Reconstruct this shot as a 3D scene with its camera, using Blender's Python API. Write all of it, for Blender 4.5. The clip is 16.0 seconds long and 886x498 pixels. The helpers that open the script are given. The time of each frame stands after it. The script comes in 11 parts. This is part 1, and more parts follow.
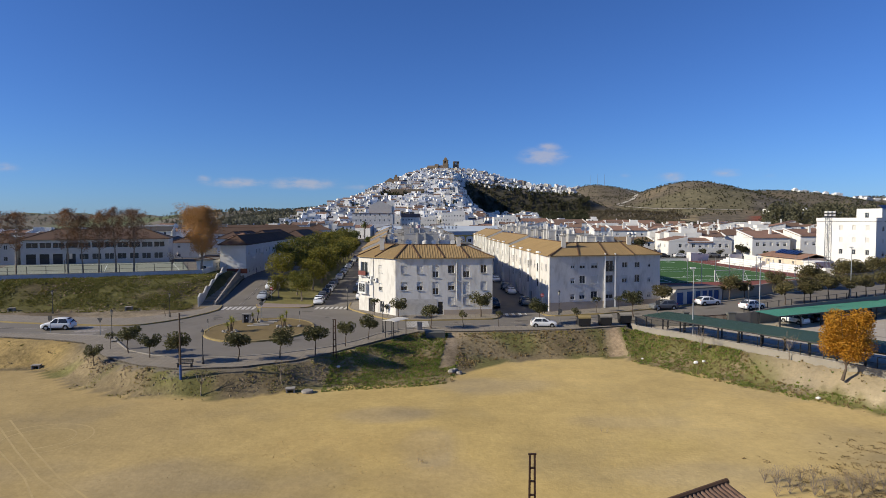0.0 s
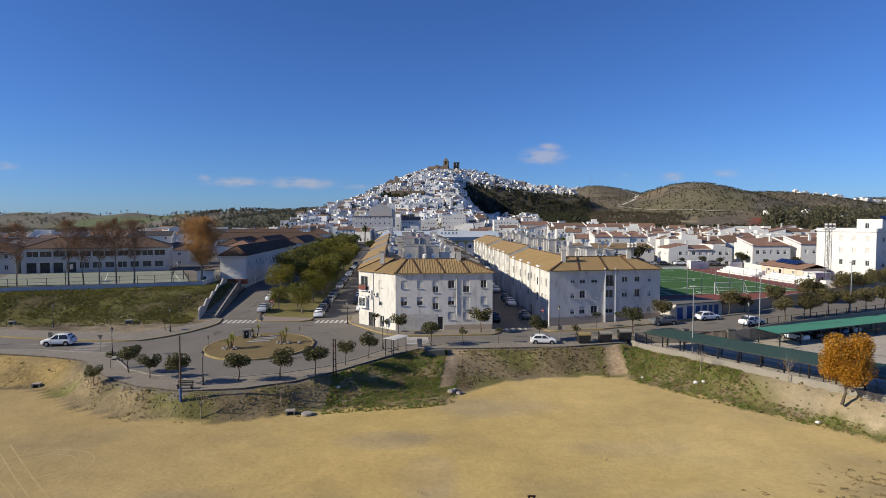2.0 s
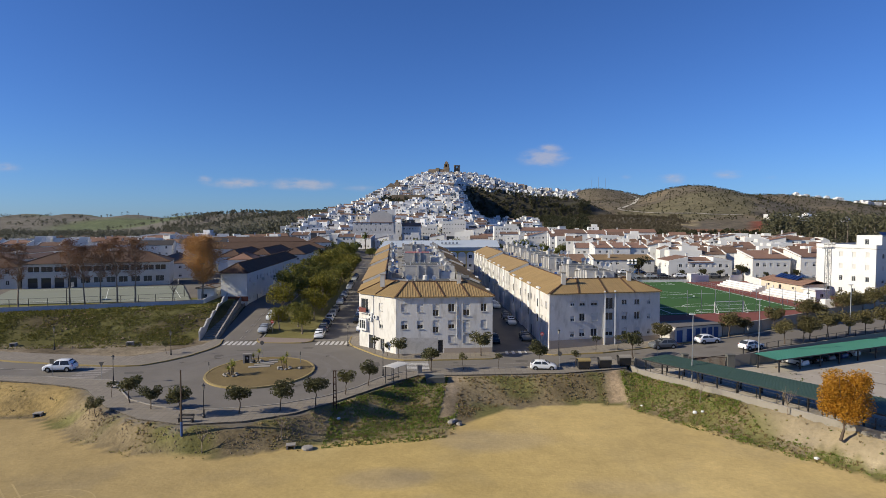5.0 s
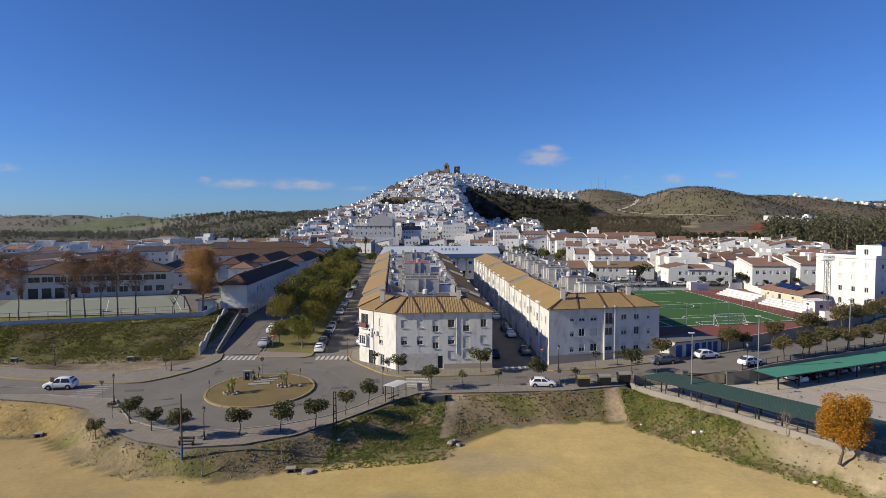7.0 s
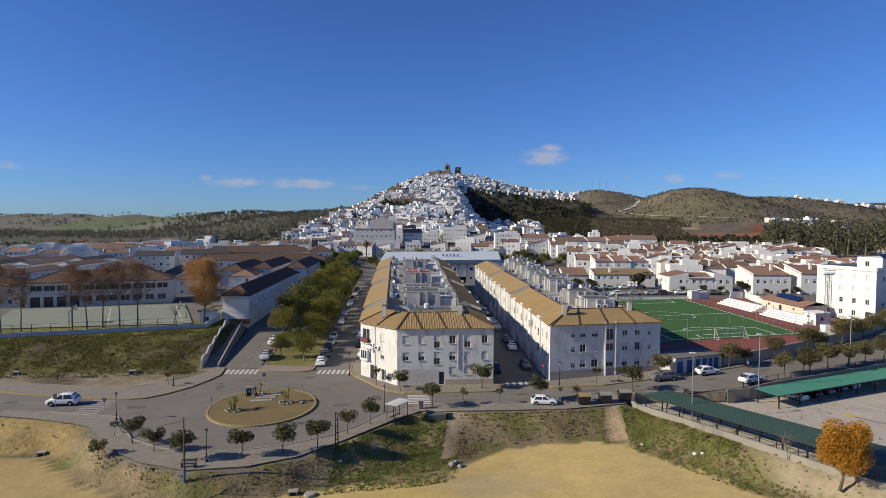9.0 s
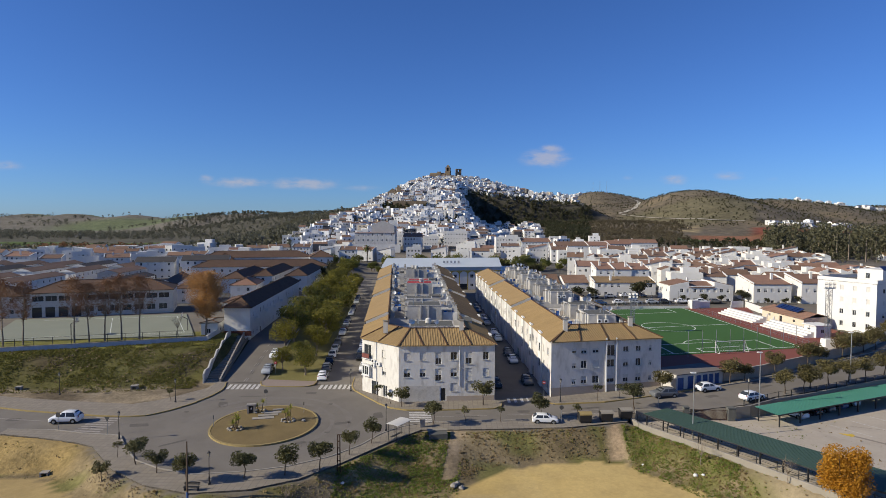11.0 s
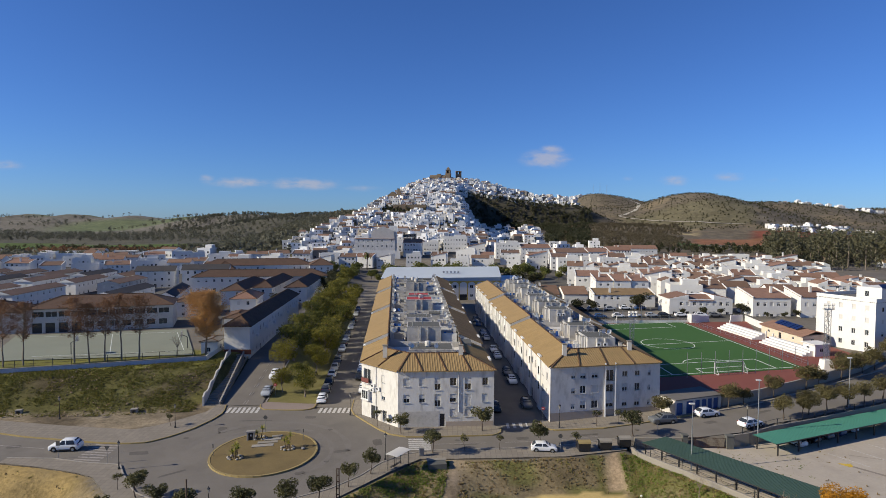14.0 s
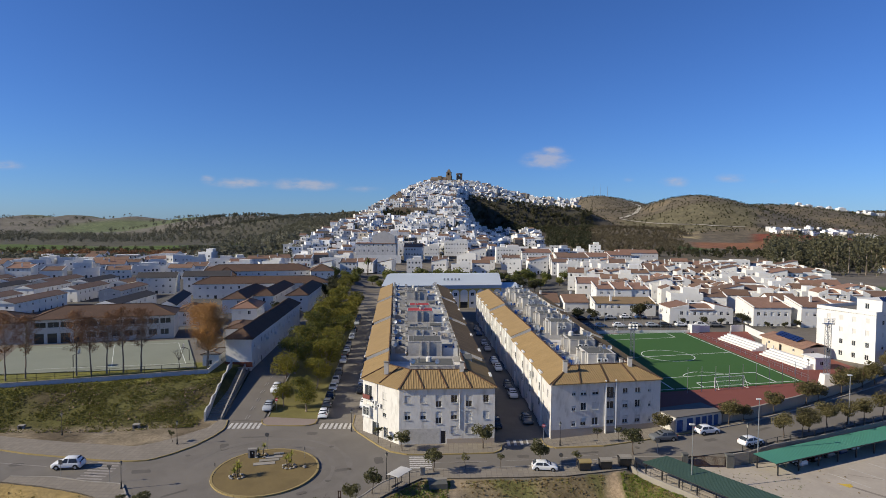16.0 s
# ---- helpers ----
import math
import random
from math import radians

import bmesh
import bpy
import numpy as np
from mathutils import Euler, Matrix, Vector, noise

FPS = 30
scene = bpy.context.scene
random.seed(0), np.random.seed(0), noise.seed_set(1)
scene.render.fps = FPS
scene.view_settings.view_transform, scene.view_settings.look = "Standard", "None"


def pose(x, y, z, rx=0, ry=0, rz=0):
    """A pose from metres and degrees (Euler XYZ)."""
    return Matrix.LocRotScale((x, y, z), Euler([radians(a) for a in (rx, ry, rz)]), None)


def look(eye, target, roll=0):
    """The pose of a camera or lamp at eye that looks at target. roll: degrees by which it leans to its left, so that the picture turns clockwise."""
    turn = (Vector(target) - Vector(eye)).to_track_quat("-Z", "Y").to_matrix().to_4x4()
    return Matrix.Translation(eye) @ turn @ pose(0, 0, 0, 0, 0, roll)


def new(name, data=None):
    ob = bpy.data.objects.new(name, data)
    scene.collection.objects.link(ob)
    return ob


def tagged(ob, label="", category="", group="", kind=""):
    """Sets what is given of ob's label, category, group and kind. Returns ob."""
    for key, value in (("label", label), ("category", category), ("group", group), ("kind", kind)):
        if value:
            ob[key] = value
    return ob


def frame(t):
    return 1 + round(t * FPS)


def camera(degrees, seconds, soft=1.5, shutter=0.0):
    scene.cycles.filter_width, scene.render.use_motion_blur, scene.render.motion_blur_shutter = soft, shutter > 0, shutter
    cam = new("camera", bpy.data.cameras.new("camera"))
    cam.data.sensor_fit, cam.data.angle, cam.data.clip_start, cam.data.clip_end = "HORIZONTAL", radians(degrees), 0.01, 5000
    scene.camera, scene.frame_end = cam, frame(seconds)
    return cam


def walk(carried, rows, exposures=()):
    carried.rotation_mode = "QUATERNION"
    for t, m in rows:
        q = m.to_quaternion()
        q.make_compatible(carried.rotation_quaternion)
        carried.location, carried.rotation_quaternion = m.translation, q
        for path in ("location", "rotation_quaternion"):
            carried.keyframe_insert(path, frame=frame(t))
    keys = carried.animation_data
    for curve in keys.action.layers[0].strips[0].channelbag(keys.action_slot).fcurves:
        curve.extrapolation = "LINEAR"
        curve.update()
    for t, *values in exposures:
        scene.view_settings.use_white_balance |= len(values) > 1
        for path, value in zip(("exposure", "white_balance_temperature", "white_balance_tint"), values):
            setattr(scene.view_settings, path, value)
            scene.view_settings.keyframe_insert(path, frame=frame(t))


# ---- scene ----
cam = camera(73.0, 16.0, soft=0.62)
PATH = [
    (0, (-0.189, 3.558, 15.628), (-0.195, 5.555, 15.535), -0.1),
    (0.5, (-0.219, 3.574, 16.217), (-0.224, 5.572, 16.125), -0.1),
    (1, (-0.206, 3.586, 16.824), (-0.211, 5.584, 16.731), -0.0),
    (1.5, (-0.19, 3.603, 17.467), (-0.196, 5.601, 17.374), -0.0),
    (2, (-0.158, 3.618, 18.161), (-0.165, 5.615, 18.067), 0.0),
    (2.5, (-0.133, 3.65, 18.78), (-0.141, 5.647, 18.686), 0.0),
    (3, (-0.154, 3.648, 19.399), (-0.161, 5.646, 19.307), 0.0),
    (3.5, (-0.123, 3.61, 19.975), (-0.131, 5.608, 19.885), 0.0),
    (4, (-0.14, 3.594, 20.609), (-0.148, 5.592, 20.519), 0.0),
    (6.5, (-0.033, 3.431, 23.792), (-0.043, 5.429, 23.703), 0.1),
    (7, (-0.049, 3.468, 24.473), (-0.058, 5.466, 24.384), 0.0),
    (7.5, (-0.095, 3.415, 25.116), (-0.104, 5.413, 25.026), 0.1),
    (8, (-0.163, 3.365, 25.853), (-0.172, 5.363, 25.761), 0.1),
    (8.5, (-0.193, 3.407, 26.547), (-0.203, 5.405, 26.456), 0.2),
    (9, (-0.234, 3.373, 27.262), (-0.245, 5.371, 27.171), 0.2),
    (11.5, (-0.479, 3.201, 30.697), (-0.491, 5.199, 30.608), 0.3),
    (12, (-0.379, 3.234, 31.418), (-0.391, 5.232, 31.329), 0.3),
    (12.5, (-0.352, 3.204, 32.104), (-0.365, 5.202, 32.016), 0.3),
    (13, (-0.388, 3.283, 32.834), (-0.4, 5.281, 32.744), 0.4),
    (13.5, (-0.461, 3.179, 33.512), (-0.474, 5.177, 33.423), 0.4),
    (14, (-0.404, 3.196, 34.258), (-0.416, 5.195, 34.17), 0.4),
    (14.5, (-0.417, 3.139, 35.0), (-0.428, 5.137, 34.913), 0.4),
    (15, (-0.443, 3.05, 35.722), (-0.454, 5.048, 35.635), 0.5),
    (15.5, (-0.52, 2.989, 36.437), (-0.533, 4.987, 36.35), 0.5),
    (16, (-0.537, 2.955, 37.088), (-0.551, 4.953, 37.003), 0.5),
]
walk(cam, [(t, look(eye, target, roll)) for t, eye, target, roll in PATH])

# ---- world, sun, exposure ----
SUN_AZ = radians(194.5)          # direction towards the sun, counter-clockwise from +x
SUN_EL = radians(27.6)
scene.view_settings.exposure = 0.24

world = bpy.data.worlds.new("sky_world")
scene.world = world
world.use_nodes = True
wn, wl = world.node_tree.nodes, world.node_tree.links
wn.clear()
sky = wn.new("ShaderNodeTexSky")
sky.sky_type = 'NISHITA'
sky.sun_disc = False
sky.sun_elevation = SUN_EL
sky.sun_rotation = radians(90.0) - SUN_AZ
sky.altitude = 800.0
sky.air_density = 1.0
sky.dust_density = 0.4
sky.ozone_density = 6.0
tc = wn.new("ShaderNodeTexCoord")
sep = wn.new("ShaderNodeSeparateXYZ")
wl.new(tc.outputs["Generated"], sep.inputs[0])


def wmath(op, a, b=None, c=None):
    n = wn.new("ShaderNodeMath")
    n.operation = op
    for k, v in enumerate((a, b, c)):
        if v is None:
            continue
        if isinstance(v, (int, float)):
            n.inputs[k].default_value = v
        else:
            wl.new(v, n.inputs[k])
    return n.outputs[0]


# small fair-weather clouds: soft patches broken up by noise
ydir = wmath('MAXIMUM', sep.outputs[1], 0.05)
cu = wmath('DIVIDE', sep.outputs[0], ydir)
cv = wmath('DIVIDE', sep.outputs[2], ydir)
comb = wn.new("ShaderNodeCombineXYZ")
wl.new(cu, comb.inputs[0])
wl.new(wmath('MULTIPLY', cv, 2.6), comb.inputs[1])
cn = wn.new("ShaderNodeTexNoise")
cn.inputs["Scale"].default_value = 30.0
cn.inputs["Detail"].default_value = 6.0
cn.inputs["Roughness"].default_value = 0.6
wl.new(comb.outputs[0], cn.inputs["Vector"])
CLOUDS = [(0.163, 0.107, 0.038, 0.014, 1.0), (0.172, 0.121, 0.020, 0.009, 0.9), (0.377, 0.072, 0.024, 0.008, 0.8),
          (0.468, 0.080, 0.026, 0.008, 0.7), (-0.40, 0.070, 0.014, 0.008, 0.7), (-0.345, 0.064, 0.050, 0.009, 0.85),
          (-0.235, 0.063, 0.056, 0.010, 0.9), (-0.74, 0.090, 0.035, 0.010, 0.55), (-0.14, 0.056, 0.04, 0.006, 0.5),
          (0.30, 0.076, 0.012, 0.006, 0.35), (0.54, 0.073, 0.018, 0.006, 0.3)]
total = None
for u0, v0, su, sv, k in CLOUDS:
    du = wmath('DIVIDE', wmath('SUBTRACT', cu, u0), su)
    dv = wmath('DIVIDE', wmath('SUBTRACT', cv, v0), sv)
    r2 = wmath('ADD', wmath('MULTIPLY', du, du), wmath('MULTIPLY', dv, dv))
    blob = wmath('MULTIPLY', wmath('EXPONENT', wmath('MULTIPLY', r2, -1.0)), k)
    total = blob if total is None else wmath('MAXIMUM', total, blob)
noisy = wmath('MULTIPLY', total, wmath('MULTIPLY_ADD', cn.outputs["Fac"], 2.6, -0.35))
ramp = wn.new("ShaderNodeMapRange")
ramp.interpolation_type = 'SMOOTHSTEP'
ramp.inputs["From Min"].default_value = 0.12
ramp.inputs["From Max"].default_value = 0.95
ramp.inputs["To Max"].default_value = 0.62
wl.new(noisy, ramp.inputs["Value"])
cmix = wn.new("ShaderNodeMix")
cmix.data_type = 'RGBA'
wl.new(ramp.outputs[0], cmix.inputs["Factor"])
cmix.inputs["B"].default_value = (5.7, 5.6, 6.3, 1)
bg = wn.new("ShaderNodeBackground")
bg.inputs["Strength"].default_value = 0.071
tint = wn.new("ShaderNodeVectorMath")
tint.operation = 'MULTIPLY'
tint.inputs[1].default_value = (0.66, 0.92, 1.38)
wl.new(sky.outputs[0], tint.inputs[0])
wl.new(tint.outputs[0], cmix.inputs["A"])
wl.new(cmix.outputs["Result"], bg.inputs["Color"])
wo = wn.new("ShaderNodeOutputWorld")
wl.new(bg.outputs[0], wo.inputs[0])

sun_data = bpy.data.lights.new("sun", 'SUN')
sun_data.energy = 5.0
sun_data.angle = radians(0.53)
sun_data.color = (1.0, 0.91, 0.725)
sun = new("sun", sun_data)
sdir = Vector((math.cos(SUN_AZ) * math.cos(SUN_EL), math.sin(SUN_AZ) * math.cos(SUN_EL), math.sin(SUN_EL)))
sun.matrix_world = look(sdir * 400, (0, 0, 0))


# ---- materials ----
def mat(name, color, rough=0.85, var=0.18, big=6.0, fine=0.4, bump=0.0, bump_size=0.05, metal=0.0, spec=0.3, rand=0.0, island=0.0,
        stain=None, stain_amt=0.0, stretch=(1, 1, 1)):
    """A surface with variation at two scales (sizes in metres), optional stains, relief and per-piece variation."""
    m = bpy.data.materials.new(name)
    m.use_nodes = True
    n, l = m.node_tree.nodes, m.node_tree.links
    b = n["Principled BSDF"]
    b.inputs["Roughness"].default_value = rough
    b.inputs["Metallic"].default_value = metal
    b.inputs["Specular IOR Level"].default_value = spec
    geo = n.new("ShaderNodeNewGeometry")
    mapping = n.new("ShaderNodeVectorMath")
    mapping.operation = 'MULTIPLY'
    mapping.inputs[1].default_value = stretch
    l.new(geo.outputs["Position"], mapping.inputs[0])
    pos = mapping.outputs[0]

    def nz(size, detail=3.0):
        t = n.new("ShaderNodeTexNoise")
        t.inputs["Scale"].default_value = 1.0 / size
        t.inputs["Detail"].default_value = detail
        t.inputs["Roughness"].default_value = 0.6
        l.new(pos, t.inputs["Vector"])
        return t.outputs["Fac"]

    def mth(op, a, bb):
        t = n.new("ShaderNodeMath")
        t.operation = op
        for k, v in enumerate((a, bb)):
            if isinstance(v, (int, float)):
                t.inputs[k].default_value = v
            else:
                l.new(v, t.inputs[k])
        return t.outputs[0]

    f = mth('ADD', mth('MULTIPLY', nz(big), 0.6), mth('MULTIPLY', nz(fine), 0.4))
    fac = mth('ADD', mth('MULTIPLY', mth('SUBTRACT', f, 0.5), 4.0 * var), 1.0)
    if rand:
        oi = n.new("ShaderNodeObjectInfo")
        fac = mth('MULTIPLY', fac, mth('ADD', mth('MULTIPLY', mth('SUBTRACT', oi.outputs["Random"], 0.5), 2 * rand), 1.0))
    if island:
        fac = mth('MULTIPLY', fac, mth('ADD', mth('MULTIPLY', mth('SUBTRACT', geo.outputs["Random Per Island"], 0.5), 2 * island), 1.0))
    mul = n.new("ShaderNodeVectorMath")
    mul.operation = 'SCALE'
    mul.inputs[0].default_value = color
    l.new(fac, mul.inputs["Scale"])
    out = mul.outputs[0]
    if stain:
        mr = n.new("ShaderNodeMapRange")
        mr.inputs["From Min"].default_value = 0.5
        mr.inputs["From Max"].default_value = 0.75
        mr.inputs["To Max"].default_value = stain_amt
        l.new(nz(big * 0.45, 6.0), mr.inputs["Value"])
        mx = n.new("ShaderNodeMix")
        mx.data_type = 'RGBA'
        l.new(mr.outputs[0], mx.inputs["Factor"])
        l.new(out, mx.inputs["A"])
        mx.inputs["B"].default_value = (*stain, 1)
        out = mx.outputs["Result"]
    l.new(out, b.inputs["Base Color"])
    if bump:
        bp = n.new("ShaderNodeBump")
        bp.inputs["Strength"].default_value = min(1.0, bump)
        bp.inputs["Distance"].default_value = bump_size
        l.new(nz(bump_size * 3, 4.0), bp.inputs["Height"])
        l.new(bp.outputs[0], b.inputs["Normal"])
    return m


def leafmat(name, color, color2, rough=0.6):
    """Foliage: two hues that vary leaf by leaf and clump by clump, a little light passing through."""
    m = bpy.data.materials.new(name)
    m.use_nodes = True
    n, l = m.node_tree.nodes, m.node_tree.links
    b = n["Principled BSDF"]
    b.inputs["Roughness"].default_value = rough
    b.inputs["Specular IOR Level"].default_value = 0.25
    geo = n.new("ShaderNodeNewGeometry")
    t = n.new("ShaderNodeTexNoise")
    t.inputs["Scale"].default_value = 0.5
    l.new(geo.outputs["Position"], t.inputs["Vector"])
    a = n.new("ShaderNodeMath")
    a.operation = 'ADD'
    l.new(t.outputs["Fac"], a.inputs[0])
    s = n.new("ShaderNodeMath")
    s.operation = 'MULTIPLY_ADD'
    l.new(geo.outputs["Random Per Island"], s.inputs[0])
    s.inputs[1].default_value = 0.7
    s.inputs[2].default_value = -0.35
    l.new(s.outputs[0], a.inputs[1])
    oi = n.new("ShaderNodeObjectInfo")
    s2 = n.new("ShaderNodeMath")
    s2.operation = 'MULTIPLY_ADD'
    l.new(oi.outputs["Random"], s2.inputs[0])
    s2.inputs[1].default_value = 0.5
    s2.inputs[2].default_value = -0.25
    a2 = n.new("ShaderNodeMath")
    a2.operation = 'ADD'
    a2.use_clamp = True
    l.new(a.outputs[0], a2.inputs[0])
    l.new(s2.outputs[0], a2.inputs[1])
    mx = n.new("ShaderNodeMix")
    mx.data_type = 'RGBA'
    l.new(a2.outputs[0], mx.inputs["Factor"])
    mx.inputs["A"].default_value = (*color, 1)
    mx.inputs["B"].default_value = (*color2, 1)
    l.new(mx.outputs["Result"], b.inputs["Base Color"])
    tr = n.new("ShaderNodeBsdfTranslucent")
    l.new(mx.outputs["Result"], tr.inputs["Color"])
    ms = n.new("ShaderNodeMixShader")
    ms.inputs[0].default_value = 0.3
    l.new(b.outputs[0], ms.inputs[1])
    l.new(tr.outputs[0], ms.inputs[2])
    l.new(ms.outputs[0], n["Material Output"].inputs["Surface"])
    return m


M_WHITE = mat("white_render", (0.675, 0.66, 0.625), 0.9, 0.05, 5.0, 0.5, 0.3, 0.02, stain=(0.42, 0.40, 0.36), stain_amt=0.22)
M_WHITE_TOWN = mat("limewash", (0.68, 0.67, 0.65), 0.92, 0.06, 20.0, 2.0, island=0.28, rand=0.06)
M_GREYWALL = mat("weathered_render", (0.50, 0.48, 0.445), 0.92, 0.10, 3.0, 0.5, 0.4, 0.02, stain=(0.33, 0.31, 0.28), stain_amt=0.4)
M_CREAM = mat("cream_render", (0.62, 0.53, 0.41), 0.9, 0.08, 4.0, 0.5)
M_PLINTH = mat("plinth_render", (0.40, 0.33, 0.26), 0.9, 0.12, 3.0, 0.3, 0.4, 0.02)
M_OCHRE = mat("ochre_trim", (0.45, 0.33, 0.08), 0.85, 0.1)
M_TILE_TAN = mat("tan_roof_tile", (0.275, 0.186, 0.084), 0.9, 0.16, 3.0, 0.5, 0.5, 0.03, island=0.05)
M_TILE_BROWN = mat("brown_roof_tile", (0.170, 0.105, 0.072), 0.92, 0.2, 3.0, 0.5, 0.5, 0.03, rand=0.2, island=0.12)
M_TILE_OLD = mat("old_brown_roof_tile", (0.098, 0.060, 0.041), 0.92, 0.22, 3.0, 0.5, 0.5, 0.03, rand=0.15, island=0.1)
M_TILE_TERR = mat("sunburnt_roof_tile", (0.165, 0.105, 0.073), 0.92, 0.2, 3.0, 0.5, 0.5, 0.03, rand=0.2, island=0.1)
M_TILE_RED = mat("terracotta_roof_tile", (0.225, 0.130, 0.090), 0.92, 0.2, 3.0, 0.5, 0.5, 0.03, rand=0.15, island=0.12)
M_TILE_DARK = mat("dark_slate_tile", (0.052, 0.048, 0.046), 0.85, 0.2, 3.0, 0.4)
M_TILE_JOINT = mat("dark_hip_tile", (0.10, 0.055, 0.03), 0.9, 0.2)
M_GLASS = mat("dark_window_glass", (0.035, 0.04, 0.045), 0.12, 0.1, spec=0.6, rand=0.3)
M_SHUTTER = mat("roller_shutter", (0.55, 0.53, 0.49), 0.7, 0.06)
M_DARK = mat("dark_metal", (0.02, 0.02, 0.022), 0.5, 0.1, spec=0.5)
M_IRON = mat("galvanised_steel", (0.36, 0.37, 0.38), 0.45, 0.08, metal=0.8)
M_RUST = mat("rusty_steel", (0.065, 0.038, 0.026), 0.8, 0.3, 0.5, 0.1, metal=0.2)
M_ASPHALT = mat("asphalt", (0.162, 0.145, 0.124), 0.92, 0.22, 7.0, 0.12, 0.4, 0.015, stain=(0.192, 0.174, 0.150), stain_amt=0.6)
M_SIDEWALK = mat("pavement_slabs", (0.245, 0.213, 0.172), 0.9, 0.10, 4.0, 0.3, 0.3, 0.01)


def add_joints(m, size, depth=0.75):
    """Darkens a square grid of narrow joints on a paving material."""
    n, l = m.node_tree.nodes, m.node_tree.links
    b = n["Principled BSDF"]
    src = b.inputs["Base Color"].links[0].from_socket
    geo = n.new("ShaderNodeNewGeometry")
    br = n.new("ShaderNodeTexBrick")
    br.offset = 0.0
    br.inputs["Scale"].default_value = 1.0
    br.inputs["Brick Width"].default_value = size
    br.inputs["Row Height"].default_value = size
    br.inputs["Mortar Size"].default_value = 0.035
    br.inputs["Mortar Smooth"].default_value = 0.3
    br.inputs["Color1"].default_value = (1, 1, 1, 1)
    br.inputs["Color2"].default_value = (0.86, 0.86, 0.86, 1)
    br.inputs["Mortar"].default_value = (depth * 0.8, depth * 0.8, depth * 0.8, 1)
    l.new(geo.outputs["Position"], br.inputs["Vector"])
    mu = n.new("ShaderNodeVectorMath")
    mu.operation = 'MULTIPLY'
    l.new(src, mu.inputs[0])
    l.new(br.outputs["Color"], mu.inputs[1])
    l.new(mu.outputs[0], b.inputs["Base Color"])


add_joints(M_SIDEWALK, 0.8, 0.85)
M_SIDEWALK_RED = mat("red_tactile_paving", (0.25, 0.200, 0.170), 0.9, 0.12, 4.0, 0.3)
M_KERB = mat("concrete_kerb", (0.30, 0.275, 0.24), 0.9, 0.16, 2.0, 0.2, stain=(0.18, 0.16, 0.135), stain_amt=0.5)
M_KERB_Y = mat("yellow_kerb_paint", (0.29, 0.22, 0.095), 0.85, 0.15, 1.5, 0.2)
M_PAINT = mat("white_road_paint", (0.50, 0.48, 0.45), 0.85, 0.15, 1.0, 0.15, stain=(0.17, 0.155, 0.135), stain_amt=0.7)
M_PAINT_WORN = mat("worn_road_paint", (0.30, 0.27, 0.245), 0.88, 0.2, 1.0, 0.15, stain=(0.15, 0.132, 0.115), stain_amt=0.9)
M_CONCRETE = mat("concrete", (0.255, 0.230, 0.190), 0.92, 0.12, 3.0, 0.3, 0.4, 0.02, stain=(0.22, 0.20, 0.17), stain_amt=0.4)
M_CARPARK = mat("worn_concrete_yard", (0.405, 0.352, 0.285), 0.92, 0.14, 8.0, 0.4, stain=(0.27, 0.23, 0.19), stain_amt=0.4)
M_TURF = mat("artificial_turf", (0.042, 0.110, 0.024), 0.95, 0.06, 12.0, 0.3, 0.3, 0.02)
M_TRACK = mat("red_running_track", (0.205, 0.066, 0.048), 0.9, 0.10, 8.0, 0.3)
M_LINE = mat("white_line", (0.65, 0.68, 0.62), 0.85, 0.05)
M_GREEN_DK = mat("dark_green_canopy_sheet", (0.055, 0.095, 0.068), 0.6, 0.12, 5.0, 0.4, rand=0.05)
M_GREEN_LT = mat("light_green_canopy_sheet", (0.065, 0.215, 0.150), 0.5, 0.08, 5.0, 0.4)
M_BLUE = mat("blue_door_paint", (0.035, 0.08, 0.22), 0.6, 0.1)
M_BRICK = mat("red_brick", (0.22, 0.075, 0.045), 0.9, 0.15, 2.0, 0.2)
M_STONE = mat("golden_sandstone", (0.165, 0.128, 0.092), 0.95, 0.15, 6.0, 0.8, 0.5, 0.1)
M_HALLROOF = mat("pale_sheet_roof", (0.50, 0.54, 0.56), 0.5, 0.06, 8.0, 0.8, spec=0.4)
M_HALLBLUE = mat("pale_blue_cladding", (0.40, 0.46, 0.52), 0.55, 0.06, 6.0, 0.6)
M_TERRACE = mat("grey_roof_terrace", (0.15, 0.138, 0.125), 0.92, 0.12, 3.0, 0.4)
M_REDTERR = mat("red_terrace_paint", (0.34, 0.05, 0.05), 0.85, 0.12)
M_BARK = mat("bark", (0.10, 0.075, 0.055), 0.95, 0.25, 0.6, 0.1, 0.5, 0.02)
M_BARK_PALE = mat("pale_bark", (0.22, 0.18, 0.14), 0.95, 0.25, 0.6, 0.1, 0.5, 0.02)
M_RUBBER = mat("tyre_rubber", (0.02, 0.02, 0.02), 0.9, 0.1)
M_SOLAR = mat("solar_panel_glass", (0.010, 0.020, 0.075), 0.3, 0.1, spec=0.35)
M_PLASTIC_W = mat("white_plastic", (0.64, 0.64, 0.63), 0.5, 0.05)
M_LF_ORANGE = leafmat("dark_evergreen_leaf", (0.050, 0.054, 0.023), (0.150, 0.140, 0.058))
M_LF_AVENUE = leafmat("avenue_leaf", (0.046, 0.064, 0.015), (0.260, 0.222, 0.032))
M_LF_AUTUMN = leafmat("autumn_leaf", (0.34, 0.15, 0.012), (0.52, 0.27, 0.03))
M_LF_RUST = leafmat("rusty_poplar_leaf", (0.34, 0.175, 0.062), (0.54, 0.32, 0.12))
M_LF_PLANE = leafmat("dry_plane_leaf", (0.15, 0.072, 0.036), (0.29, 0.16, 0.080))
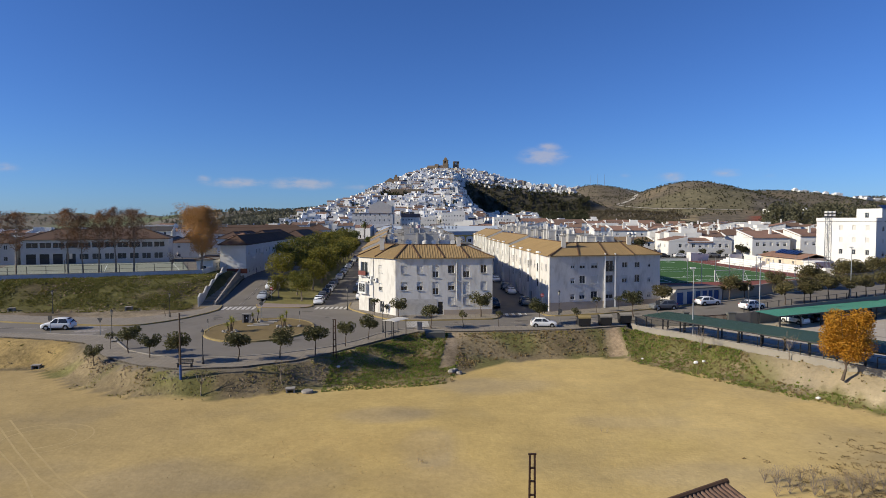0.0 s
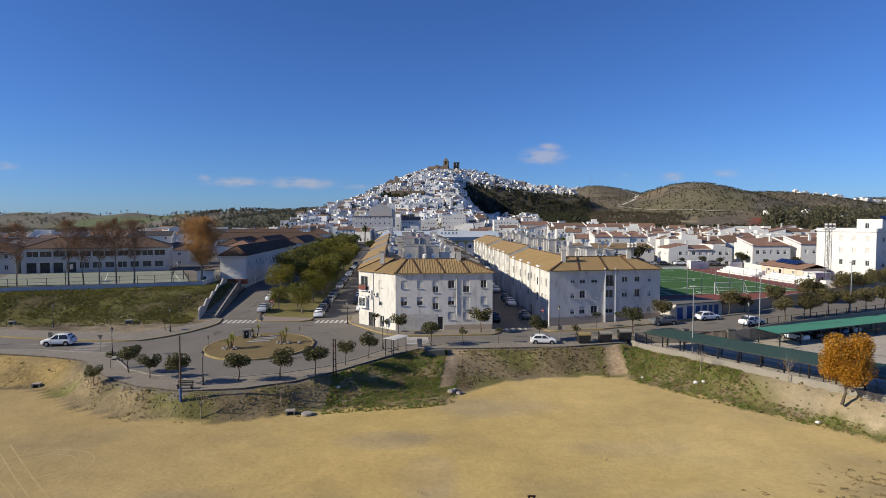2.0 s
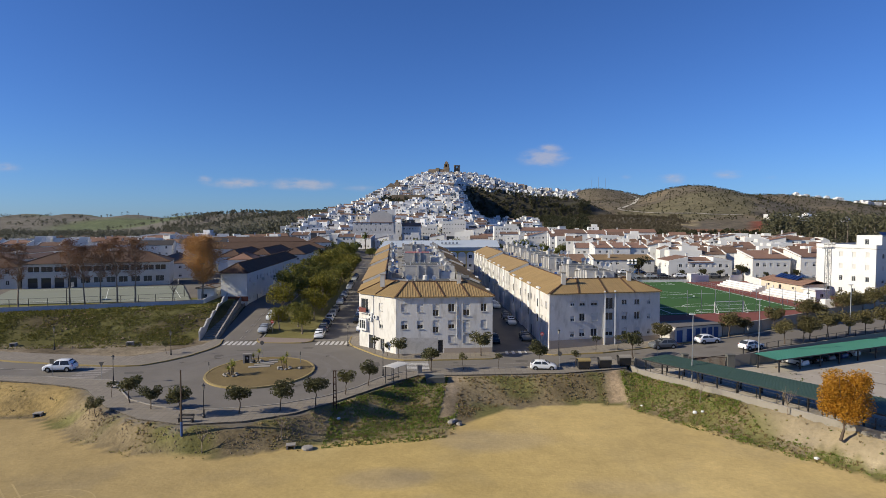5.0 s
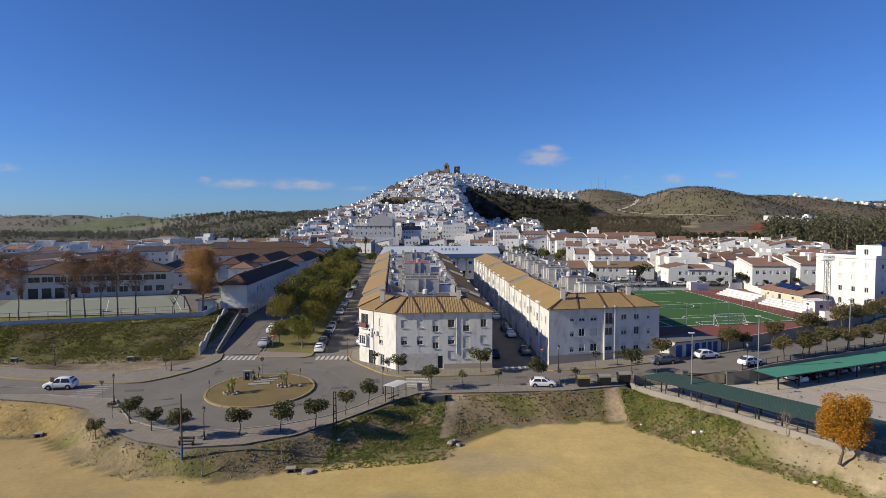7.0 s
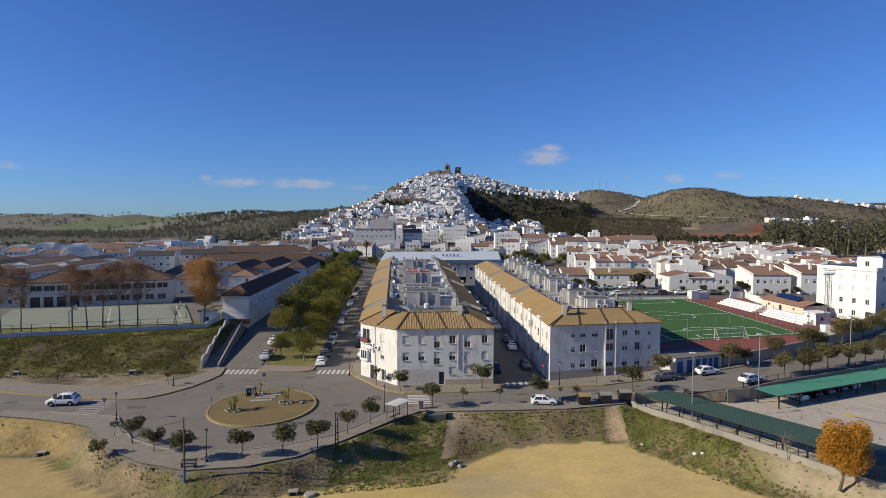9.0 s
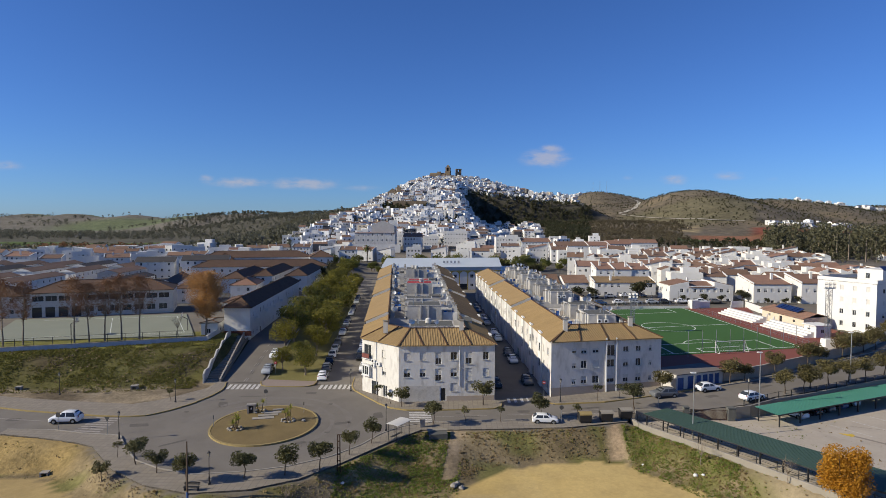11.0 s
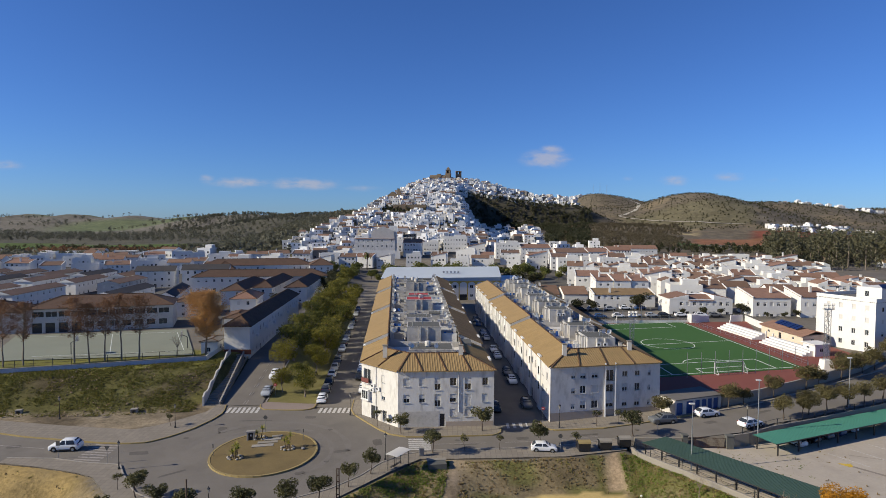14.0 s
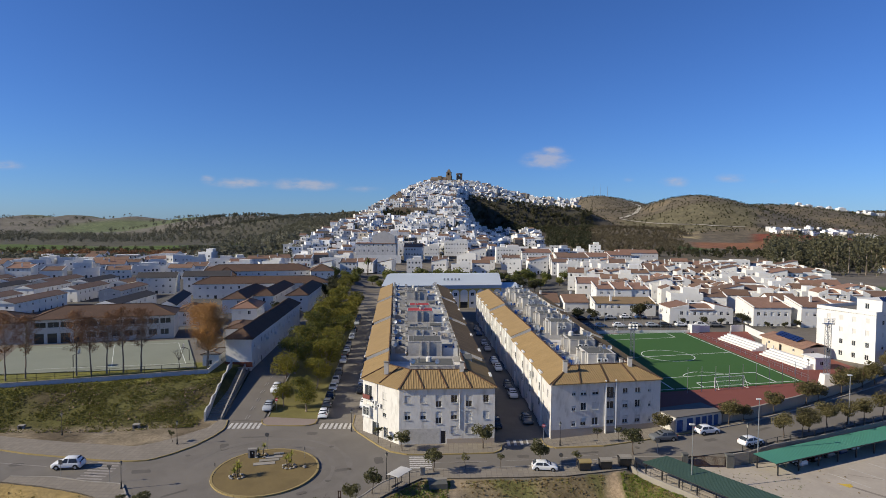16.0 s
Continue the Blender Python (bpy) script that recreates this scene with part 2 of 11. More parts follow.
M_LF_SCRUB = leafmat("scrub_leaf", (0.032, 0.038, 0.016), (0.085, 0.080, 0.038))
M_LF_STREET = leafmat("street_tree_leaf", (0.070, 0.062, 0.025), (0.180, 0.150, 0.060))
M_LF_EUC = leafmat("eucalyptus_leaf", (0.060, 0.062, 0.034), (0.160, 0.146, 0.082))
M_LF_GREEN = leafmat("fresh_leaf", (0.085, 0.105, 0.024), (0.20, 0.195, 0.055))
M_GRASS = leafmat("grass_blade", (0.145, 0.150, 0.036), (0.320, 0.275, 0.080))
M_LUSH = leafmat("lush_weed", (0.070, 0.120, 0.020), (0.205, 0.250, 0.046))
M_WEED = leafmat("dry_weed", (0.20, 0.145, 0.068), (0.36, 0.26, 0.125))
M_AGAVE = leafmat("yellow_green_agave", (0.16, 0.19, 0.03), (0.38, 0.34, 0.07))


# ---- mesh builder ----
class MB:
    """Collects boxes, prisms, tubes and sheets into one mesh."""

    def __init__(self):
        self.v, self.f, self.m = [], [], []

    def add(self, vs, fs, m=0):
        k = len(self.v)
        self.v += [tuple(p) for p in vs]
        self.f += [tuple(i + k for i in q) for q in fs]
        self.m += [m] * len(fs)
        return self

    def box(self, x0, y0, z0, x1, y1, z1, m=0):
        vs = [(x, y, z) for z in (z0, z1) for x, y in ((x0, y0), (x1, y0), (x1, y1), (x0, y1))]
        return self.add(vs, [(0, 3, 2, 1), (4, 5, 6, 7), (0, 1, 5, 4), (1, 2, 6, 5), (2, 3, 7, 6), (3, 0, 4, 7)], m)

    def beam(self, a, b, w, h, m=0):
        """A bar of width w and height h from a to b."""
        a, b = Vector(a), Vector(b)
        d = (b - a).normalized()
        side = d.cross(Vector((0, 0, 1)))
        side = side.normalized() if side.length > 1e-4 else Vector((1, 0, 0))
        up = side.cross(d).normalized()
        vs = [p + side * (w / 2 * sx) + up * (h / 2 * sz) for p in (a, b) for sx, sz in ((-1, -1), (1, -1), (1, 1), (-1, 1))]
        return self.add(vs, [(0, 1, 2, 3), (7, 6, 5, 4), (0, 4, 5, 1), (1, 5, 6, 2), (2, 6, 7, 3), (3, 7, 4, 0)], m)

    def prism(self, poly, z0, z1, m=0, top=None):
        n = len(poly)
        vs = [(x, y, z0) for x, y in poly] + [(x, y, z1) for x, y in poly]
        self.add(vs, [(i, (i + 1) % n, n + (i + 1) % n, n + i) for i in range(n)] + [tuple(range(n - 1, -1, -1))], m)
        return self.add(vs[n:], [tuple(range(n))], m if top is None else top)

    def quad(self, a, b, c, d, m=0):
        return self.add([a, b, c, d], [(0, 1, 2, 3)], m)

    def slab(self, pts, t, m=0):
        """A flat sheet with thickness t under the given outline."""
        n = len(pts)
        vs = [tuple(p) for p in pts] + [(p[0], p[1], p[2] - t) for p in pts]
        return self.add(vs, [tuple(range(n)), tuple(range(2 * n - 1, n - 1, -1))] +
                        [(i, n + i, n + (i + 1) % n, (i + 1) % n) for i in range(n)], m)

    def tube(self, a, b, r0, r1=None, n=7, m=0, caps=True):
        r1 = r0 if r1 is None else r1
        a, b = Vector(a), Vector(b)
        d = (b - a).normalized()
        s = d.cross(Vector((0.3, 0.5, 0.81)))
        s = s.normalized() if s.length > 1e-3 else Vector((1, 0, 0))
        u = d.cross(s)
        vs = []
        for p, r in ((a, r0), (b, r1)):
            vs += [p + (s * math.cos(2 * math.pi * k / n) + u * math.sin(2 * math.pi * k / n)) * r for k in range(n)]
        fs = [(k, (k + 1) % n, n + (k + 1) % n, n + k) for k in range(n)]
        if caps:
            fs += [tuple(range(n - 1, -1, -1)), tuple(range(n, 2 * n))]
        return self.add(vs, fs, m)

    def lathe(self, prof, n=10, m=0, x=0, y=0):
        """Turned form about the vertical through (x, y) from (radius, height) pairs."""
        k = len(prof)
        vs = [(x + r * math.cos(2 * math.pi * j / n), y + r * math.sin(2 * math.pi * j / n), z) for r, z in prof for j in range(n)]
        fs = [(i * n + j, i * n + (j + 1) % n, (i + 1) * n + (j + 1) % n, (i + 1) * n + j) for i in range(k - 1) for j in range(n)]
        return self.add(vs, fs + [tuple(range(n - 1, -1, -1)), tuple(range((k - 1) * n, k * n))], m)

    def mesh(self, name, mats, smooth=False):
        me = bpy.data.meshes.new(name)
        me.from_pydata(self.v, [], self.f)
        for mm in (mats if isinstance(mats, (list, tuple)) else [mats]):
            me.materials.append(mm)
        me.polygons.foreach_set("material_index", self.m)
        if smooth:
            me.polygons.foreach_set("use_smooth", [True] * len(self.f))
        me.update()
        return me


def part(name, mb, mats, parent=None, label="", smooth=False):
    """Links a mesh as one object under a thing or part."""
    me = mb if isinstance(mb, bpy.types.Mesh) else mb.mesh(name, mats, smooth)
    ob = new(name, me)
    if parent is not None:
        ob.parent = parent
    if label:
        ob["label"] = label
    return ob


def bent_sheet(mb, line, x0, x1, t=0.05):
    """One connected sheet of thickness t that follows a line of (y, z) points from x0 to x1."""
    n = len(line)
    vs = [(x, y, z - d) for d in (0, t) for y, z in line for x in (x0, x1)]
    o = 2 * n
    return mb.add(vs, [(2 * k, 2 * k + 1, 2 * k + 3, 2 * k + 2) for k in range(n - 1)] + [(o + 2 * k + 2, o + 2 * k + 3, o + 2 * k + 1, o + 2 * k) for k in range(n - 1)]
                  + [(2 * k, 2 * k + 2, o + 2 * k + 2, o + 2 * k) for k in range(n - 1)] + [(2 * k + 3, 2 * k + 1, o + 2 * k + 1, o + 2 * k + 3) for k in range(n - 1)] + [(1, 0, o, o + 1), (o - 2, o - 1, 2 * o - 1, 2 * o - 2)])


def islands(mb):
    """Splits a builder into one builder for each connected piece."""
    root = list(range(len(mb.v)))

    def find(a):
        while root[a] != a:
            a = root[a]
        return a
    for f in mb.f:
        for b in f[1:]:
            root[find(b)] = find(f[0])
    out = {}
    for f, m in zip(mb.f, mb.m):
        q = out.setdefault(find(f[0]), MB())
        q.add([mb.v[i] for i in f], [tuple(range(len(f)))], m)
    return list(out.values())


def thing(name, m, label, category, group="", kind=""):
    ob = new(name)
    ob.matrix_basis = m
    ob.empty_display_size = 0.3
    return tagged(ob, label, category, group, kind)


def one(name, mb, mats, m, label, category, group="", kind="", smooth=False):
    """A thing that is a single mesh."""
    ob = part(name, mb, mats, None, "", smooth)
    ob.matrix_basis = m
    return tagged(ob, label, category, group, kind)


# ---- the lie of the land ----
EO_X = (-110, -62.5, -57, -51.4, -48.2, -41.6, -35.6, -29.5, -23, -18, -13.5, -8.4, -4, 0.9, 17.5, 27.7, 33.4, 38.5, 42.3, 60, 90)
EO_Y = (88, 86.1, 85, 83.5, 82.1, 75.1, 70.9, 68.8, 70, 72.9, 77.7, 84.2, 89, 89.1, 90.3, 92.7, 84.5, 76.5, 70, 46, 10)
EI_X = (-110, -57.4, -52.3, -41.1, -32.8, -23.6, -16.9, -12.3, -6, 0, 5.3, 12.5, 23.7, 27.3, 32.2, 38.8, 44.4, 60, 90)
EI_Y = (80, 79, 79.1, 70.2, 66.5, 66.5, 68.7, 71.1, 73.7, 75.5, 81.4, 84.8, 86, 82.2, 75.2, 66.6, 58.6, 36, 0)


def sstep(t):
    t = np.clip(t, 0, 1)
    return t * t * (3 - 2 * t)


def town_level(x, y):
    """Streets and yards: nearly flat, rising gently away and to the right, with the ramp and terrace on the left."""
    base = np.where(y < 101, np.maximum(0.03 * (y - 101), -0.8), 0.0125 * np.minimum(y - 101, 160))
    rise = np.interp(x, (15, 28, 47, 62, 110), (0, 0.5, 1.3, 1.95, 2.5)) * sstep((y - 90) / 9) * (1 - 0.5 * sstep((y - 200) / 100))
    yard_edge = np.interp(x, (26, 28.4, 36.6, 47, 53.6, 61, 67.3, 78, 130), (90, 95.2, 95.4, 97.0, 100.1, 102.3, 105.2, 109.9, 137.3))
    up = sstep((y - yard_edge) / 0.5)
    z = base + rise * up + (-0.6 - base) * (1 - up) * (x > 26)
    wall_y = np.interp(x, (38, 49.4, 56.9, 67.3, 88.3, 101.4), (107, 110.1, 112.3, 117.8, 131, 141.5))
    z = z + (2.85 - z) * sstep((x - 38.5) / 2) * (1 - sstep((x - 101) / 5)) * sstep((y - wall_y - 0.3) / 1.5) * (1 - sstep((y - 198) / 3))
    xs = x + 0.085 * (y - 108)
    lane = np.interp(y, (109, 140, 250, 420), (0.0, 3.2, 3.6, 4.2))
    z = z + (lane - base) * sstep((-24 - xs) / 12) * sstep((y - 108) / 3)
    terrace = 4.6 - 1.2 * sstep((y - 210) / 150)
    yb = np.interp(x, (-140, -87, -60, -46, -42), (108, 107, 106.5, 110, 137))
    yt = np.interp(x, (-140, -87, -68.6, -51.5, -46, -44), (113, 117.0, 123.2, 129.5, 133, 139))
    k = sstep((y - yb) / (yt - yb)) * sstep((-43.5 - xs) / 1.5)
    return z + (terrace - z) * k


def bump(x, y, cx, cy, h, sx, sy):
    return h * np.exp(-((x - cx) / sx) ** 2 - ((y - cy) / sy) ** 2)


def far_level(x, y):
    """The hill town with its cliff, the ridges and the river plain."""
    left = np.interp(y, (380, 480, 600, 765, 920, 1150, 1400, 1600, 2000), (2, 6, 19, 42, 67, 97, 130, 110, 40))
    right = np.interp(y, (380, 480, 900, 1215, 1250, 1400, 1600, 2000), (2, 4, 18, 30, 88, 130, 110, 40))
    k = sstep((x - np.interp(y, (400, 900, 1400), (0, 10, 0))) / 50)
    z = left * (1 - k) + right * k
    xl = np.interp(y, (380, 480, 765, 920, 1400), (-150, -150, -85, -70, -40))
    z = z * (1 - sstep((xl - x) / np.interp(y, (380, 900, 1400), (120, 150, 190))))
    z = z * np.interp(x, (0, 40, 145, 210, 280, 420), (1, 1, 0.84, 0.72, 0.70, 0.10))
    b = [bump(x, y, 480, 1950, 130, 190, 330), bump(x, y, 600, 1900, 92, 120, 230), bump(x, y, 380, 1500, 72, 120, 230), bump(x, y, 600, 1480, 108, 215, 330), bump(x, y, 860, 1600, 93, 300, 330),
         bump(x, y, 1250, 1700, 80, 420, 330), bump(x, y, 330, 1150, 30, 160, 200), bump(x, y, -960, 2900, 66, 380, 330),
         bump(x, y, -2290, 3300, 62, 150, 300), bump(x, y, -2050, 3320, 63, 150, 300), bump(x, y, -1714, 3300, 56, 180, 300), bump(x, y, -1300, 3250, 60, 260, 300),
         bump(x, y, -2000, 3300, 43, 1700, 420), bump(x, y, -520, 2600, 64, 380, 420), bump(x, y, -230, 1700, 60, 200, 380),
         bump(x, y, 1900, 2300, 80, 700, 600), bump(x, y, 0, 3000, 60, 900, 500), bump(x, y, 1100, 2900, 70, 900, 500)]
    s = 0
    for q in b:
        s = s + np.maximum(q, 0) ** 4
    hills = s ** 0.25
    plain = -24 * sstep((y - 420) / 500) * sstep((-130 - x) / 160)
    return np.maximum(z, hills) + plain * (1 - sstep(hills / 30))


def wobble(x, y, s, a):
    return a * (np.sin(x / s + 1.3 * np.sin(y / s * 0.7)) * np.cos(y / s * 1.1 + 0.8 * np.sin(x / s * 0.6)))


def ground_z(x, y, paved=0.0):
    x, y = np.asarray(x, float), np.asarray(y, float)
    eo, ei = np.interp(x, EO_X, EO_Y), np.interp(x, EI_X, EI_Y)
    t = np.clip((y - ei) / np.maximum(eo - ei, 0.5), 0, 1)
    low = -3.2 + wobble(x, y, 7, 0.07) + wobble(x, y, 2.3, 0.03)
    level = town_level(x, y)
    bank = sstep(t) + wobble(x, y, 1.7, 0.05) * (t > 0) * (t < 1)
    z = low + (level - paved * (t >= 1) - low) * bank
    far = sstep((y - 330) / 120)
    z = z * (1 - far) + (far_level(x, y) + 2.0 + wobble(x, y, 60, 2.0) * sstep((y - 450) / 300) + wobble(x, y, 23, 0.8) * sstep((y - 450) / 300)) * far
    return z


def gz(x, y):
    return float(ground_z(x, y))


# ---- ground sheet ----
def axis(lo, fine_lo, fine_hi, hi, step, cap, grow, cap_until):
    def out(a, end):
        p, s, r = a, step, []
        while p < end:
            s = min(s * grow, cap) if p < cap_until else s * grow
            p += s
            r.append(min(p, end))
        return r
    left = [-v for v in out(-fine_lo, -lo)][::-1]
    return np.array(left + list(np.arange(fine_lo, fine_hi + 1e-6, step)) + out(fine_hi, hi))


XS = axis(-4600, -95, 110, 4600, 1.0, 16.0, 1.06, 1200)
YS = np.concatenate([[-400, -150, -60, -20, 0, 15, 25], np.arange(32, 140, 1.0), axis(0, 0, 0, 4700 - 140, 1.0, 12.0, 1.06, 1500)[1:] + 140])
GX, GY = np.meshgrid(XS, YS)
GZ = ground_z(GX, GY, 0.12)


def land_colour(x, y):
    """Base colour of the bare ground by what grows or lies there, with some haze, light and shade put in."""
    c = np.zeros(x.shape + (3,))
    c[:] = (0.165, 0.145, 0.118)

    def put(mask, col):
        k = np.clip(mask, 0, 1)[..., None]
        c[:] = c * (1 - k) + np.array(col) * k
    eo, ei = np.interp(x, EO_X, EO_Y), np.interp(x, EI_X, EI_Y)
    t = (y - ei) / np.maximum(eo - ei, 0.5)
    sand = np.array((0.478, 0.345, 0.130))
    put((t <= 0.0) * (y < 120), sand)
    lot = (t <= 0.05) * (y < 120)
    n1 = wobble(x + 0.6 * y, y, 9.0, 0.8) + wobble(x, y + 0.4 * x, 4.1, 0.5) + wobble(x, y, 1.7, 0.25)
    put(lot * sstep(0.9 * n1 - 0.25) * 0.6, (0.375, 0.280, 0.145))
    put(lot * sstep(-0.9 * n1 - 0.45) * 0.6, (0.52, 0.395, 0.165))
    for cx, cy, rx, ry, colr in ((-21, 46, 7, 4, (0.33, 0.26, 0.155)), (-6.5, 61, 5, 2.5, (0.32, 0.255, 0.165)), (-1.5, 53, 2.5, 4, (0.32, 0.255, 0.165)), (5, 71, 7, 3, (0.35, 0.28, 0.175)),
                                 (19.2, 47, 8, 3, (0.35, 0.285, 0.185)), (18, 59, 7, 2.4, (0.39, 0.305, 0.18)), (-36, 47, 5, 3, (0.34, 0.265, 0.16)), (-8, 53.5, 7.5, 4, (0.43, 0.305, 0.115)),
                                 (19, 53, 4, 2.5, (0.48, 0.35, 0.105)), (-14, 49, 6, 2.5, (0.43, 0.315, 0.125)), (-33, 54, 6, 4, (0.48, 0.35, 0.13)), (35, 52, 6, 5, (0.33, 0.26, 0.15))):
        put((0.8 if cx < -20 else 0.45) / 0.45 * lot * sstep(1.35 - ((x - cx) / rx) ** 2 - ((y - cy) / ry) ** 2 + 0.5 * n1) * 0.45, colr)
    put(lot * sstep((-x - 6) / 26) * 0.74, (0.355, 0.262, 0.122))
    put(lot * sstep((x - 2) / 25) * 0.5, (0.53, 0.395, 0.175))
    w = wobble(x, y, 3.1, 0.35) + wobble(x, y, 1.1, 0.25)
    inbank = (t > -0.12 + 0.2 * w) * (t < 1.0)
    put(inbank * 1.0, (0.200, 0.155, 0.086))
    put(inbank * sstep(0.5 + 2.0 * wobble(x, y, 2.4, 1) + np.where(x < -14, -0.2, np.where(x < 1, 0.5, np.where(x < 22, -0.5, 0.9)))), (0.140, 0.130, 0.046))
    # this stretch faces away from the sun; a paler colour makes up the light
    put(inbank * sstep((x + 15) / 2) * (1 - sstep(x / 2)) * 0.7, (0.300, 0.232, 0.120))
    put(sstep((x + 47) / -5) * (y < 87) * (t > 0.0) * (y > 76), (0.335, 0.240, 0.098))
    # bare sandy slope below the yard wall
    put(sstep((x - 36) / 4) * (t > 0.25 + 0.1 * w) * (t < 1.2) * (y < 92), (0.295, 0.238, 0.148))
    put((t > -0.1) * (t < 1.0) * sstep(1.7 - np.abs(x - 24.0 - 0.12 * (y - 87)) / 1.1), (0.33, 0.245, 0.155))
    put((t > 0.15) * (t < 1.0) * sstep(1.6 - np.abs(x - 0.4 - 0.12 * (y - 82)) / 0.9), (0.28, 0.215, 0.135))
    # car park behind the pitch and tarred streets among the houses
    put(sstep((x - 38) / 3) * sstep((y - 199) / 2) * (1 - sstep((y - 430) / 60)) * (1 - sstep((x - 222) / 6)), (0.095, 0.089, 0.080))
    # tarred yards among the school and the terraces
    put(sstep((-46 - x) / 4) * sstep((y - 166) / 4) * (1 - sstep((y - 430) / 60)), (0.105, 0.098, 0.088))
    # left verge and grass bank
    lb = (x < -40) * (y > np.interp(x, (-140, -90, -71, -61, -51.7, -48, -44, -41), (110, 105, 101.5, 100, 99, 100.8, 106, 110))) * (y < 140)
    put(lb * 1.0, (0.28, 0.225, 0.150))
    put(lb * sstep((y - np.interp(x, (-140, -87, -60, -46, -42), (105, 105.5, 107, 110, 126)) + 2 * w) / 2.5), (0.098, 0.090, 0.030))
    put(lb * sstep(wobble(x, y, 3.7, 1.6) + wobble(x, y, 1.3, 0.6) - 0.15) * 0.75, (0.105, 0.080, 0.050))
    edge = np.interp(x, (-140, -87, -68.6, -51.5, -46, -44), (113, 117.0, 123.2, 129.5, 133, 139))
    put(lb * sstep((y - edge + 4.5 + w * 3) / 2.5) * sstep((-46 - x) / 3), (0.150, 0.142, 0.034))
    # distance
    far = sstep((y - 430) / 100)
    hill = np.array((0.135, 0.112, 0.078))
    put(far, (0.115, 0.098, 0.068))
    put(far * sstep((x - 250) / 120), hill)
    put(far * sstep((x - 250) / 120) * sstep(wobble(x, y, 45, 1.2) + wobble(x, y, 17, 0.6) - 0.2) * 0.8, (0.185, 0.145, 0.090))
    put(far * sstep((-160 - x) / 120) * sstep((y - 1120) / 20) * (1 - sstep((y - 1390) / 30)) * sstep((-0.31 * y - x) / 30), (0.085, 0.120, 0.028))
    put(sstep((y - 1390) / 60) * (1 - sstep((y - 2300) / 200)) * sstep((-150 - x) / 80), (0.095, 0.088, 0.062))
    put(sstep((y - 1390) / 60) * sstep((x + 0.29 * y) / 60) * sstep((-90 - x) / 60), (0.090, 0.085, 0.058))
    # far hills: soil and field colours lightened to carry the haze
    put(sstep((y - 2300) / 300) * sstep((-200 - x) / 200), (0.150, 0.136, 0.108))
    put(sstep((y - 2300) / 300) * sstep((-700 - x) / 200) * sstep(wobble(x, y, 260, 1.5) - 0.1), (0.125, 0.146, 0.072))
    q = x / np.maximum(y, 1)
    put(sstep((-0.20 - q) / 0.03) * sstep((y - 440) / 40) * (1 - sstep((y - 1120) / 30)), (0.070, 0.068, 0.036))
    # flank of the town hill, likewise paled for haze in its colour
    put(sstep((-0.13 - q) / 0.03) * sstep((q + 0.34) / 0.03) * sstep((y - 800) / 100) * (1 - sstep((y - 1900) / 60)), (0.130, 0.124, 0.085))
    put(sstep((q - 0.40) / 0.015) * (1 - sstep((q - 0.60) / 0.02)) * sstep((y - 690 - 1500 * (q - 0.395)) / 12) * (1 - sstep((y - 925 - 500 * (q - 0.395)) / 12)), (0.255, 0.118, 0.060))
    put(sstep((q - 0.50) / 0.015) * (1 - sstep((q - 0.70) / 0.02)) * sstep((y - 990) / 8) * (1 - sstep((y - 1062) / 8)), (0.185, 0.060, 0.036))
    put(sstep((x - 255) / 15) * (1 - sstep((x - 310) / 15)) * sstep((y - 700) / 25) * (1 - sstep((y - 800) / 30)), (0.055, 0.12, 0.03))
    put(sstep((q - 0.31) / 0.02) * (1 - sstep((q - 0.405) / 0.02)) * sstep((y - 985) / 20) * (1 - sstep((y - 1110) / 30)) * sstep(0.4 + wobble(x, y, 14, 1.2)), (0.38, 0.30, 0.155))
    ring = np.hypot((x - 618) / 1.0, (y - 1160) / 1.6)
    # dark crescent: shade of the steep quarry face, put into the ground colour
    put(sstep((ring - 20) / 6) * (1 - sstep((ring - 44) / 6)) * sstep((640 - x) / 14) * 0.9, (0.050, 0.046, 0.042))
    put((1 - sstep((ring - 20) / 5)) * 0.6, (0.120, 0.105, 0.085))
    put(sstep((q - 0.13) / 0.03) * (1 - sstep((q - 0.34) / 0.05)) * sstep((y - 640) / 60) * (1 - sstep((y - 1280) / 60)), (0.140, 0.115, 0.078))
    put(sstep((q - 0.28) / 0.02) * (1 - sstep((q - 0.50) / 0.02)) * sstep((y - 1120) / 20) * (1 - sstep((y - 1320) / 30)), (0.130, 0.114, 0.068))
    put(sstep((x - 60) / 20) * (1 - sstep((x - 300) / 30)) * sstep((y - 1205) / 15) * (1 - sstep((y - 1265) / 15)), (0.06, 0.055, 0.04))
    put(sstep((x - 175) / 8) * (1 - sstep((x - 300) / 60)) * sstep((y - 275) / 6) * (1 - sstep((y - 335) / 10)), (0.065, 0.13, 0.028))
    return c


def rough_ground(x, y):
    """How broken the surface is: trodden sand 0.45, weedy banks and slopes more."""
    eo, ei = np.interp(x, EO_X, EO_Y), np.interp(x, EI_X, EI_Y)
    t = (y - ei) / np.maximum(eo - ei, 0.5)
    k = np.full(x.shape, 0.43)
    k = np.where((t > -0.05) & (t < 1.0), 1.2, k)
    k = np.where((x > 36) & (t > 0.3) & (t < 1.2) & (y < 92), 0.6, k)
    k = np.where((x < -43) & (y > 100) & (y < 140), 1.3, k)
    return np.where(y > 400, 1.0, k)


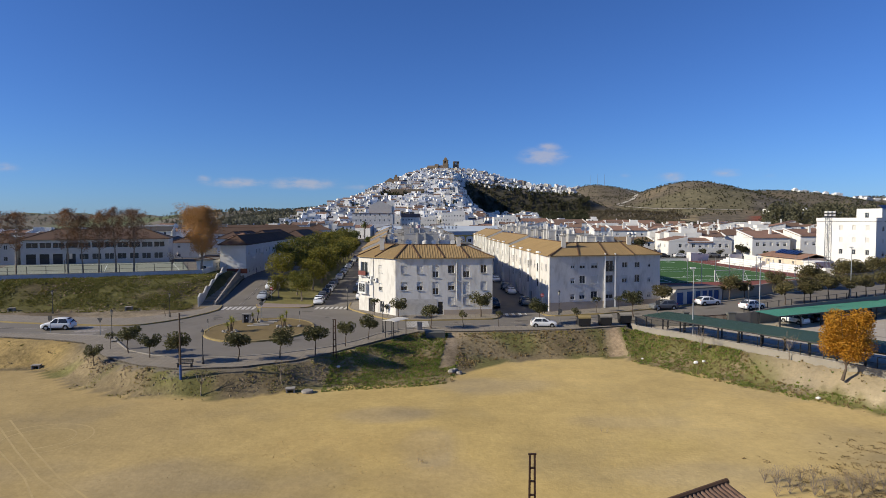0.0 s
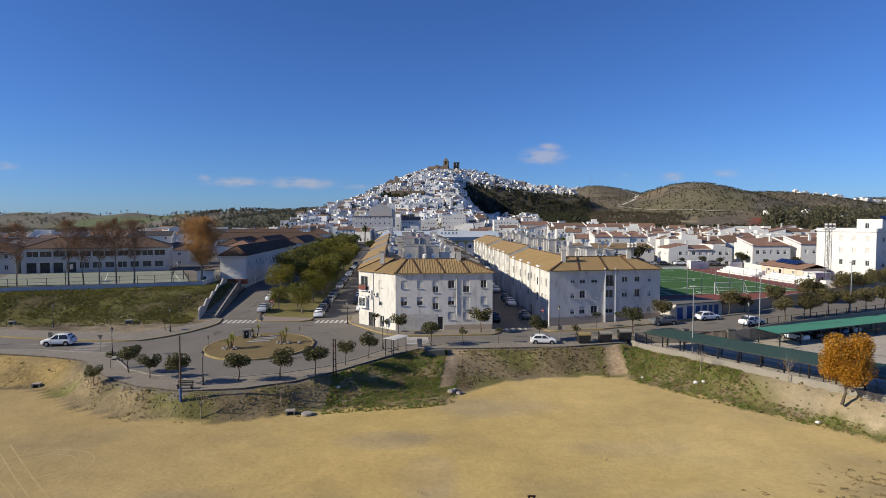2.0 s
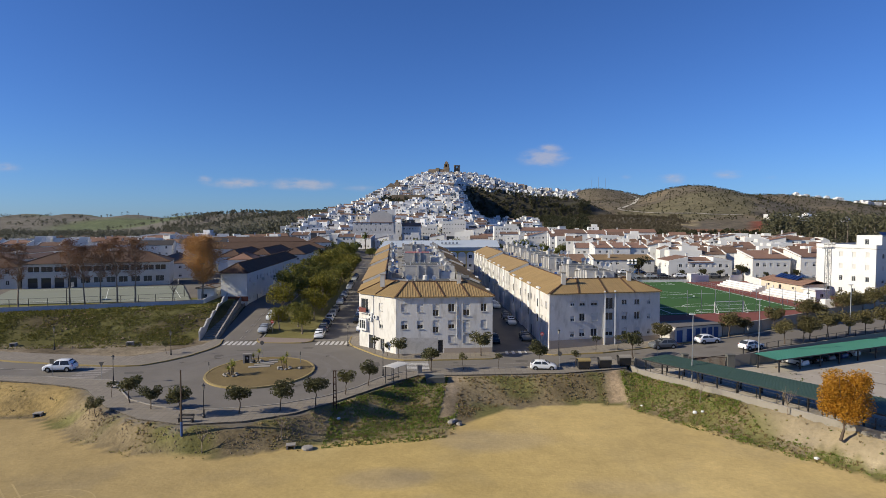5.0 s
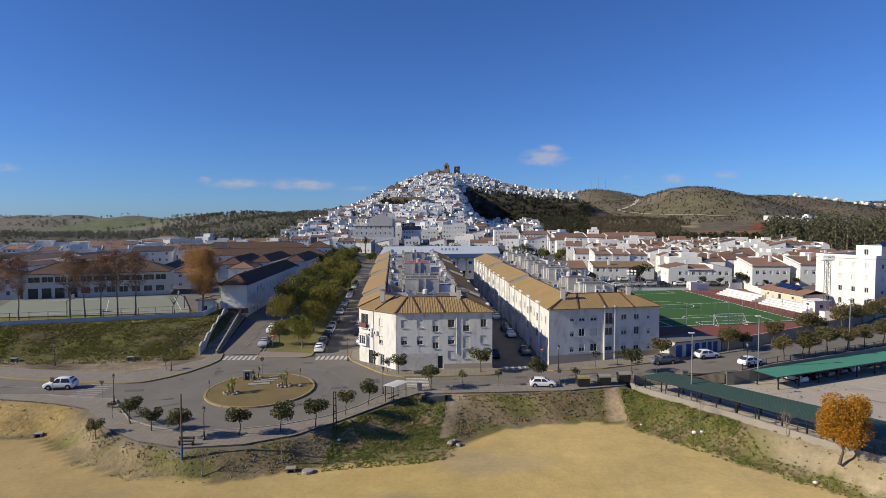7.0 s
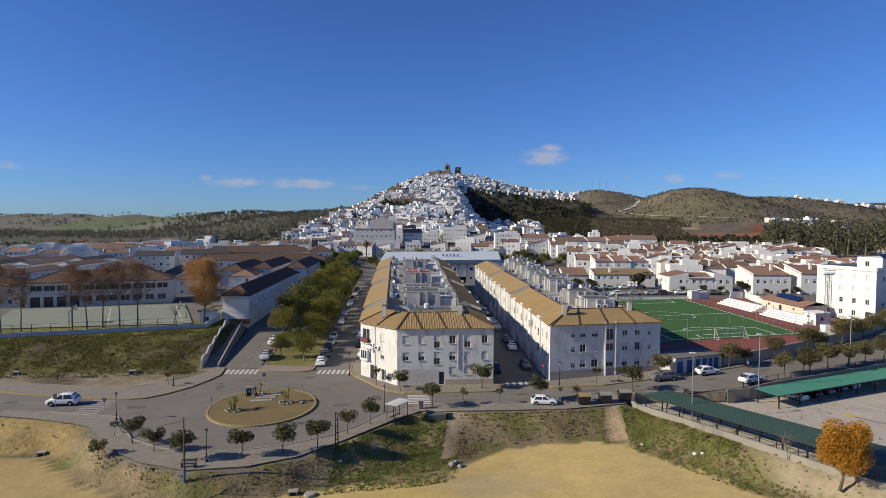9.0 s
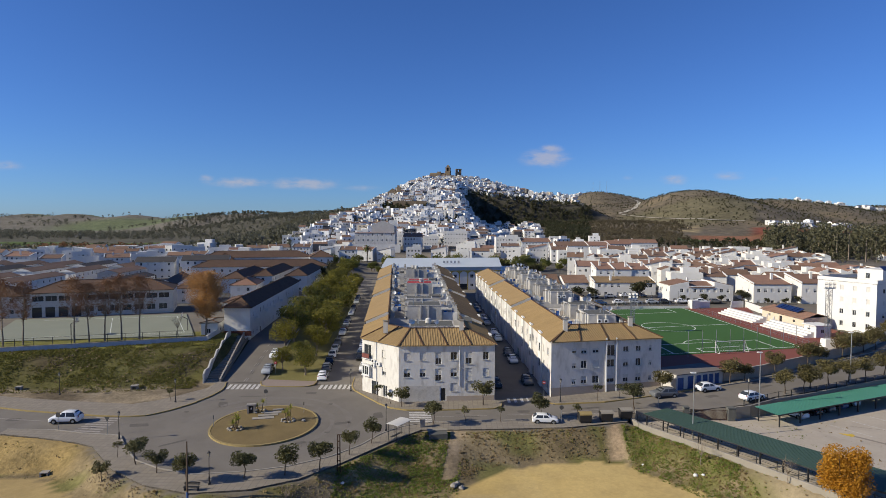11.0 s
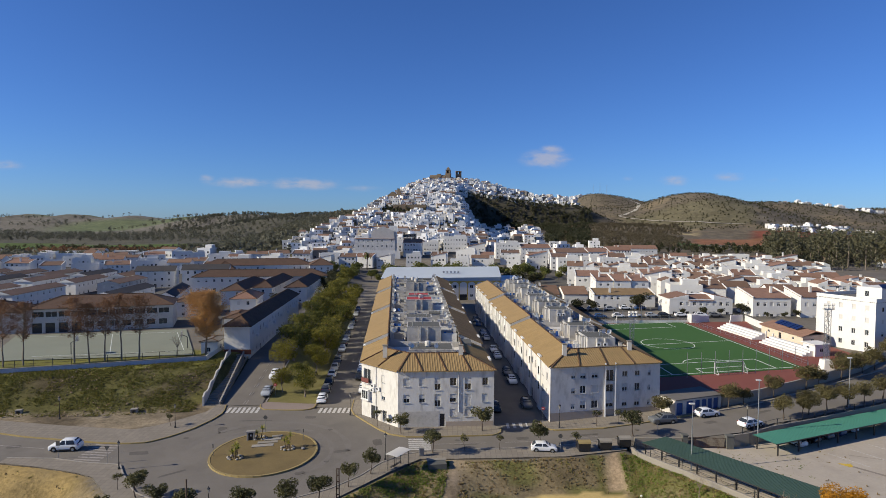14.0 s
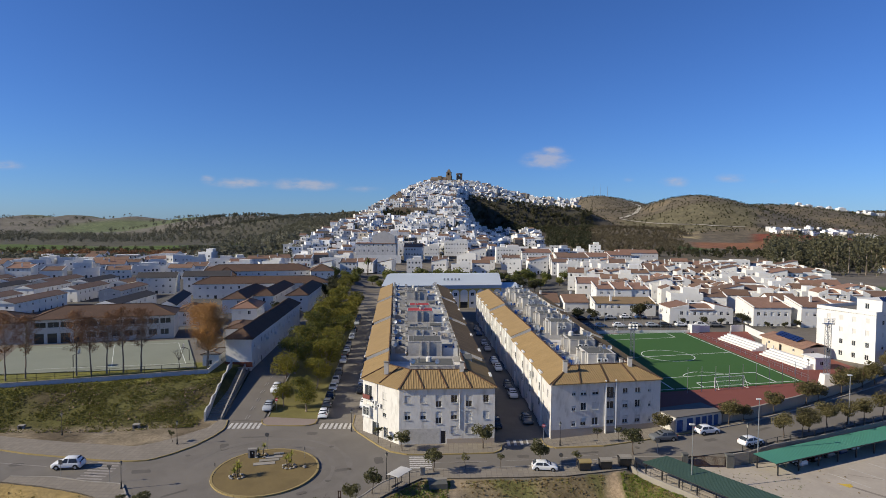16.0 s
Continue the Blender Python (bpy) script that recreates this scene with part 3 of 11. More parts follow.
def ground_material():
    m = bpy.data.materials.new("earth_and_vegetation")
    m.use_nodes = True
    n, l = m.node_tree.nodes, m.node_tree.links
    b = n["Principled BSDF"]
    b.inputs["Roughness"].default_value = 0.95
    b.inputs["Specular IOR Level"].default_value = 0.15
    at = n.new("ShaderNodeAttribute")
    at.attribute_name = "land"
    geo = n.new("ShaderNodeNewGeometry")
    fac = None
    for size, k in ((14.0, 0.55), (3.0, 0.45), (0.5, 0.42), (0.13, 0.30), (60.0, 0.4)):
        t = n.new("ShaderNodeTexNoise")
        t.inputs["Scale"].default_value = 1 / size
        t.inputs["Detail"].default_value = 4
        l.new(geo.outputs["Position"], t.inputs["Vector"])
        s = n.new("ShaderNodeMath")
        s.operation = 'MULTIPLY_ADD'
        l.new(t.outputs["Fac"], s.inputs[0])
        s.inputs[1].default_value = k
        s.inputs[2].default_value = 1 - k / 2
        if fac is None:
            fac = s.outputs[0]
        else:
            q = n.new("ShaderNodeMath")
            q.operation = 'MULTIPLY'
            l.new(fac, q.inputs[0])
            l.new(s.outputs[0], q.inputs[1])
            fac = q.outputs[0]
    sub = n.new("ShaderNodeMath")
    sub.operation = 'SUBTRACT'
    l.new(fac, sub.inputs[0])
    sub.inputs[1].default_value = 1.0
    amp = n.new("ShaderNodeMath")
    amp.operation = 'MULTIPLY'
    l.new(sub.outputs[0], amp.inputs[0])
    dbl = n.new("ShaderNodeMath")
    dbl.operation = 'MULTIPLY'
    l.new(at.outputs["Alpha"], dbl.inputs[0])
    dbl.inputs[1].default_value = 2.0
    l.new(dbl.outputs[0], amp.inputs[1])
    one_ = n.new("ShaderNodeMath")
    one_.operation = 'ADD'
    l.new(amp.outputs[0], one_.inputs[0])
    one_.inputs[1].default_value = 1.0
    lo_ = n.new("ShaderNodeMath")
    lo_.operation = 'MAXIMUM'
    l.new(one_.outputs[0], lo_.inputs[0])
    lo_.inputs[1].default_value = 0.3
    fac = lo_.outputs[0]
    # damp grey-brown patches
    t = n.new("ShaderNodeTexNoise")
    t.inputs["Scale"].default_value = 0.11
    t.inputs["Detail"].default_value = 5
    l.new(geo.outputs["Position"], t.inputs["Vector"])
    mr = n.new("ShaderNodeMapRange")
    mr.inputs["From Min"].default_value = 0.52
    mr.inputs["From Max"].default_value = 0.68
    mr.inputs["To Max"].default_value = 0.38
    l.new(t.outputs["Fac"], mr.inputs["Value"])
    mul = n.new("ShaderNodeVectorMath")
    mul.operation = 'SCALE'
    l.new(at.outputs["Color"], mul.inputs[0])
    l.new(fac, mul.inputs["Scale"])
    grey = n.new("ShaderNodeVectorMath")
    grey.operation = 'MULTIPLY'
    l.new(mul.outputs[0], grey.inputs[0])
    grey.inputs[1].default_value = (0.62, 0.68, 0.95)
    mx = n.new("ShaderNodeMix")
    mx.data_type = 'RGBA'
    l.new(mr.outputs[0], mx.inputs["Factor"])
    l.new(mul.outputs[0], mx.inputs["A"])
    l.new(grey.outputs[0], mx.inputs["B"])
    l.new(mx.outputs["Result"], b.inputs["Base Color"])
    bp = n.new("ShaderNodeBump")
    bp.inputs["Strength"].default_value = 0.5
    bd = n.new("ShaderNodeMath")
    bd.operation = 'MULTIPLY'
    l.new(at.outputs["Alpha"], bd.inputs[0])
    bd.inputs[1].default_value = 0.13
    l.new(bd.outputs[0], bp.inputs["Distance"])
    t2 = n.new("ShaderNodeTexNoise")
    t2.inputs["Scale"].default_value = 3.0
    t2.inputs["Detail"].default_value = 6
    l.new(geo.outputs["Position"], t2.inputs["Vector"])
    l.new(t2.outputs["Fac"], bp.inputs["Height"])
    l.new(bp.outputs[0], b.inputs["Normal"])
    return m


def build_ground():
    ny, nx = GX.shape
    me = bpy.data.meshes.new("ground")
    co = np.stack([GX, GY, GZ], -1).reshape(-1, 3)
    i = np.arange(ny * nx).reshape(ny, nx)
    fs = np.stack([i[:-1, :-1], i[:-1, 1:], i[1:, 1:], i[1:, :-1]], -1).reshape(-1, 4)
    me.from_pydata(co.tolist(), [], fs.tolist())
    at = me.attributes.new("land", 'FLOAT_COLOR', 'POINT')
    col = np.ones((ny * nx, 4))
    col[:, :3] = land_colour(GX, GY).reshape(-1, 3)
    col[:, 3] = rough_ground(GX, GY).ravel()
    at.data.foreach_set("color", col.ravel())
    me.materials.append(ground_material())
    me.polygons.foreach_set("use_smooth", [True] * len(fs))
    me.update()
    return tagged(new("ground", me), "bare sandy lot, weedy banks and scrubby hills to the horizon", "ground", kind="structure")


build_ground()


# ---- paved surfaces, draped on the land ----
def drape(poly, off, step=4.0, skirt=0.0):
    bm = bmesh.new()
    bm.faces.new([bm.verts.new((x, y, 0)) for x, y in poly])
    xs, ys = [p[0] for p in poly], [p[1] for p in poly]
    for k in range(int((max(xs) - min(xs)) / step) + 1):
        g = bm.verts[:] + bm.edges[:] + bm.faces[:]
        bmesh.ops.bisect_plane(bm, geom=g, plane_co=(min(xs) + (k + 0.5) * step, 0, 0), plane_no=(1, 0, 0))
    for k in range(int((max(ys) - min(ys)) / step) + 1):
        g = bm.verts[:] + bm.edges[:] + bm.faces[:]
        bmesh.ops.bisect_plane(bm, geom=g, plane_co=(0, min(ys) + (k + 0.5) * step, 0), plane_no=(0, 1, 0))
    bmesh.ops.recalc_face_normals(bm, faces=bm.faces[:])
    if bm.faces and sum(f.normal.z for f in bm.faces) < 0:
        bmesh.ops.reverse_faces(bm, faces=bm.faces[:])
    vs = np.array([(v.co.x, v.co.y) for v in bm.verts])
    z = town_level(vs[:, 0], vs[:, 1]) + off
    for v, h in zip(bm.verts, z):
        v.co.z = h
    mb = MB()
    bm.verts.index_update()
    mb.add([v.co[:] for v in bm.verts], [tuple(v.index for v in f.verts) for f in bm.faces])
    if skirt:
        for e in bm.edges:
            if len(e.link_faces) == 1:
                a, b = e.verts[0].co, e.verts[1].co
                mb.quad(a, (a.x, a.y, a.z - skirt), (b.x, b.y, b.z - skirt), b)
                mb.quad(b, (b.x, b.y, b.z - skirt), (a.x, a.y, a.z - skirt), a)
    bm.free()
    return mb


def sheet(name, poly, off, material, label, category, skirt=0.0, step=4.0):
    return one(name, drape(poly, off, step, skirt), material, Matrix(), label, category, kind="structure")


def along(pts, spacing):
    """Points every so many metres along a polyline, with the heading there."""
    out, carry = [], 0.0
    for (x0, y0), (x1, y1) in zip(pts, pts[1:]):
        L = math.hypot(x1 - x0, y1 - y0)
        s = carry
        while s < L:
            out.append((x0 + (x1 - x0) * s / L, y0 + (y1 - y0) * s / L, math.atan2(y1 - y0, x1 - x0)))
            s += spacing
        carry = s - L
    return out


def kerb(parent, pts, material, w=0.22, h=0.17, stone=1.0):
    """A run of kerb stones, each its own block, as one part."""
    mb = MB()
    q = along(pts, stone)
    for (x, y, a), (x2, y2, _) in zip(q, q[1:]):
        dx, dy = x2 - x, y2 - y
        L = math.hypot(dx, dy)
        ux, uy = dx / L, dy / L
        za, zb = float(town_level(x, y)), float(town_level(x2, y2))
        c = []
        for px, py, zz in ((x + ux * 0.01, y + uy * 0.01, za), (x2 - ux * 0.01, y2 - uy * 0.01, zb)):
            for s in (-w / 2, w / 2):
                c += [(px - uy * s, py + ux * s, zz - 0.1), (px - uy * s * 0.85, py + ux * s * 0.85, zz + h)]
        mb.add(c, [(0, 1, 3, 2), (4, 6, 7, 5), (0, 4, 5, 1), (2, 3, 7, 6), (1, 5, 7, 3)])
    return part("kerb", mb, material, parent)


S_OUT = [(-64, 86.6), (-57, 85.3), (-51.4, 83.8), (-48.2, 82.5), (-41.6, 75.5), (-35.6, 71.3), (-29.5, 69.3), (-23, 70.4), (-18, 73.3), (-13.5, 78.1),
         (-8.4, 84.6), (-4, 89.3), (0.9, 89.4), (17.5, 90.6), (27.2, 93.0)]
S_IN = [(-64, 88.3), (-57, 88.2), (-52, 87.0), (-46.5, 86.4), (-44.5, 83.5), (-40.2, 78.3), (-35.8, 75.8), (-31, 74.3), (-25, 75.2), (-20.5, 76.6),
        (-15.6, 79.6), (-12.0, 83.6), (-9.8, 87.6), (-6.8, 90.6), (-2.5, 92.3), (8, 93.2), (17, 94.3), (28.2, 97.0)]
N_KERB_A = [(-17.9, 116.0), (-17.5, 110.5), (-16.6, 107.9), (-14.0, 104.2), (-11.6, 100.9), (-9.4, 98.6), (-6.7, 97.6), (-2, 97.7), (7.2, 98.6), (8.6, 99.6), (8.9, 102.0)]
N_KERB_B = [(15.9, 104.8), (16.2, 101.9), (17.4, 100.7), (25.8, 101.0), (32, 102.6), (39.1, 104.9), (47.7, 107.6), (54.2, 109.8), (65, 115.4), (78.6, 123.3), (96.4, 134.2), (125, 153)]
LEFT_KERB = [(-110, 104.2), (-90, 100.6), (-71.7, 97.4), (-67.2, 96.2), (-53.4, 94.0), (-49.2, 93.9), (-46.6, 94.4), (-44.2, 96.8), (-42.0, 100.1), (-40.6, 104.2), (-40.0, 107.6), (-40.4, 110.0), (-40.9, 112.1)]
SHX = -0.085

road = sheet("road", [(-110, 88.2), (-64, 86.6)] + S_OUT[1:] + [(28.6, 96.0), (36.6, 96.2), (47, 97.8), (53.6, 100.9), (61, 103.1), (67.3, 106.0), (78, 110.7), (130, 138),
             (125, 153), (96.4, 134.2), (78.6, 123.3), (65, 115.4), (54.2, 109.8), (47.7, 107.6), (39.1, 109), (16.5, 106), (8.2, 106), (-8.3, 104), (-15, 110.5), (-40.9, 112.1)]
             + LEFT_KERB[::-1][1:], -0.02, M_ASPHALT, "worn grey asphalt road round a small roundabout", "road", step=5)
sheet("road", [(8.2, 106.01), (16.6, 106.01), (15, 143), (12.6, 187), (10.0, 236), (30, 262), (30, 246), (1.8, 246), (0.2, 236), (4.3, 168)], -0.02, M_ASPHALT,
      "narrow asphalt street between two rows of flats", "road", step=8)
sheet("road", [(-24.8, 112.0), (-15.3, 110.6), (-26.5, 240), (-30, 300), (-41, 300), (-35.6, 238)], -0.02, M_ASPHALT, "asphalt avenue lane lined with parked cars", "road", step=5)
sheet("road", [(-41.7, 112.11), (-34.4, 112.11), (-45.6, 244), (-50, 300), (-57, 300), (-52.2, 244), (-45.1, 138)], -0.02, M_ASPHALT, "ramped asphalt avenue lane beside a long wall", "road", step=5)
sheet("road", [(36, 198), (140, 222), (230, 240), (230, 247), (140, 232), (36, 207)], 0.02, M_ASPHALT, "asphalt street with parked cars behind the sports ground", "road", step=10)

pav = sheet("pavement", S_OUT + S_IN[::-1], 0.10, M_SIDEWALK, "curved grey pavement with young street trees", "pavement", skirt=0.2, step=5)
kerb(pav, S_IN, M_KERB)
pav = sheet("pavement", N_KERB_A + [(7.6, 103.2), (-8.3, 101.7), (-15.2, 108.0), (-16.0, 116.5)], 0.10, M_SIDEWALK, "pavement with yellow kerb round the end block", "pavement", skirt=0.2, step=5)
kerb(pav, N_KERB_A, M_KERB_Y)
pav = sheet("pavement", N_KERB_B[:7] + [(48.6, 109.4), (39.2, 105.6), (37.8, 109.4), (17.3, 105.3)], 0.10, M_SIDEWALK, "pavement with yellow kerb in front of the flats", "pavement", skirt=0.2, step=5)
kerb(pav, N_KERB_B[:7], M_KERB_Y)
pav = sheet("pavement", N_KERB_B[6:] + [(124, 156), (101.2, 141.3), (88.1, 130.8), (67.1, 117.6), (56.8, 112.1), (49.2, 109.9)], 0.10, M_SIDEWALK, "pavement along the sports ground wall", "pavement", skirt=0.2, step=5)
kerb(pav, N_KERB_B[6:], M_KERB)
pav = sheet("pavement", [(p[0], p[1]) for p in LEFT_KERB] + [(-42.4, 112.2), (-43.2, 108.6), (-46, 104.6), (-48.6, 101.4), (-51.7, 99.6), (-61, 100.6), (-71, 102.2), (-90, 106.0), (-110, 110.0)], 0.10, M_SIDEWALK,
            "grey pavement along the weedy verge", "pavement", skirt=0.2, step=5)
kerb(pav, LEFT_KERB, M_KERB_Y)
MED_F = [(-34.6, 112.4), (-34.2, 110.8), (-33.0, 110.0), (-29, 109.9), (-25.6, 110.1), (-24.6, 111.2), (-24.5, 113.6)]
pav = sheet("pavement", MED_F + [(-33.9, 113.6)], 0.10, M_SIDEWALK_RED, "reddish paved tip of the avenue's median", "pavement", skirt=0.2, step=5)
kerb(pav, MED_F, M_KERB_Y)
med = sheet("median", [(-33.95, 113.61), (-24.55, 113.61), (-35.2, 236), (-45.2, 240)], 0.10, mat("dry_median_grass", (0.17, 0.15, 0.05), 0.95, 0.25, 4.0, 0.3, 0.5, 0.05), "median strip of thin dry grass under avenue trees", "grass strip", skirt=0.2, step=5)
kerb(med, [(-33.9, 113.6), (-45.0, 240)], M_KERB)
kerb(med, [(-24.6, 113.6), (-35.2, 236)], M_KERB)


M_TAR = mat("dark_tar_patch", (0.112, 0.100, 0.087), 0.9, 0.2, 2.0, 0.15, 0.2, 0.01)
M_WORN_TAR = mat("tyre_polished_asphalt", (0.166, 0.149, 0.129), 0.85, 0.2, 3.5, 0.2, stain=(0.148, 0.132, 0.113), stain_amt=1.0)


def road_patch(x, y, w, d, yaw, material):
    """A repair or stain laid in the road's surface, with ragged edges."""
    r = random.Random(int(x * 31 + y * 17))
    ca, sa = math.cos(radians(yaw)), math.sin(radians(yaw))
    pts = []
    for k in range(16):
        a = 2 * math.pi * (k + 0.5) / 16
        c, q = math.cos(a), math.sin(a)
        f = 1 / max(abs(c), abs(q)) * r.uniform(0.82, 1.0)
        px, py = c * f * w / 2, q * f * d / 2
        X, Y = x + ca * px - sa * py, y + sa * px + ca * py
        pts.append((X, Y, float(town_level(X, Y)) - 0.015))
    part("road_patch", MB().slab(pts, 0.004), material, road)


for x, y, w, d, yaw in ((-46, 90.6, 3.0, 1.4, 5), (-58, 92.2, 5.0, 1.0, 8), (-66, 92.4, 2.2, 1.2, 8), (-38, 84, 4.0, 0.6, 40), (-16, 92, 2.6, 1.0, 20), (-11, 95.5, 1.6, 2.6, 10), (-33, 104.5, 6.0, 0.5, 4), (-24, 106.5, 2.0, 1.4, 0), (-37, 100, 1.5, 3.0, 20),
                        (3, 95.2, 4.0, 0.7, 4), (12, 97.6, 2.4, 1.2, 6), (22, 98.6, 5.0, 0.6, 8), (44, 102.4, 2.4, 1.2, 18), (55, 106.6, 4.0, 0.8, 25), (-20.5, 84.5, 1.6, 1.0, 30)):
    road_patch(x, y, w, d, yaw, M_TAR)
for rad, w in ((9.9, 0.9), (12.4, 1.1)):
    ringmesh = MB()
    for k in range(46):
        q = []
        for f, o in ((k, -w / 2), (k + 1, -w / 2), (k + 1, w / 2), (k, w / 2)):
            a = radians(-62 + f * 5.2)
            o *= 0.75 + 0.25 * math.sin(f * 0.9)
            X, Y = -27.4 + (rad + o) * math.cos(a), 91.0 + (rad + o) * 1.03 * math.sin(a)
            q.append((X, Y, float(town_level(X, Y)) - 0.015))
        ringmesh.slab(q, 0.004)
    part("tyre_track", ringmesh, M_WORN_TAR, road)
for x, y in ((-41.5, 96.5), (-19.4, 100.6), (-17.6, 88.4), (1.5, 96.6), (31, 100.2)):
    part("manhole_cover", MB().lathe([(0.4, -0.03), (0.4, 0.004), (0.33, 0.006)], 14, 0), M_TAR, road).matrix_basis = pose(x, y, float(town_level(x, y)) - 0.016)


def stripes(p0, p1, n, length, width, direction, lift=-0.005, material=None):
    """Zebra bars from p0 to p1, each of its own, lying on the road."""
    dx, dy = direction
    for k in range(n):
        x = p0[0] + (p1[0] - p0[0]) * (k + 0.5) / n
        y = p0[1] + (p1[1] - p0[1]) * (k + 0.5) / n
        a = math.atan2(p1[1] - p0[1], p1[0] - p0[0])
        ca, sa = math.cos(a), math.sin(a)
        mb = MB()
        q = []
        for s, t in ((-width / 2, -length / 2), (width / 2, -length / 2), (width / 2, length / 2), (-width / 2, length / 2)):
            px, py = x + ca * s + dx * t, y + sa * s + dy * t
            q.append((px, py, float(town_level(px, py)) + lift))
        mb.slab(q, 0.01)
        part("zebra_bar", mb, material or M_PAINT, road)


stripes((-39.9, 109.6), (-33.9, 109.8), 7, 2.7, 0.5, (-0.06, 1), 0.035)
stripes((-23.5, 110.2), (-17.5, 110.4), 7, 2.8, 0.5, (0.0, 1))
stripes((-4.2, 92.6), (-4.6, 97.2), 6, 3.4, 0.42, (1, 0.05))
stripes((-52.2, 87.6), (-52.2, 93.8), 7, 3.9, 0.42, (1, -0.08), material=M_PAINT_WORN)
# pairs of dashes on the ramp lane, stop and edge lines
for k in range(6):
    for dx in (-0.22, 0.22):
        x, y = -37.6 + SHX * (113.5 + 4.2 * k - 113) + dx, 113.5 + 4.2 * k
        mb = MB()
        mb.slab([(x + a, y + b, float(town_level(x + a, y + b)) + 0.012) for a, b in ((-0.07, -0.9), (0.07, -0.9), (0.0, 0.9), (-0.14, 0.9))], 0.01)
        part("lane_dash", mb, M_PAINT_WORN, road)
for (xa, ya), (xb, yb) in (((-49.4, 87.9), (-48.6, 91.4)), ((-55.6, 92.6), (-54.9, 93.9)), ((-70, 93.1), (-61, 91.9)), ((-84, 95.6), (-75, 94.0)), ((-2.3, 94.9), (6, 95.6)), ((9, 95.9), (15, 96.5)), ((18, 96.9), (24, 97.8))):
    mb = MB()
    for k in range(5):
        t0, t1 = k / 5, (k + 1) / 5
        q = [(xa + (xb - xa) * t, ya + (yb - ya) * t + o) for t, o in ((t0, -0.06), (t1, -0.06), (t1, 0.06), (t0, 0.06))]
        mb.slab([(px, py, float(town_level(px, py)) - 0.004) for px, py in q], 0.01)
    part("road_line", mb, M_PAINT_WORN, road)
stripes((9.6, 103.0), (15.2, 103.8), 5, 2.4, 0.5, (0, 1))


# ---- buildings ----
_win_cache = {}


def grid_solid(mb, xs, zs, y0, y1, cell):
    """A connected slab cut into cells; cell(i, j) gives a material number, or None for a hole through it."""
    nx, nz = len(xs), len(zs)
    vs = [(x, y, z) for y in (y0, y1) for z in zs for x in xs]
    ix = lambda i, j, b: b * nx * nz + j * nx + i
    on = {(i, j): cell(i, j) for i in range(nx - 1) for j in range(nz - 1)}
    k = len(mb.v)
    mb.v += vs
    for (i, j), m in on.items():
        if m is None:
            continue
        fs = [(ix(i, j, 0), ix(i + 1, j, 0), ix(i + 1, j + 1, 0), ix(i, j + 1, 0))]
        for di, dj, p, q in ((-1, 0, (i, j + 1), (i, j)), (1, 0, (i + 1, j), (i + 1, j + 1)), (0, -1, (i, j), (i + 1, j)), (0, 1, (i + 1, j + 1), (i, j + 1))):
            if on.get((i + di, j + dj)) is None:
                fs.append((ix(*q, 0), ix(*p, 0), ix(*p, 1), ix(*q, 1)))
        mb.f += [tuple(v + k for v in f) for f in fs]
        mb.m += [m] * len(fs)
    return mb


def louvre(mb, w, z0, z1, n, y, m=0):
    """A slatted blind as one pleated sheet."""
    prof = []
    for k in range(n):
        a, b = z0 + (z1 - z0) * k / n, z0 + (z1 - z0) * (k + 0.82) / n
        prof += [(y, a), (y + 0.02, b)]
    prof.append((y, z1))
    vs = [(s * w / 2, p, q) for p, q in prof for s in (-1, 1)]
    return mb.add(vs, [(2 * k, 2 * k + 1, 2 * k + 3, 2 * k + 2) for k in range(len(prof) - 1)], m)


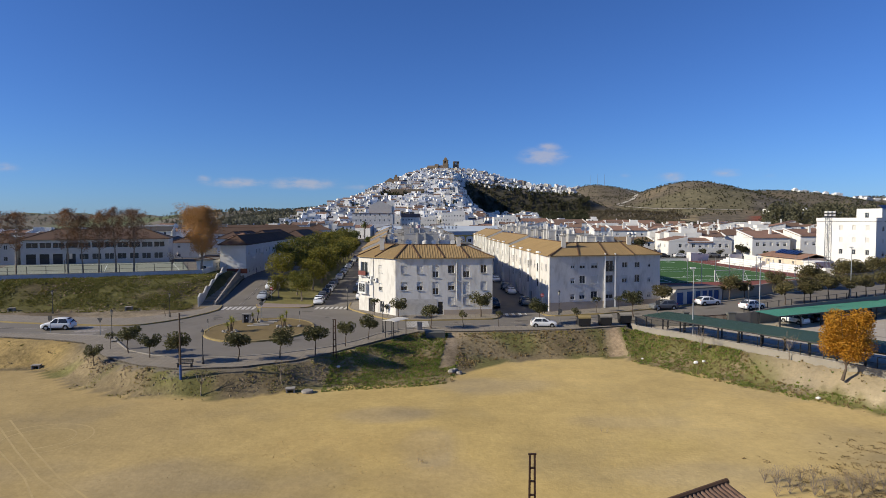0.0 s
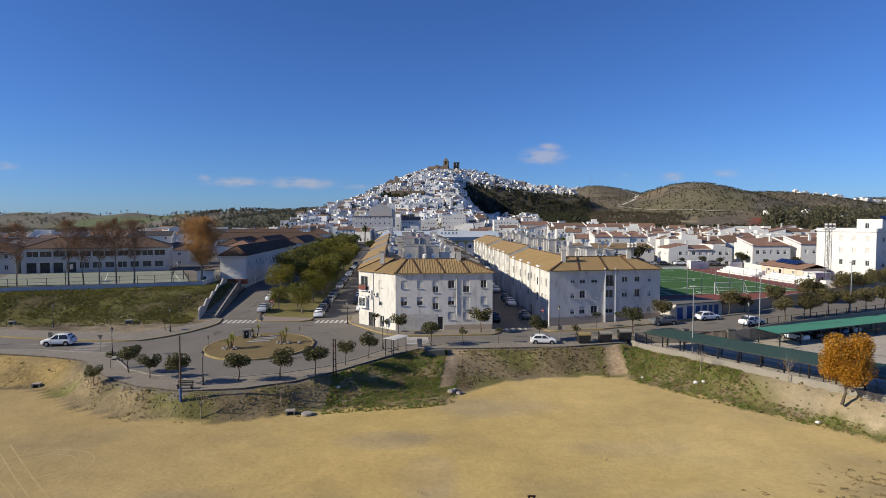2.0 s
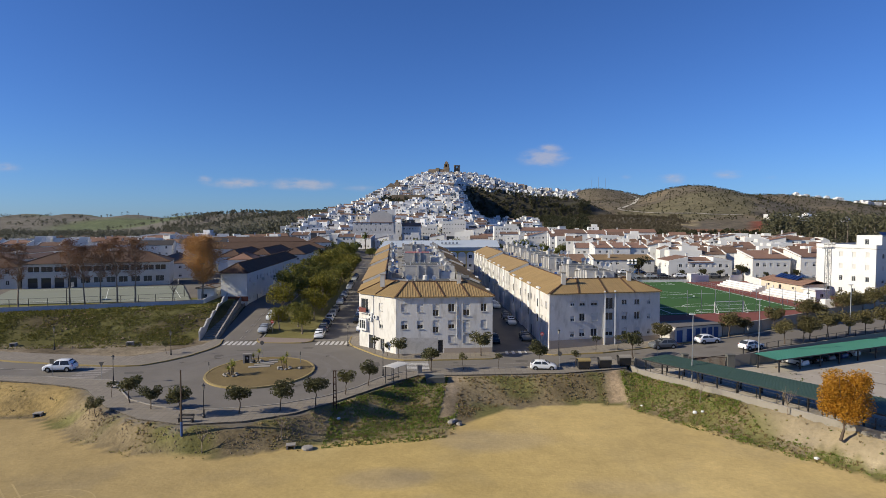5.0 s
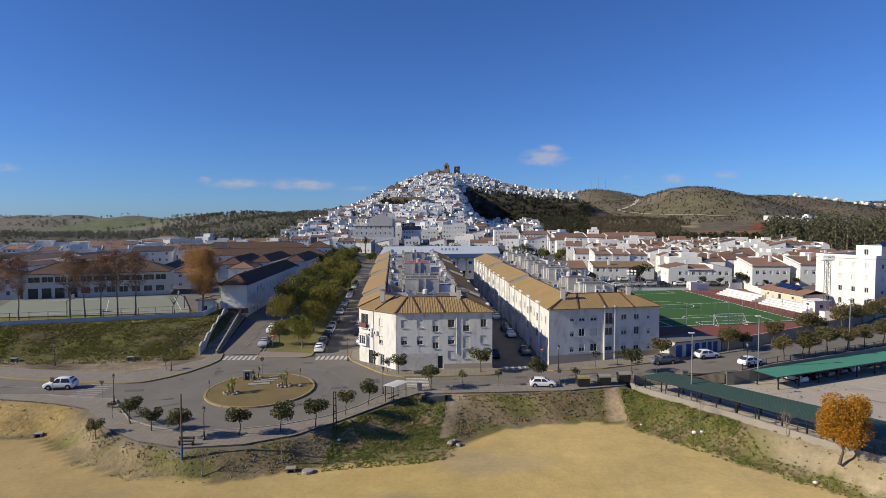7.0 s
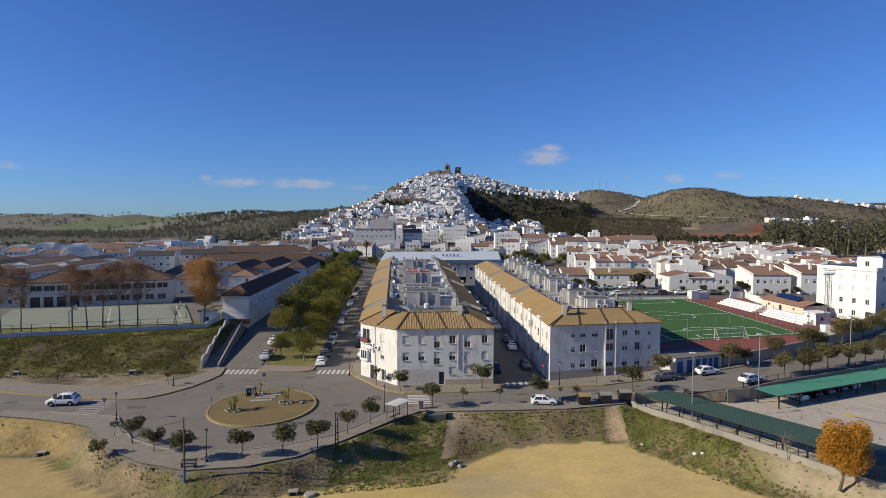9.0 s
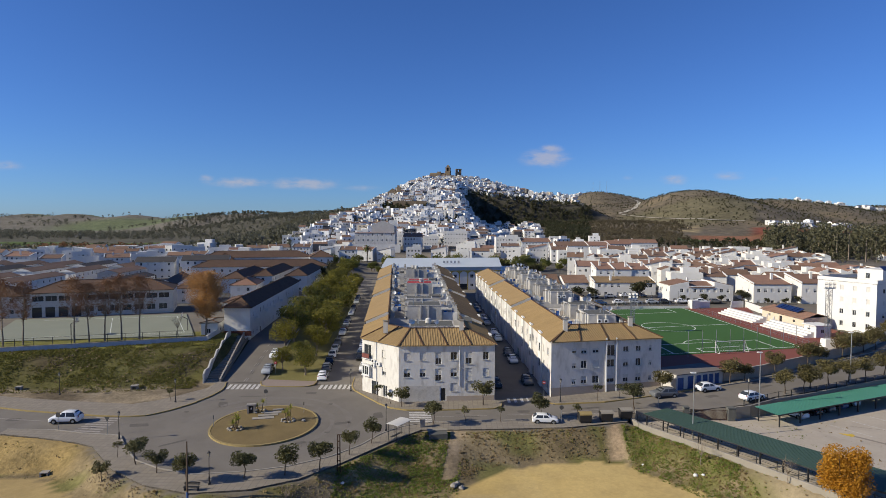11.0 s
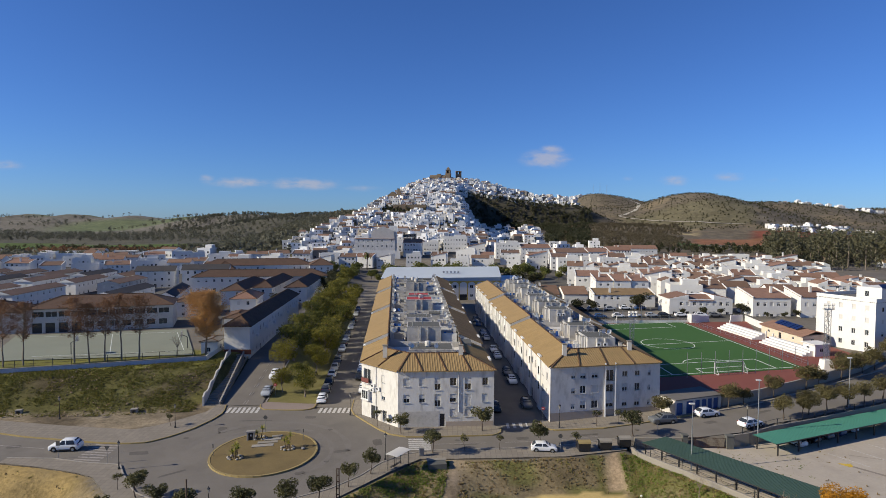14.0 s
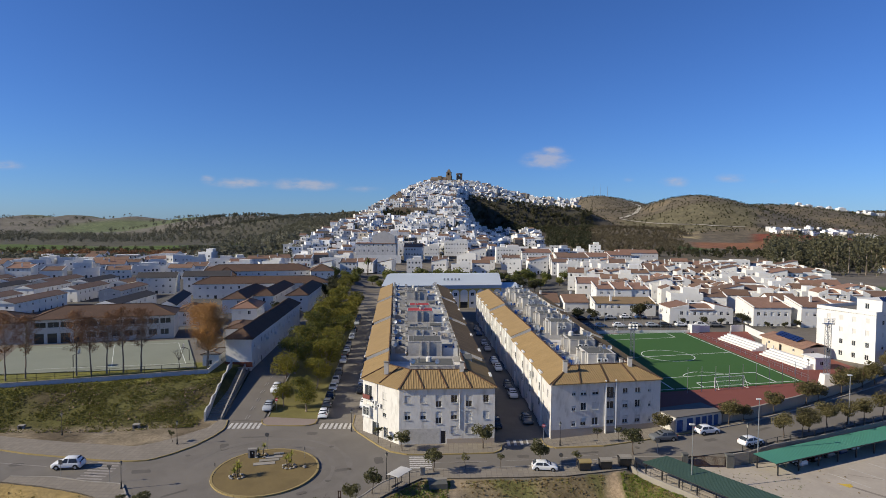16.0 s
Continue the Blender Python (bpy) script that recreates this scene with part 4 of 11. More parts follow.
def window_mesh(w, h, kind, piece=""):
    """A framed window facing -y, its foot at the origin. kind: 0 glass, 1 shutter half down, 2 shutter down, 3 door, 4 balcony window with dark rail."""
    key = (round(w, 2), round(h, 2), kind, piece)
    if key in _win_cache:
        return _win_cache[key]
    mb = MB()
    f = 0.06
    xs, zs = [-w / 2, -w / 2 + f, -f / 2, f / 2, w / 2 - f, w / 2], [0, f, h - f, h]
    hole = lambda i, j: i in (1, 3) and j == 1
    mats = [M_PLASTIC_W, M_GLASS, M_DARK, M_SHUTTER]
    if kind == 3:
        xs, zs = [-w / 2, -w / 2 + 0.1, w / 2 - 0.1, w / 2], [0, h * 0.55, h - 0.12, h]
        grid_solid(mb, xs, zs, -0.02, 0.06, lambda i, j: 1 if (i, j) == (1, 1) else 2)
    elif piece == "pane":
        mb.box(-w / 2, 0.0, 0, w / 2, 0.04, h)
        mats = M_GLASS
    elif piece == "sill":
        mb.box(-w / 2 - 0.06, -0.24, -0.06, w / 2 + 0.06, -0.005, 0.0)
        mats = M_SHUTTER
    elif piece == "shutter":
        louvre(mb, w - f, h * (0.5 if kind == 1 else 0.02), h - f, 9, -0.07)
        mats = M_SHUTTER
    elif piece == "rail":
        n = 7
        gx = [v for k in range(n) for v in (-w / 2 + (w - 0.03) * k / (n - 1), -w / 2 + (w - 0.03) * k / (n - 1) + 0.03)]
        grid_solid(mb, gx, [0.0, 0.05, 0.86, 0.91], -0.25, -0.22, lambda i, j: 0 if i % 2 == 0 or j != 1 else None)
        mats = M_DARK
    elif piece == "frame":
        grid_solid(mb, xs, zs, -0.04, 0.0, lambda i, j: None if hole(i, j) else 0)
        mats = M_PLASTIC_W
    else:
        s = h * (0.5 if kind == 1 else 0.02)
        if kind in (1, 2):
            zs = [0, f, max(s, f + 0.02), h - f, h]
            grid_solid(mb, xs, zs, -0.04, 0.02, lambda i, j: 3 if j == 2 and 0 < i < 4 else (1 if j == 1 and i in (1, 3) and kind == 1 else 0))
        else:
            grid_solid(mb, xs, zs, -0.04, 0.02, lambda i, j: 1 if hole(i, j) else 0)
    me = mb.mesh(piece or "window", mats)
    _win_cache[key] = me
    return me


def wall_run(mb, p0, p1, z0, z1, ops, m=0, depth=0.15):
    """One wall face from p0 to p1 (outside on the right hand) with real openings and their reveals."""
    (x0, y0), (x1, y1) = p0, p1
    L = math.hypot(x1 - x0, y1 - y0)
    ux, uy = (x1 - x0) / L, (y1 - y0) / L
    nx, ny = uy, -ux
    ss = sorted({0.0, L, *[min(max(v, 0), L) for o in ops for v in o[:2]]})
    zs = sorted({z0, z1, *[min(max(v, z0), z1) for o in ops for v in o[2:4]]})

    def P(s, z, d=0.0):
        return (x0 + ux * s - nx * d, y0 + uy * s - ny * d, z)
    for a, b in zip(ss, ss[1:]):
        for c, d in zip(zs, zs[1:]):
            if b - a < 1e-5 or d - c < 1e-5:
                continue
            sm, zm = (a + b) / 2, (c + d) / 2
            if any(o[0] < sm < o[1] and o[2] < zm < o[3] for o in ops):
                continue
            mb.quad(P(a, c), P(b, c), P(b, d), P(a, d), m)
    for o in ops:
        a, b, c, d = o[:4]
        mb.quad(P(a, c), P(a, c, depth), P(a, d, depth), P(a, d), m)
        mb.quad(P(b, d), P(b, d, depth), P(b, c, depth), P(b, c), m)
        mb.quad(P(a, c), P(b, c), P(b, c, depth), P(a, c, depth), m)
        mb.quad(P(a, d, depth), P(b, d, depth), P(b, d), P(a, d), m)


def openings_grid(L, z0, floors, fh, pitch, w, h, sill, rng, door=None, margin=1.0, skip=0.08):
    """Rows of windows along a wall of length L."""
    n = max(1, int((L - 2 * margin) / pitch + 0.5))
    ops = []
    for f in range(floors):
        for k in range(n):
            if rng.random() < skip:
                continue
            s = margin + (L - 2 * margin) * (k + 0.5) / n
            hh, ww = h, w
            if f == 0 and door and k % door == door // 2:
                ops.append((s - 0.55, s + 0.55, z0 + 0.1, z0 + 2.2, 3))
                continue
            zb = z0 + f * fh + sill
            ops.append((s - ww / 2, s + ww / 2, zb, zb + hh, rng.choice((0, 0, 1, 1, 2))))
    return ops


def walls(parent, poly, z0, z1, ops_by_edge, material, depth=0.15, name="wall", closed=True, win=True, fine=False, joined=False):
    """All walls round a plan (counter-clockwise), one part, and each window or door a part of its own."""
    mb, far = MB(), MB()
    n = len(poly)
    for k in range(n if closed else n - 1):
        p0, p1 = poly[k], poly[(k + 1) % n]
        ops = ops_by_edge.get(k, [])
        wall_run(mb, p0, p1, z0, z1, ops, 0, depth)
        L = math.hypot(p1[0] - p0[0], p1[1] - p0[1])
        ux, uy = (p1[0] - p0[0]) / L, (p1[1] - p0[1]) / L
        if win:
            for o in ops:
                kind = o[4] if len(o) > 4 else 0
                s = (o[0] + o[1]) / 2
                d = depth - 0.005
                ow, oh = o[1] - o[0], o[3] - o[2]
                m = pose(p0[0] + ux * s - uy * d, p0[1] + uy * s + ux * d, o[2], 0, 0, math.degrees(math.atan2(uy, ux)))
                if joined:
                    me = window_mesh(ow, oh, kind)
                    far.add([m @ v.co for v in me.vertices], [tuple(p.vertices) for p in me.polygons])
                    far.m[-len(me.polygons):] = [p.material_index for p in me.polygons]
                    continue
                ob = part("door" if kind == 3 else "window", window_mesh(ow, oh, kind, "frame" if fine and kind != 3 else ""), None, parent)
                ob.matrix_basis = m
                if fine and kind != 3:
                    part("pane", window_mesh(ow, oh, 0, "pane"), None, ob)
                    part("sill", window_mesh(ow, oh, 0, "sill"), None, ob)
                    if kind in (1, 2):
                        part("shutter", window_mesh(ow, oh, kind, "shutter"), None, ob)
                    if kind == 4:
                        part("rail", window_mesh(ow, oh, 4, "rail"), None, ob)
    if far.v:
        tagged(part("fenestration", far, [M_PLASTIC_W, M_GLASS, M_DARK, M_SHUTTER], parent), "", "", "", "stuff")
    mb.add([(x, y, z1 - 0.03) for x, y in poly], [tuple(range(n))])
    return part(name, mb, material, parent)


def offset_line(pts, d):
    """Polyline moved d to its left."""
    out = []
    n = len(pts)
    for k, (x, y) in enumerate(pts):
        dirs = []
        for a, b in ((k - 1, k), (k, k + 1)):
            if 0 <= a and b < n:
                dx, dy = pts[b][0] - pts[a][0], pts[b][1] - pts[a][1]
                L = math.hypot(dx, dy)
                dirs.append((-dy / L, dx / L))
        nx, ny = sum(q[0] for q in dirs) / len(dirs), sum(q[1] for q in dirs) / len(dirs)
        s = d / max(0.3, nx * nx + ny * ny)
        out.append((x + nx * s, y + ny * s))
    return out


def tiled_plane(mb, a, b, c, d, over=0.0, t=0.14, rib=0.0, m=0, mr=0):
    """A roof plane: eave a-b, ridge d-c, with thickness and, if asked, raised tile ribs up the slope."""
    mb.slab([a, b, c, d], t, m)
    if rib:
        A, B, C, D = (Vector(v) for v in (a, b, c, d))
        L = (B - A).length
        n = max(2, int(L / rib))
        up = (B - A).cross(D - A).normalized() * 0.022
        if up.z < 0:
            up = -up
        e = (B - A).normalized()
        top_dir = ((C - D).normalized() if (C - D).length > 0.01 else e)
        sl = ((D + C) / 2 - (A + B) / 2)
        for k in range(n):
            s = (k + 0.5) / n
            p = A.lerp(B, s)
            # straight up the slope until the plane's hip edges
            sd = sl - e * sl.dot(e)
            run = sd.length
            sd.normalize()
            x = s * L
            xd, xc = (D - A).dot(e), (C - A).dot(e)
            lim = run
            if xd > 0.05 and x < xd:
                lim = run * x / xd
            if xc < L - 0.05 and x > xc:
                lim = min(lim, run * (L - x) / (L - xc))
            if lim < 0.25:
                continue
            q = p + sd * lim
            w = rib * 0.27
            mb.add([p - e * w, p + e * w, q + e * w, q - e * w, p + up * 2, q + up * 2], [(0, 4, 5, 3), (1, 2, 5, 4), (0, 1, 4)], mr)


# Darker tan tile; on the flats' right-hand strips it carries the slope's shade.
M_TILE_TAN_DK = mat("worn_tan_roof_tile", (0.225, 0.152, 0.078), 0.92, 0.2, 2.5, 0.3, 0.5, 0.03, island=0.1)
M_FLATS = mat("flats_render", (0.625, 0.60, 0.555), 0.92, 0.13, 2.2, 0.2, 0.5, 0.03, stain=(0.33, 0.305, 0.265), stain_amt=0.78, stretch=(1, 1, 0.3))
M_FLATS_B = mat("grey_flats_render", (0.60, 0.575, 0.54), 0.92, 0.13, 2.2, 0.2, 0.5, 0.03, stain=(0.31, 0.29, 0.26), stain_amt=0.75, stretch=(1, 1, 0.35))


def ring_unit(name, outer, z0, eave, label, front_edges, group, rng, depth_in=4.5, rise=2.0, ops=None, wallmat=None, tile=None, rib=0.0, plinth=None, joints=0.0, midfloor=None):
    """A stretch of flats: outer walls along a polyline (outside on the right), mono-pitch tiled strips rising inwards, a flat terrace between them."""
    th = thing(name, Matrix(), label, "apartment block", group)
    inner = offset_line(outer, depth_in)
    n = len(outer)
    edges = {}
    for k in range(n - 1):
        L = math.hypot(outer[k + 1][0] - outer[k][0], outer[k + 1][1] - outer[k][1])
        edges[k] = (ops or {}).get(k) if ops and k in ops else openings_grid(L, z0, 3, 2.85, 3.1, 0.95, 1.25, 1.35, rng, door=5)
    walls(th, outer, z0, eave, edges, wallmat or M_WHITE, fine=True)
    roof = MB()
    seams = MB()
    rid = eave + rise
    for k in range(n - 1):
        a, b, ia, ib = outer[k], outer[k + 1], inner[k], inner[k + 1]
        L = math.hypot(b[0] - a[0], b[1] - a[1])
        ux, uy = (b[0] - a[0]) / L, (b[1] - a[1]) / L
        ov = 0.35
        A = (a[0] + uy * ov, a[1] - ux * ov, eave + 0.0)
        B = (b[0] + uy * ov, b[1] - ux * ov, eave + 0.0)
        tiled_plane(roof, A, B, (ib[0], ib[1], rid), (ia[0], ia[1], rid), rib=rib)
        # back wall of the strip above the terrace
        roof.quad((ia[0], ia[1], eave - 2.75), (ib[0], ib[1], eave - 2.75), (ib[0], ib[1], rid - 0.02), (ia[0], ia[1], rid - 0.02), 1)
        roof.quad((ib[0], ib[1], eave - 2.75), (ia[0], ia[1], eave - 2.75), (ia[0], ia[1], rid - 0.02), (ib[0], ib[1], rid - 0.02), 1)
        seams.beam((ia[0], ia[1], rid + 0.03), (ib[0], ib[1], rid + 0.03), 0.22, 0.14)
        if 0 < k:
            seams.beam((A[0], A[1], eave + 0.06), (ia[0], ia[1], rid + 0.05), 0.24, 0.14)
        if joints and k in front_edges:
            m = int(L / joints)
            for j in range(1, m):
                s = j / m
                if min(s, 1 - s) * L < depth_in * 0.55:
                    continue
                p = Vector(A).lerp(Vector(B), s)
                q0 = Vector((ia[0], ia[1], rid)).lerp(Vector((ib[0], ib[1], rid)), min(1, max(0, (s * L - 3.2) / max(0.1, L - 6.4))))
                seams.beam(p + Vector((0, 0, 0.07)), q0 + Vector((0, 0, 0.07)), 0.2, 0.16)
    for a, ia in ((outer[0], inner[0]), (outer[-1], inner[-1])):
        for flip in (0, 1):
            tri = [(a[0], a[1], eave), (ia[0], ia[1], eave), (ia[0], ia[1], rid)]
            roof.add(tri[::-1] if flip else tri, [(0, 1, 2)], 1)
    part("roof", roof, [tile or M_TILE_TAN, M_GREYWALL], th)
    part("ridge_tiles", seams, M_TILE_JOINT, th)
    tp = [(p[0], p[1], (midfloor if midfloor is not None else eave - 2.7)) for p in inner]
    part("roof_terrace", MB().slab(tp, 0.2), M_TERRACE, th)
    return th, inner


rng = random.Random(4)
# the row with the chamfered corner
LX = lambda y: -15.3 + SHX * (y - 108)
RX = lambda y: 7.75 - 0.058 * (y - 103)
BLX = lambda y: 17.5 - 0.058 * (y - 104.5)
BRX = lambda y: 37.8 - 0.03 * (y - 109)

A_L, A_FL, A_FR = (-15.25, 107.9), (-8.3, 101.5), (7.75, 102.9)


def A_front_ops():
    z = 0.0
    ops = []
    # columns by share of the facade's length: position, and the window kinds from the ground floor up
    for s, w, rows in ((1.4, 1.05, (None, 1, 2)), (4.0, 1.0, (None, 1, 2)), (6.6, 1.05, (None, 1, 1)), (9.2, 1.1, (2, 1, 0)), (11.7, 1.1, (2, 2, 1)), (14.6, 1.0, (2, 2, 0))):
        for f, kind in enumerate(rows):
            if kind is None:
                continue
            tall = s in (6.6, 11.7) and f > 0
            zb = (1.75, 4.2, 7.0)[f] - (0.7 if tall else 0)
            ops.append((s - w / 2, s + w / 2, zb, (3.1, 5.6, 8.35)[f], kind))
    ops.append((7.0, 7.8, 0.15, 2.3, 3))
    return ops


def A_cham_ops():
    return [(0.6, 2.4, 6.3, 8.6, 0), (0.7, 2.3, 3.2, 5.2, 0), (2.6, 4.3, 0.1, 2.5, 3), (5.3, 6.2, 6.9, 8.2, 2), (5.3, 6.2, 3.9, 5.2, 1), (5.6, 6.6, 0.3, 2.2, 0)]


unit_a, inner_a = ring_unit("apartment_block", [(LX(121), 121), A_L, A_FL, A_FR, (RX(121), 121)], 0.0, 9.6,
                            "three-storey white flats with chamfered corner and tan tiled roof", (1, 2), "flats by the avenue", rng,
                            ops={1: A_cham_ops(), 2: A_front_ops()}, rib=0.42, joints=3.4, wallmat=M_FLATS)
# the corner block's lower panel, pipes, bay window, awning and cooling boxes
def on_wall(p0, p1, s, out, z):
    d = (Vector((*p1, 0)) - Vector((*p0, 0))).normalized()
    p = Vector((*p0, 0)) + d * s + Vector((d.y, -d.x, 0)) * out
    return pose(p.x, p.y, z, 0, 0, math.degrees(math.atan2(d.y, d.x)))


def fix(name, mb, material, p0, p1, s, z, parent, out=0.0, label=""):
    ob = part(name, mb, material, parent, label)
    ob.matrix_basis = on_wall(p0, p1, s, out, z)
    return ob


M_PATCH = mat("patched_render", (0.52, 0.49, 0.44), 0.92, 0.16, 1.2, 0.2, 0.4, 0.02, stain=(0.30, 0.27, 0.23), stain_amt=0.6)
fix("render_patch", grid_solid(MB(), [0.1, 3.0, 6.9], [0.1, 1.4, 2.75], -0.02, 0.0, lambda i, j: 0), M_PATCH, A_FL, A_FR, 0, 0, unit_a)
fix("plinth", MB().box(8.0, -0.03, 0.05, 16.05, 0, 0.95), M_PLINTH, A_FL, A_FR, 0, 0, unit_a)
for s in (10.15,):
    fix("drain_pipe", MB().tube((0, -0.07, 2.6), (0, -0.07, 9.5), 0.06), M_PLASTIC_W, A_FL, A_FR, s, 0, unit_a)
    fix("drain_pipe", MB().tube((0, -0.07, 5.9), (1.3, -0.07, 5.3), 0.05), M_PLASTIC_W, A_FL, A_FR, s, 0, unit_a)
fix("drain_pipe", MB().tube((0, -0.07, 0.3), (0, -0.07, 9.5), 0.06), M_PLASTIC_W, A_L, A_FL, 3.9, 0, unit_a)
bay = fix("bay_window", grid_solid(MB(), [-0.95, -0.75, -0.3, -0.2, 0.2, 0.3, 0.75, 0.95], [0, 0.2, 1.6, 1.85], -0.55, 0.0, lambda i, j: 1 if j == 1 and i in (1, 3, 5) else 0), [M_PLASTIC_W, M_GLASS], A_L, A_FL, 1.5, 3.3, unit_a)
part("ledge", MB().box(-1.05, -0.62, -0.12, 1.05, 0.0, -0.005), M_WHITE, bay)
bal = fix("balcony", MB().box(-1.05, -0.5, -0.12, 1.05, 0.0, 0.0), M_WHITE, A_L, A_FL, 1.5, 6.25, unit_a)
part("rail", grid_solid(MB(), [v for k in range(9) for v in (-1.0 + 0.245 * k, -0.97 + 0.245 * k)], [0.0, 0.05, 0.9, 0.95], -0.48, -0.45, lambda i, j: 0 if i % 2 == 0 or j != 1 else None), M_DARK, bal)
part("cloth", grid_solid(MB(), [-0.95, -0.3, 0.35, 0.95], [0.1, 0.45, 0.85], -0.53, -0.5, lambda i, j: 0), mat("faded_red_cloth", (0.17, 0.06, 0.05), 0.9, 0.3, 0.5, 0.1), bal, "faded red cloth on the rail")
AC = MB().box(-0.42, -0.34, 0, 0.42, -0.03, 0.6).mesh("air_conditioner", M_PLASTIC_W)
FAN = MB().tube((-0.1, -0.36, 0.3), (-0.1, -0.33, 0.3), 0.22, 0.22, 12).mesh("fan_grille", M_DARK)


def cooler(m):
    th = thing("air_conditioner", m, "white air-conditioning box with dark fan grille", "air conditioner", "air conditioners")
    part("case", AC, None, th)
    part("fan_grille", FAN, None, th)


for s, z in ((3.3, 5.7), (4.6, 5.4), (3.2, 4.9)):
    cooler(on_wall(A_L, A_FL, s, 0.0, z))
A_UNITS = [(121.6, 159, 10.2), (159.6, 198, 10.8), (198.6, 238, 11.4)]
a_units = []
for y0, y1, e in A_UNITS:
    z0 = 0.0125 * (y0 - 101)
    tl, inl = ring_unit("apartment_block", [(LX(y1), y1), (LX(y0), y0)], z0, e, "stepped white flats, tan roof strip and cluttered terraces", (), "flats by the avenue", rng, rise=2.0)
    mid = [(LX(y0), y0), (RX(y0), y0 + 1.0), (RX(y1), y1), (LX(y1), y1)]
    # street side to the right, end walls and terrace floor belong to the same block
    L = y1 - y0
    outer = [(RX(y0), y0), (RX(y1), y1)]
    inn = offset_line(outer, 4.5)
    walls(tl, outer, z0, e, {0: openings_grid(L, z0, 3, 2.85, 3.1, 0.95, 1.25, 1.35, rng, door=4)}, M_WHITE, closed=False, fine=True)
    rf = MB()
    tiled_plane(rf, (outer[0][0] + 0.35, y0, e), (outer[1][0] + 0.35, y1, e), (inn[1][0], y1, e + 2.0), (inn[0][0], y0, e + 2.0), rib=0.5)
    part("roof", rf, [M_TILE_TAN_DK], tl)
    g = MB()
    g.quad((inn[0][0], inn[0][1], e - 2.75), (inn[1][0], inn[1][1], e - 2.75), (inn[1][0], inn[1][1], e + 1.95), (inn[0][0], inn[0][1], e + 1.95))
    g.quad((inn[1][0], inn[1][1], e - 2.75), (inn[0][0], inn[0][1], e - 2.75), (inn[0][0], inn[0][1], e + 1.95), (inn[1][0], inn[1][1], e + 1.95))
    for yy, flip in ((y0, 1), (y1, 0)):
        xl, xr = LX(yy), RX(yy)
        li, ri = xl + 4.5, xr - 4.5
        ring = [(xl, yy, z0), (xr, yy, z0), (xr, yy, e), (ri, yy, e + 2.0), (ri, yy, e + 0.4), (li, yy, e + 0.4), (li, yy, e + 2.0), (xl, yy, e)]
        g.add(ring if flip else ring[::-1], [(0, 1, 2, 3, 4, 5, 6, 7)])
    part("party_wall", g, M_GREYWALL, tl)
    li0, li1, ri0, ri1 = LX(y0) + 4.5, LX(y1) + 4.5, RX(y0) - 4.5, RX(y1) - 4.5
    part("roof_terrace", MB().slab([(li0, y0, e - 2.7), (ri0, y0, e - 2.7), (ri1, y1, e - 2.7), (li1, y1, e - 2.7)], 0.2), M_TERRACE, tl)
    a_units.append((tl, y0, y1, e))
a_units.insert(0, (unit_a, 107, 121, 9.6))

# the row beside the sports ground
B_FL, B_FR = (17.5, 104.5), (37.75, 108.9)


def B_front_ops():
    ops = []
    for s, w, kinds in ((4.2, 0.75, (1, 1, 1)), (6.0, 1.05, (1, 0, 1)), (8.2, 1.2, (0, 2, 1)), (11.0, 1.5, (1, 0, 4)), (13.9, 1.0, (1, 1, 0)), (16.3, 1.0, (1, 0, 0)), (18.6, 0.55, (1, 1, 1))):
        for f, kind in enumerate(kinds):
            zb = (2.2, 4.9, 7.5)[f]
            ops.append((s - w / 2, s + w / 2, zb - (0.6 if kind == 4 else 0), zb + (1.35 if w > 0.8 and f < 2 else 0.95 if w < 1.3 else 1.3), kind))
    return ops


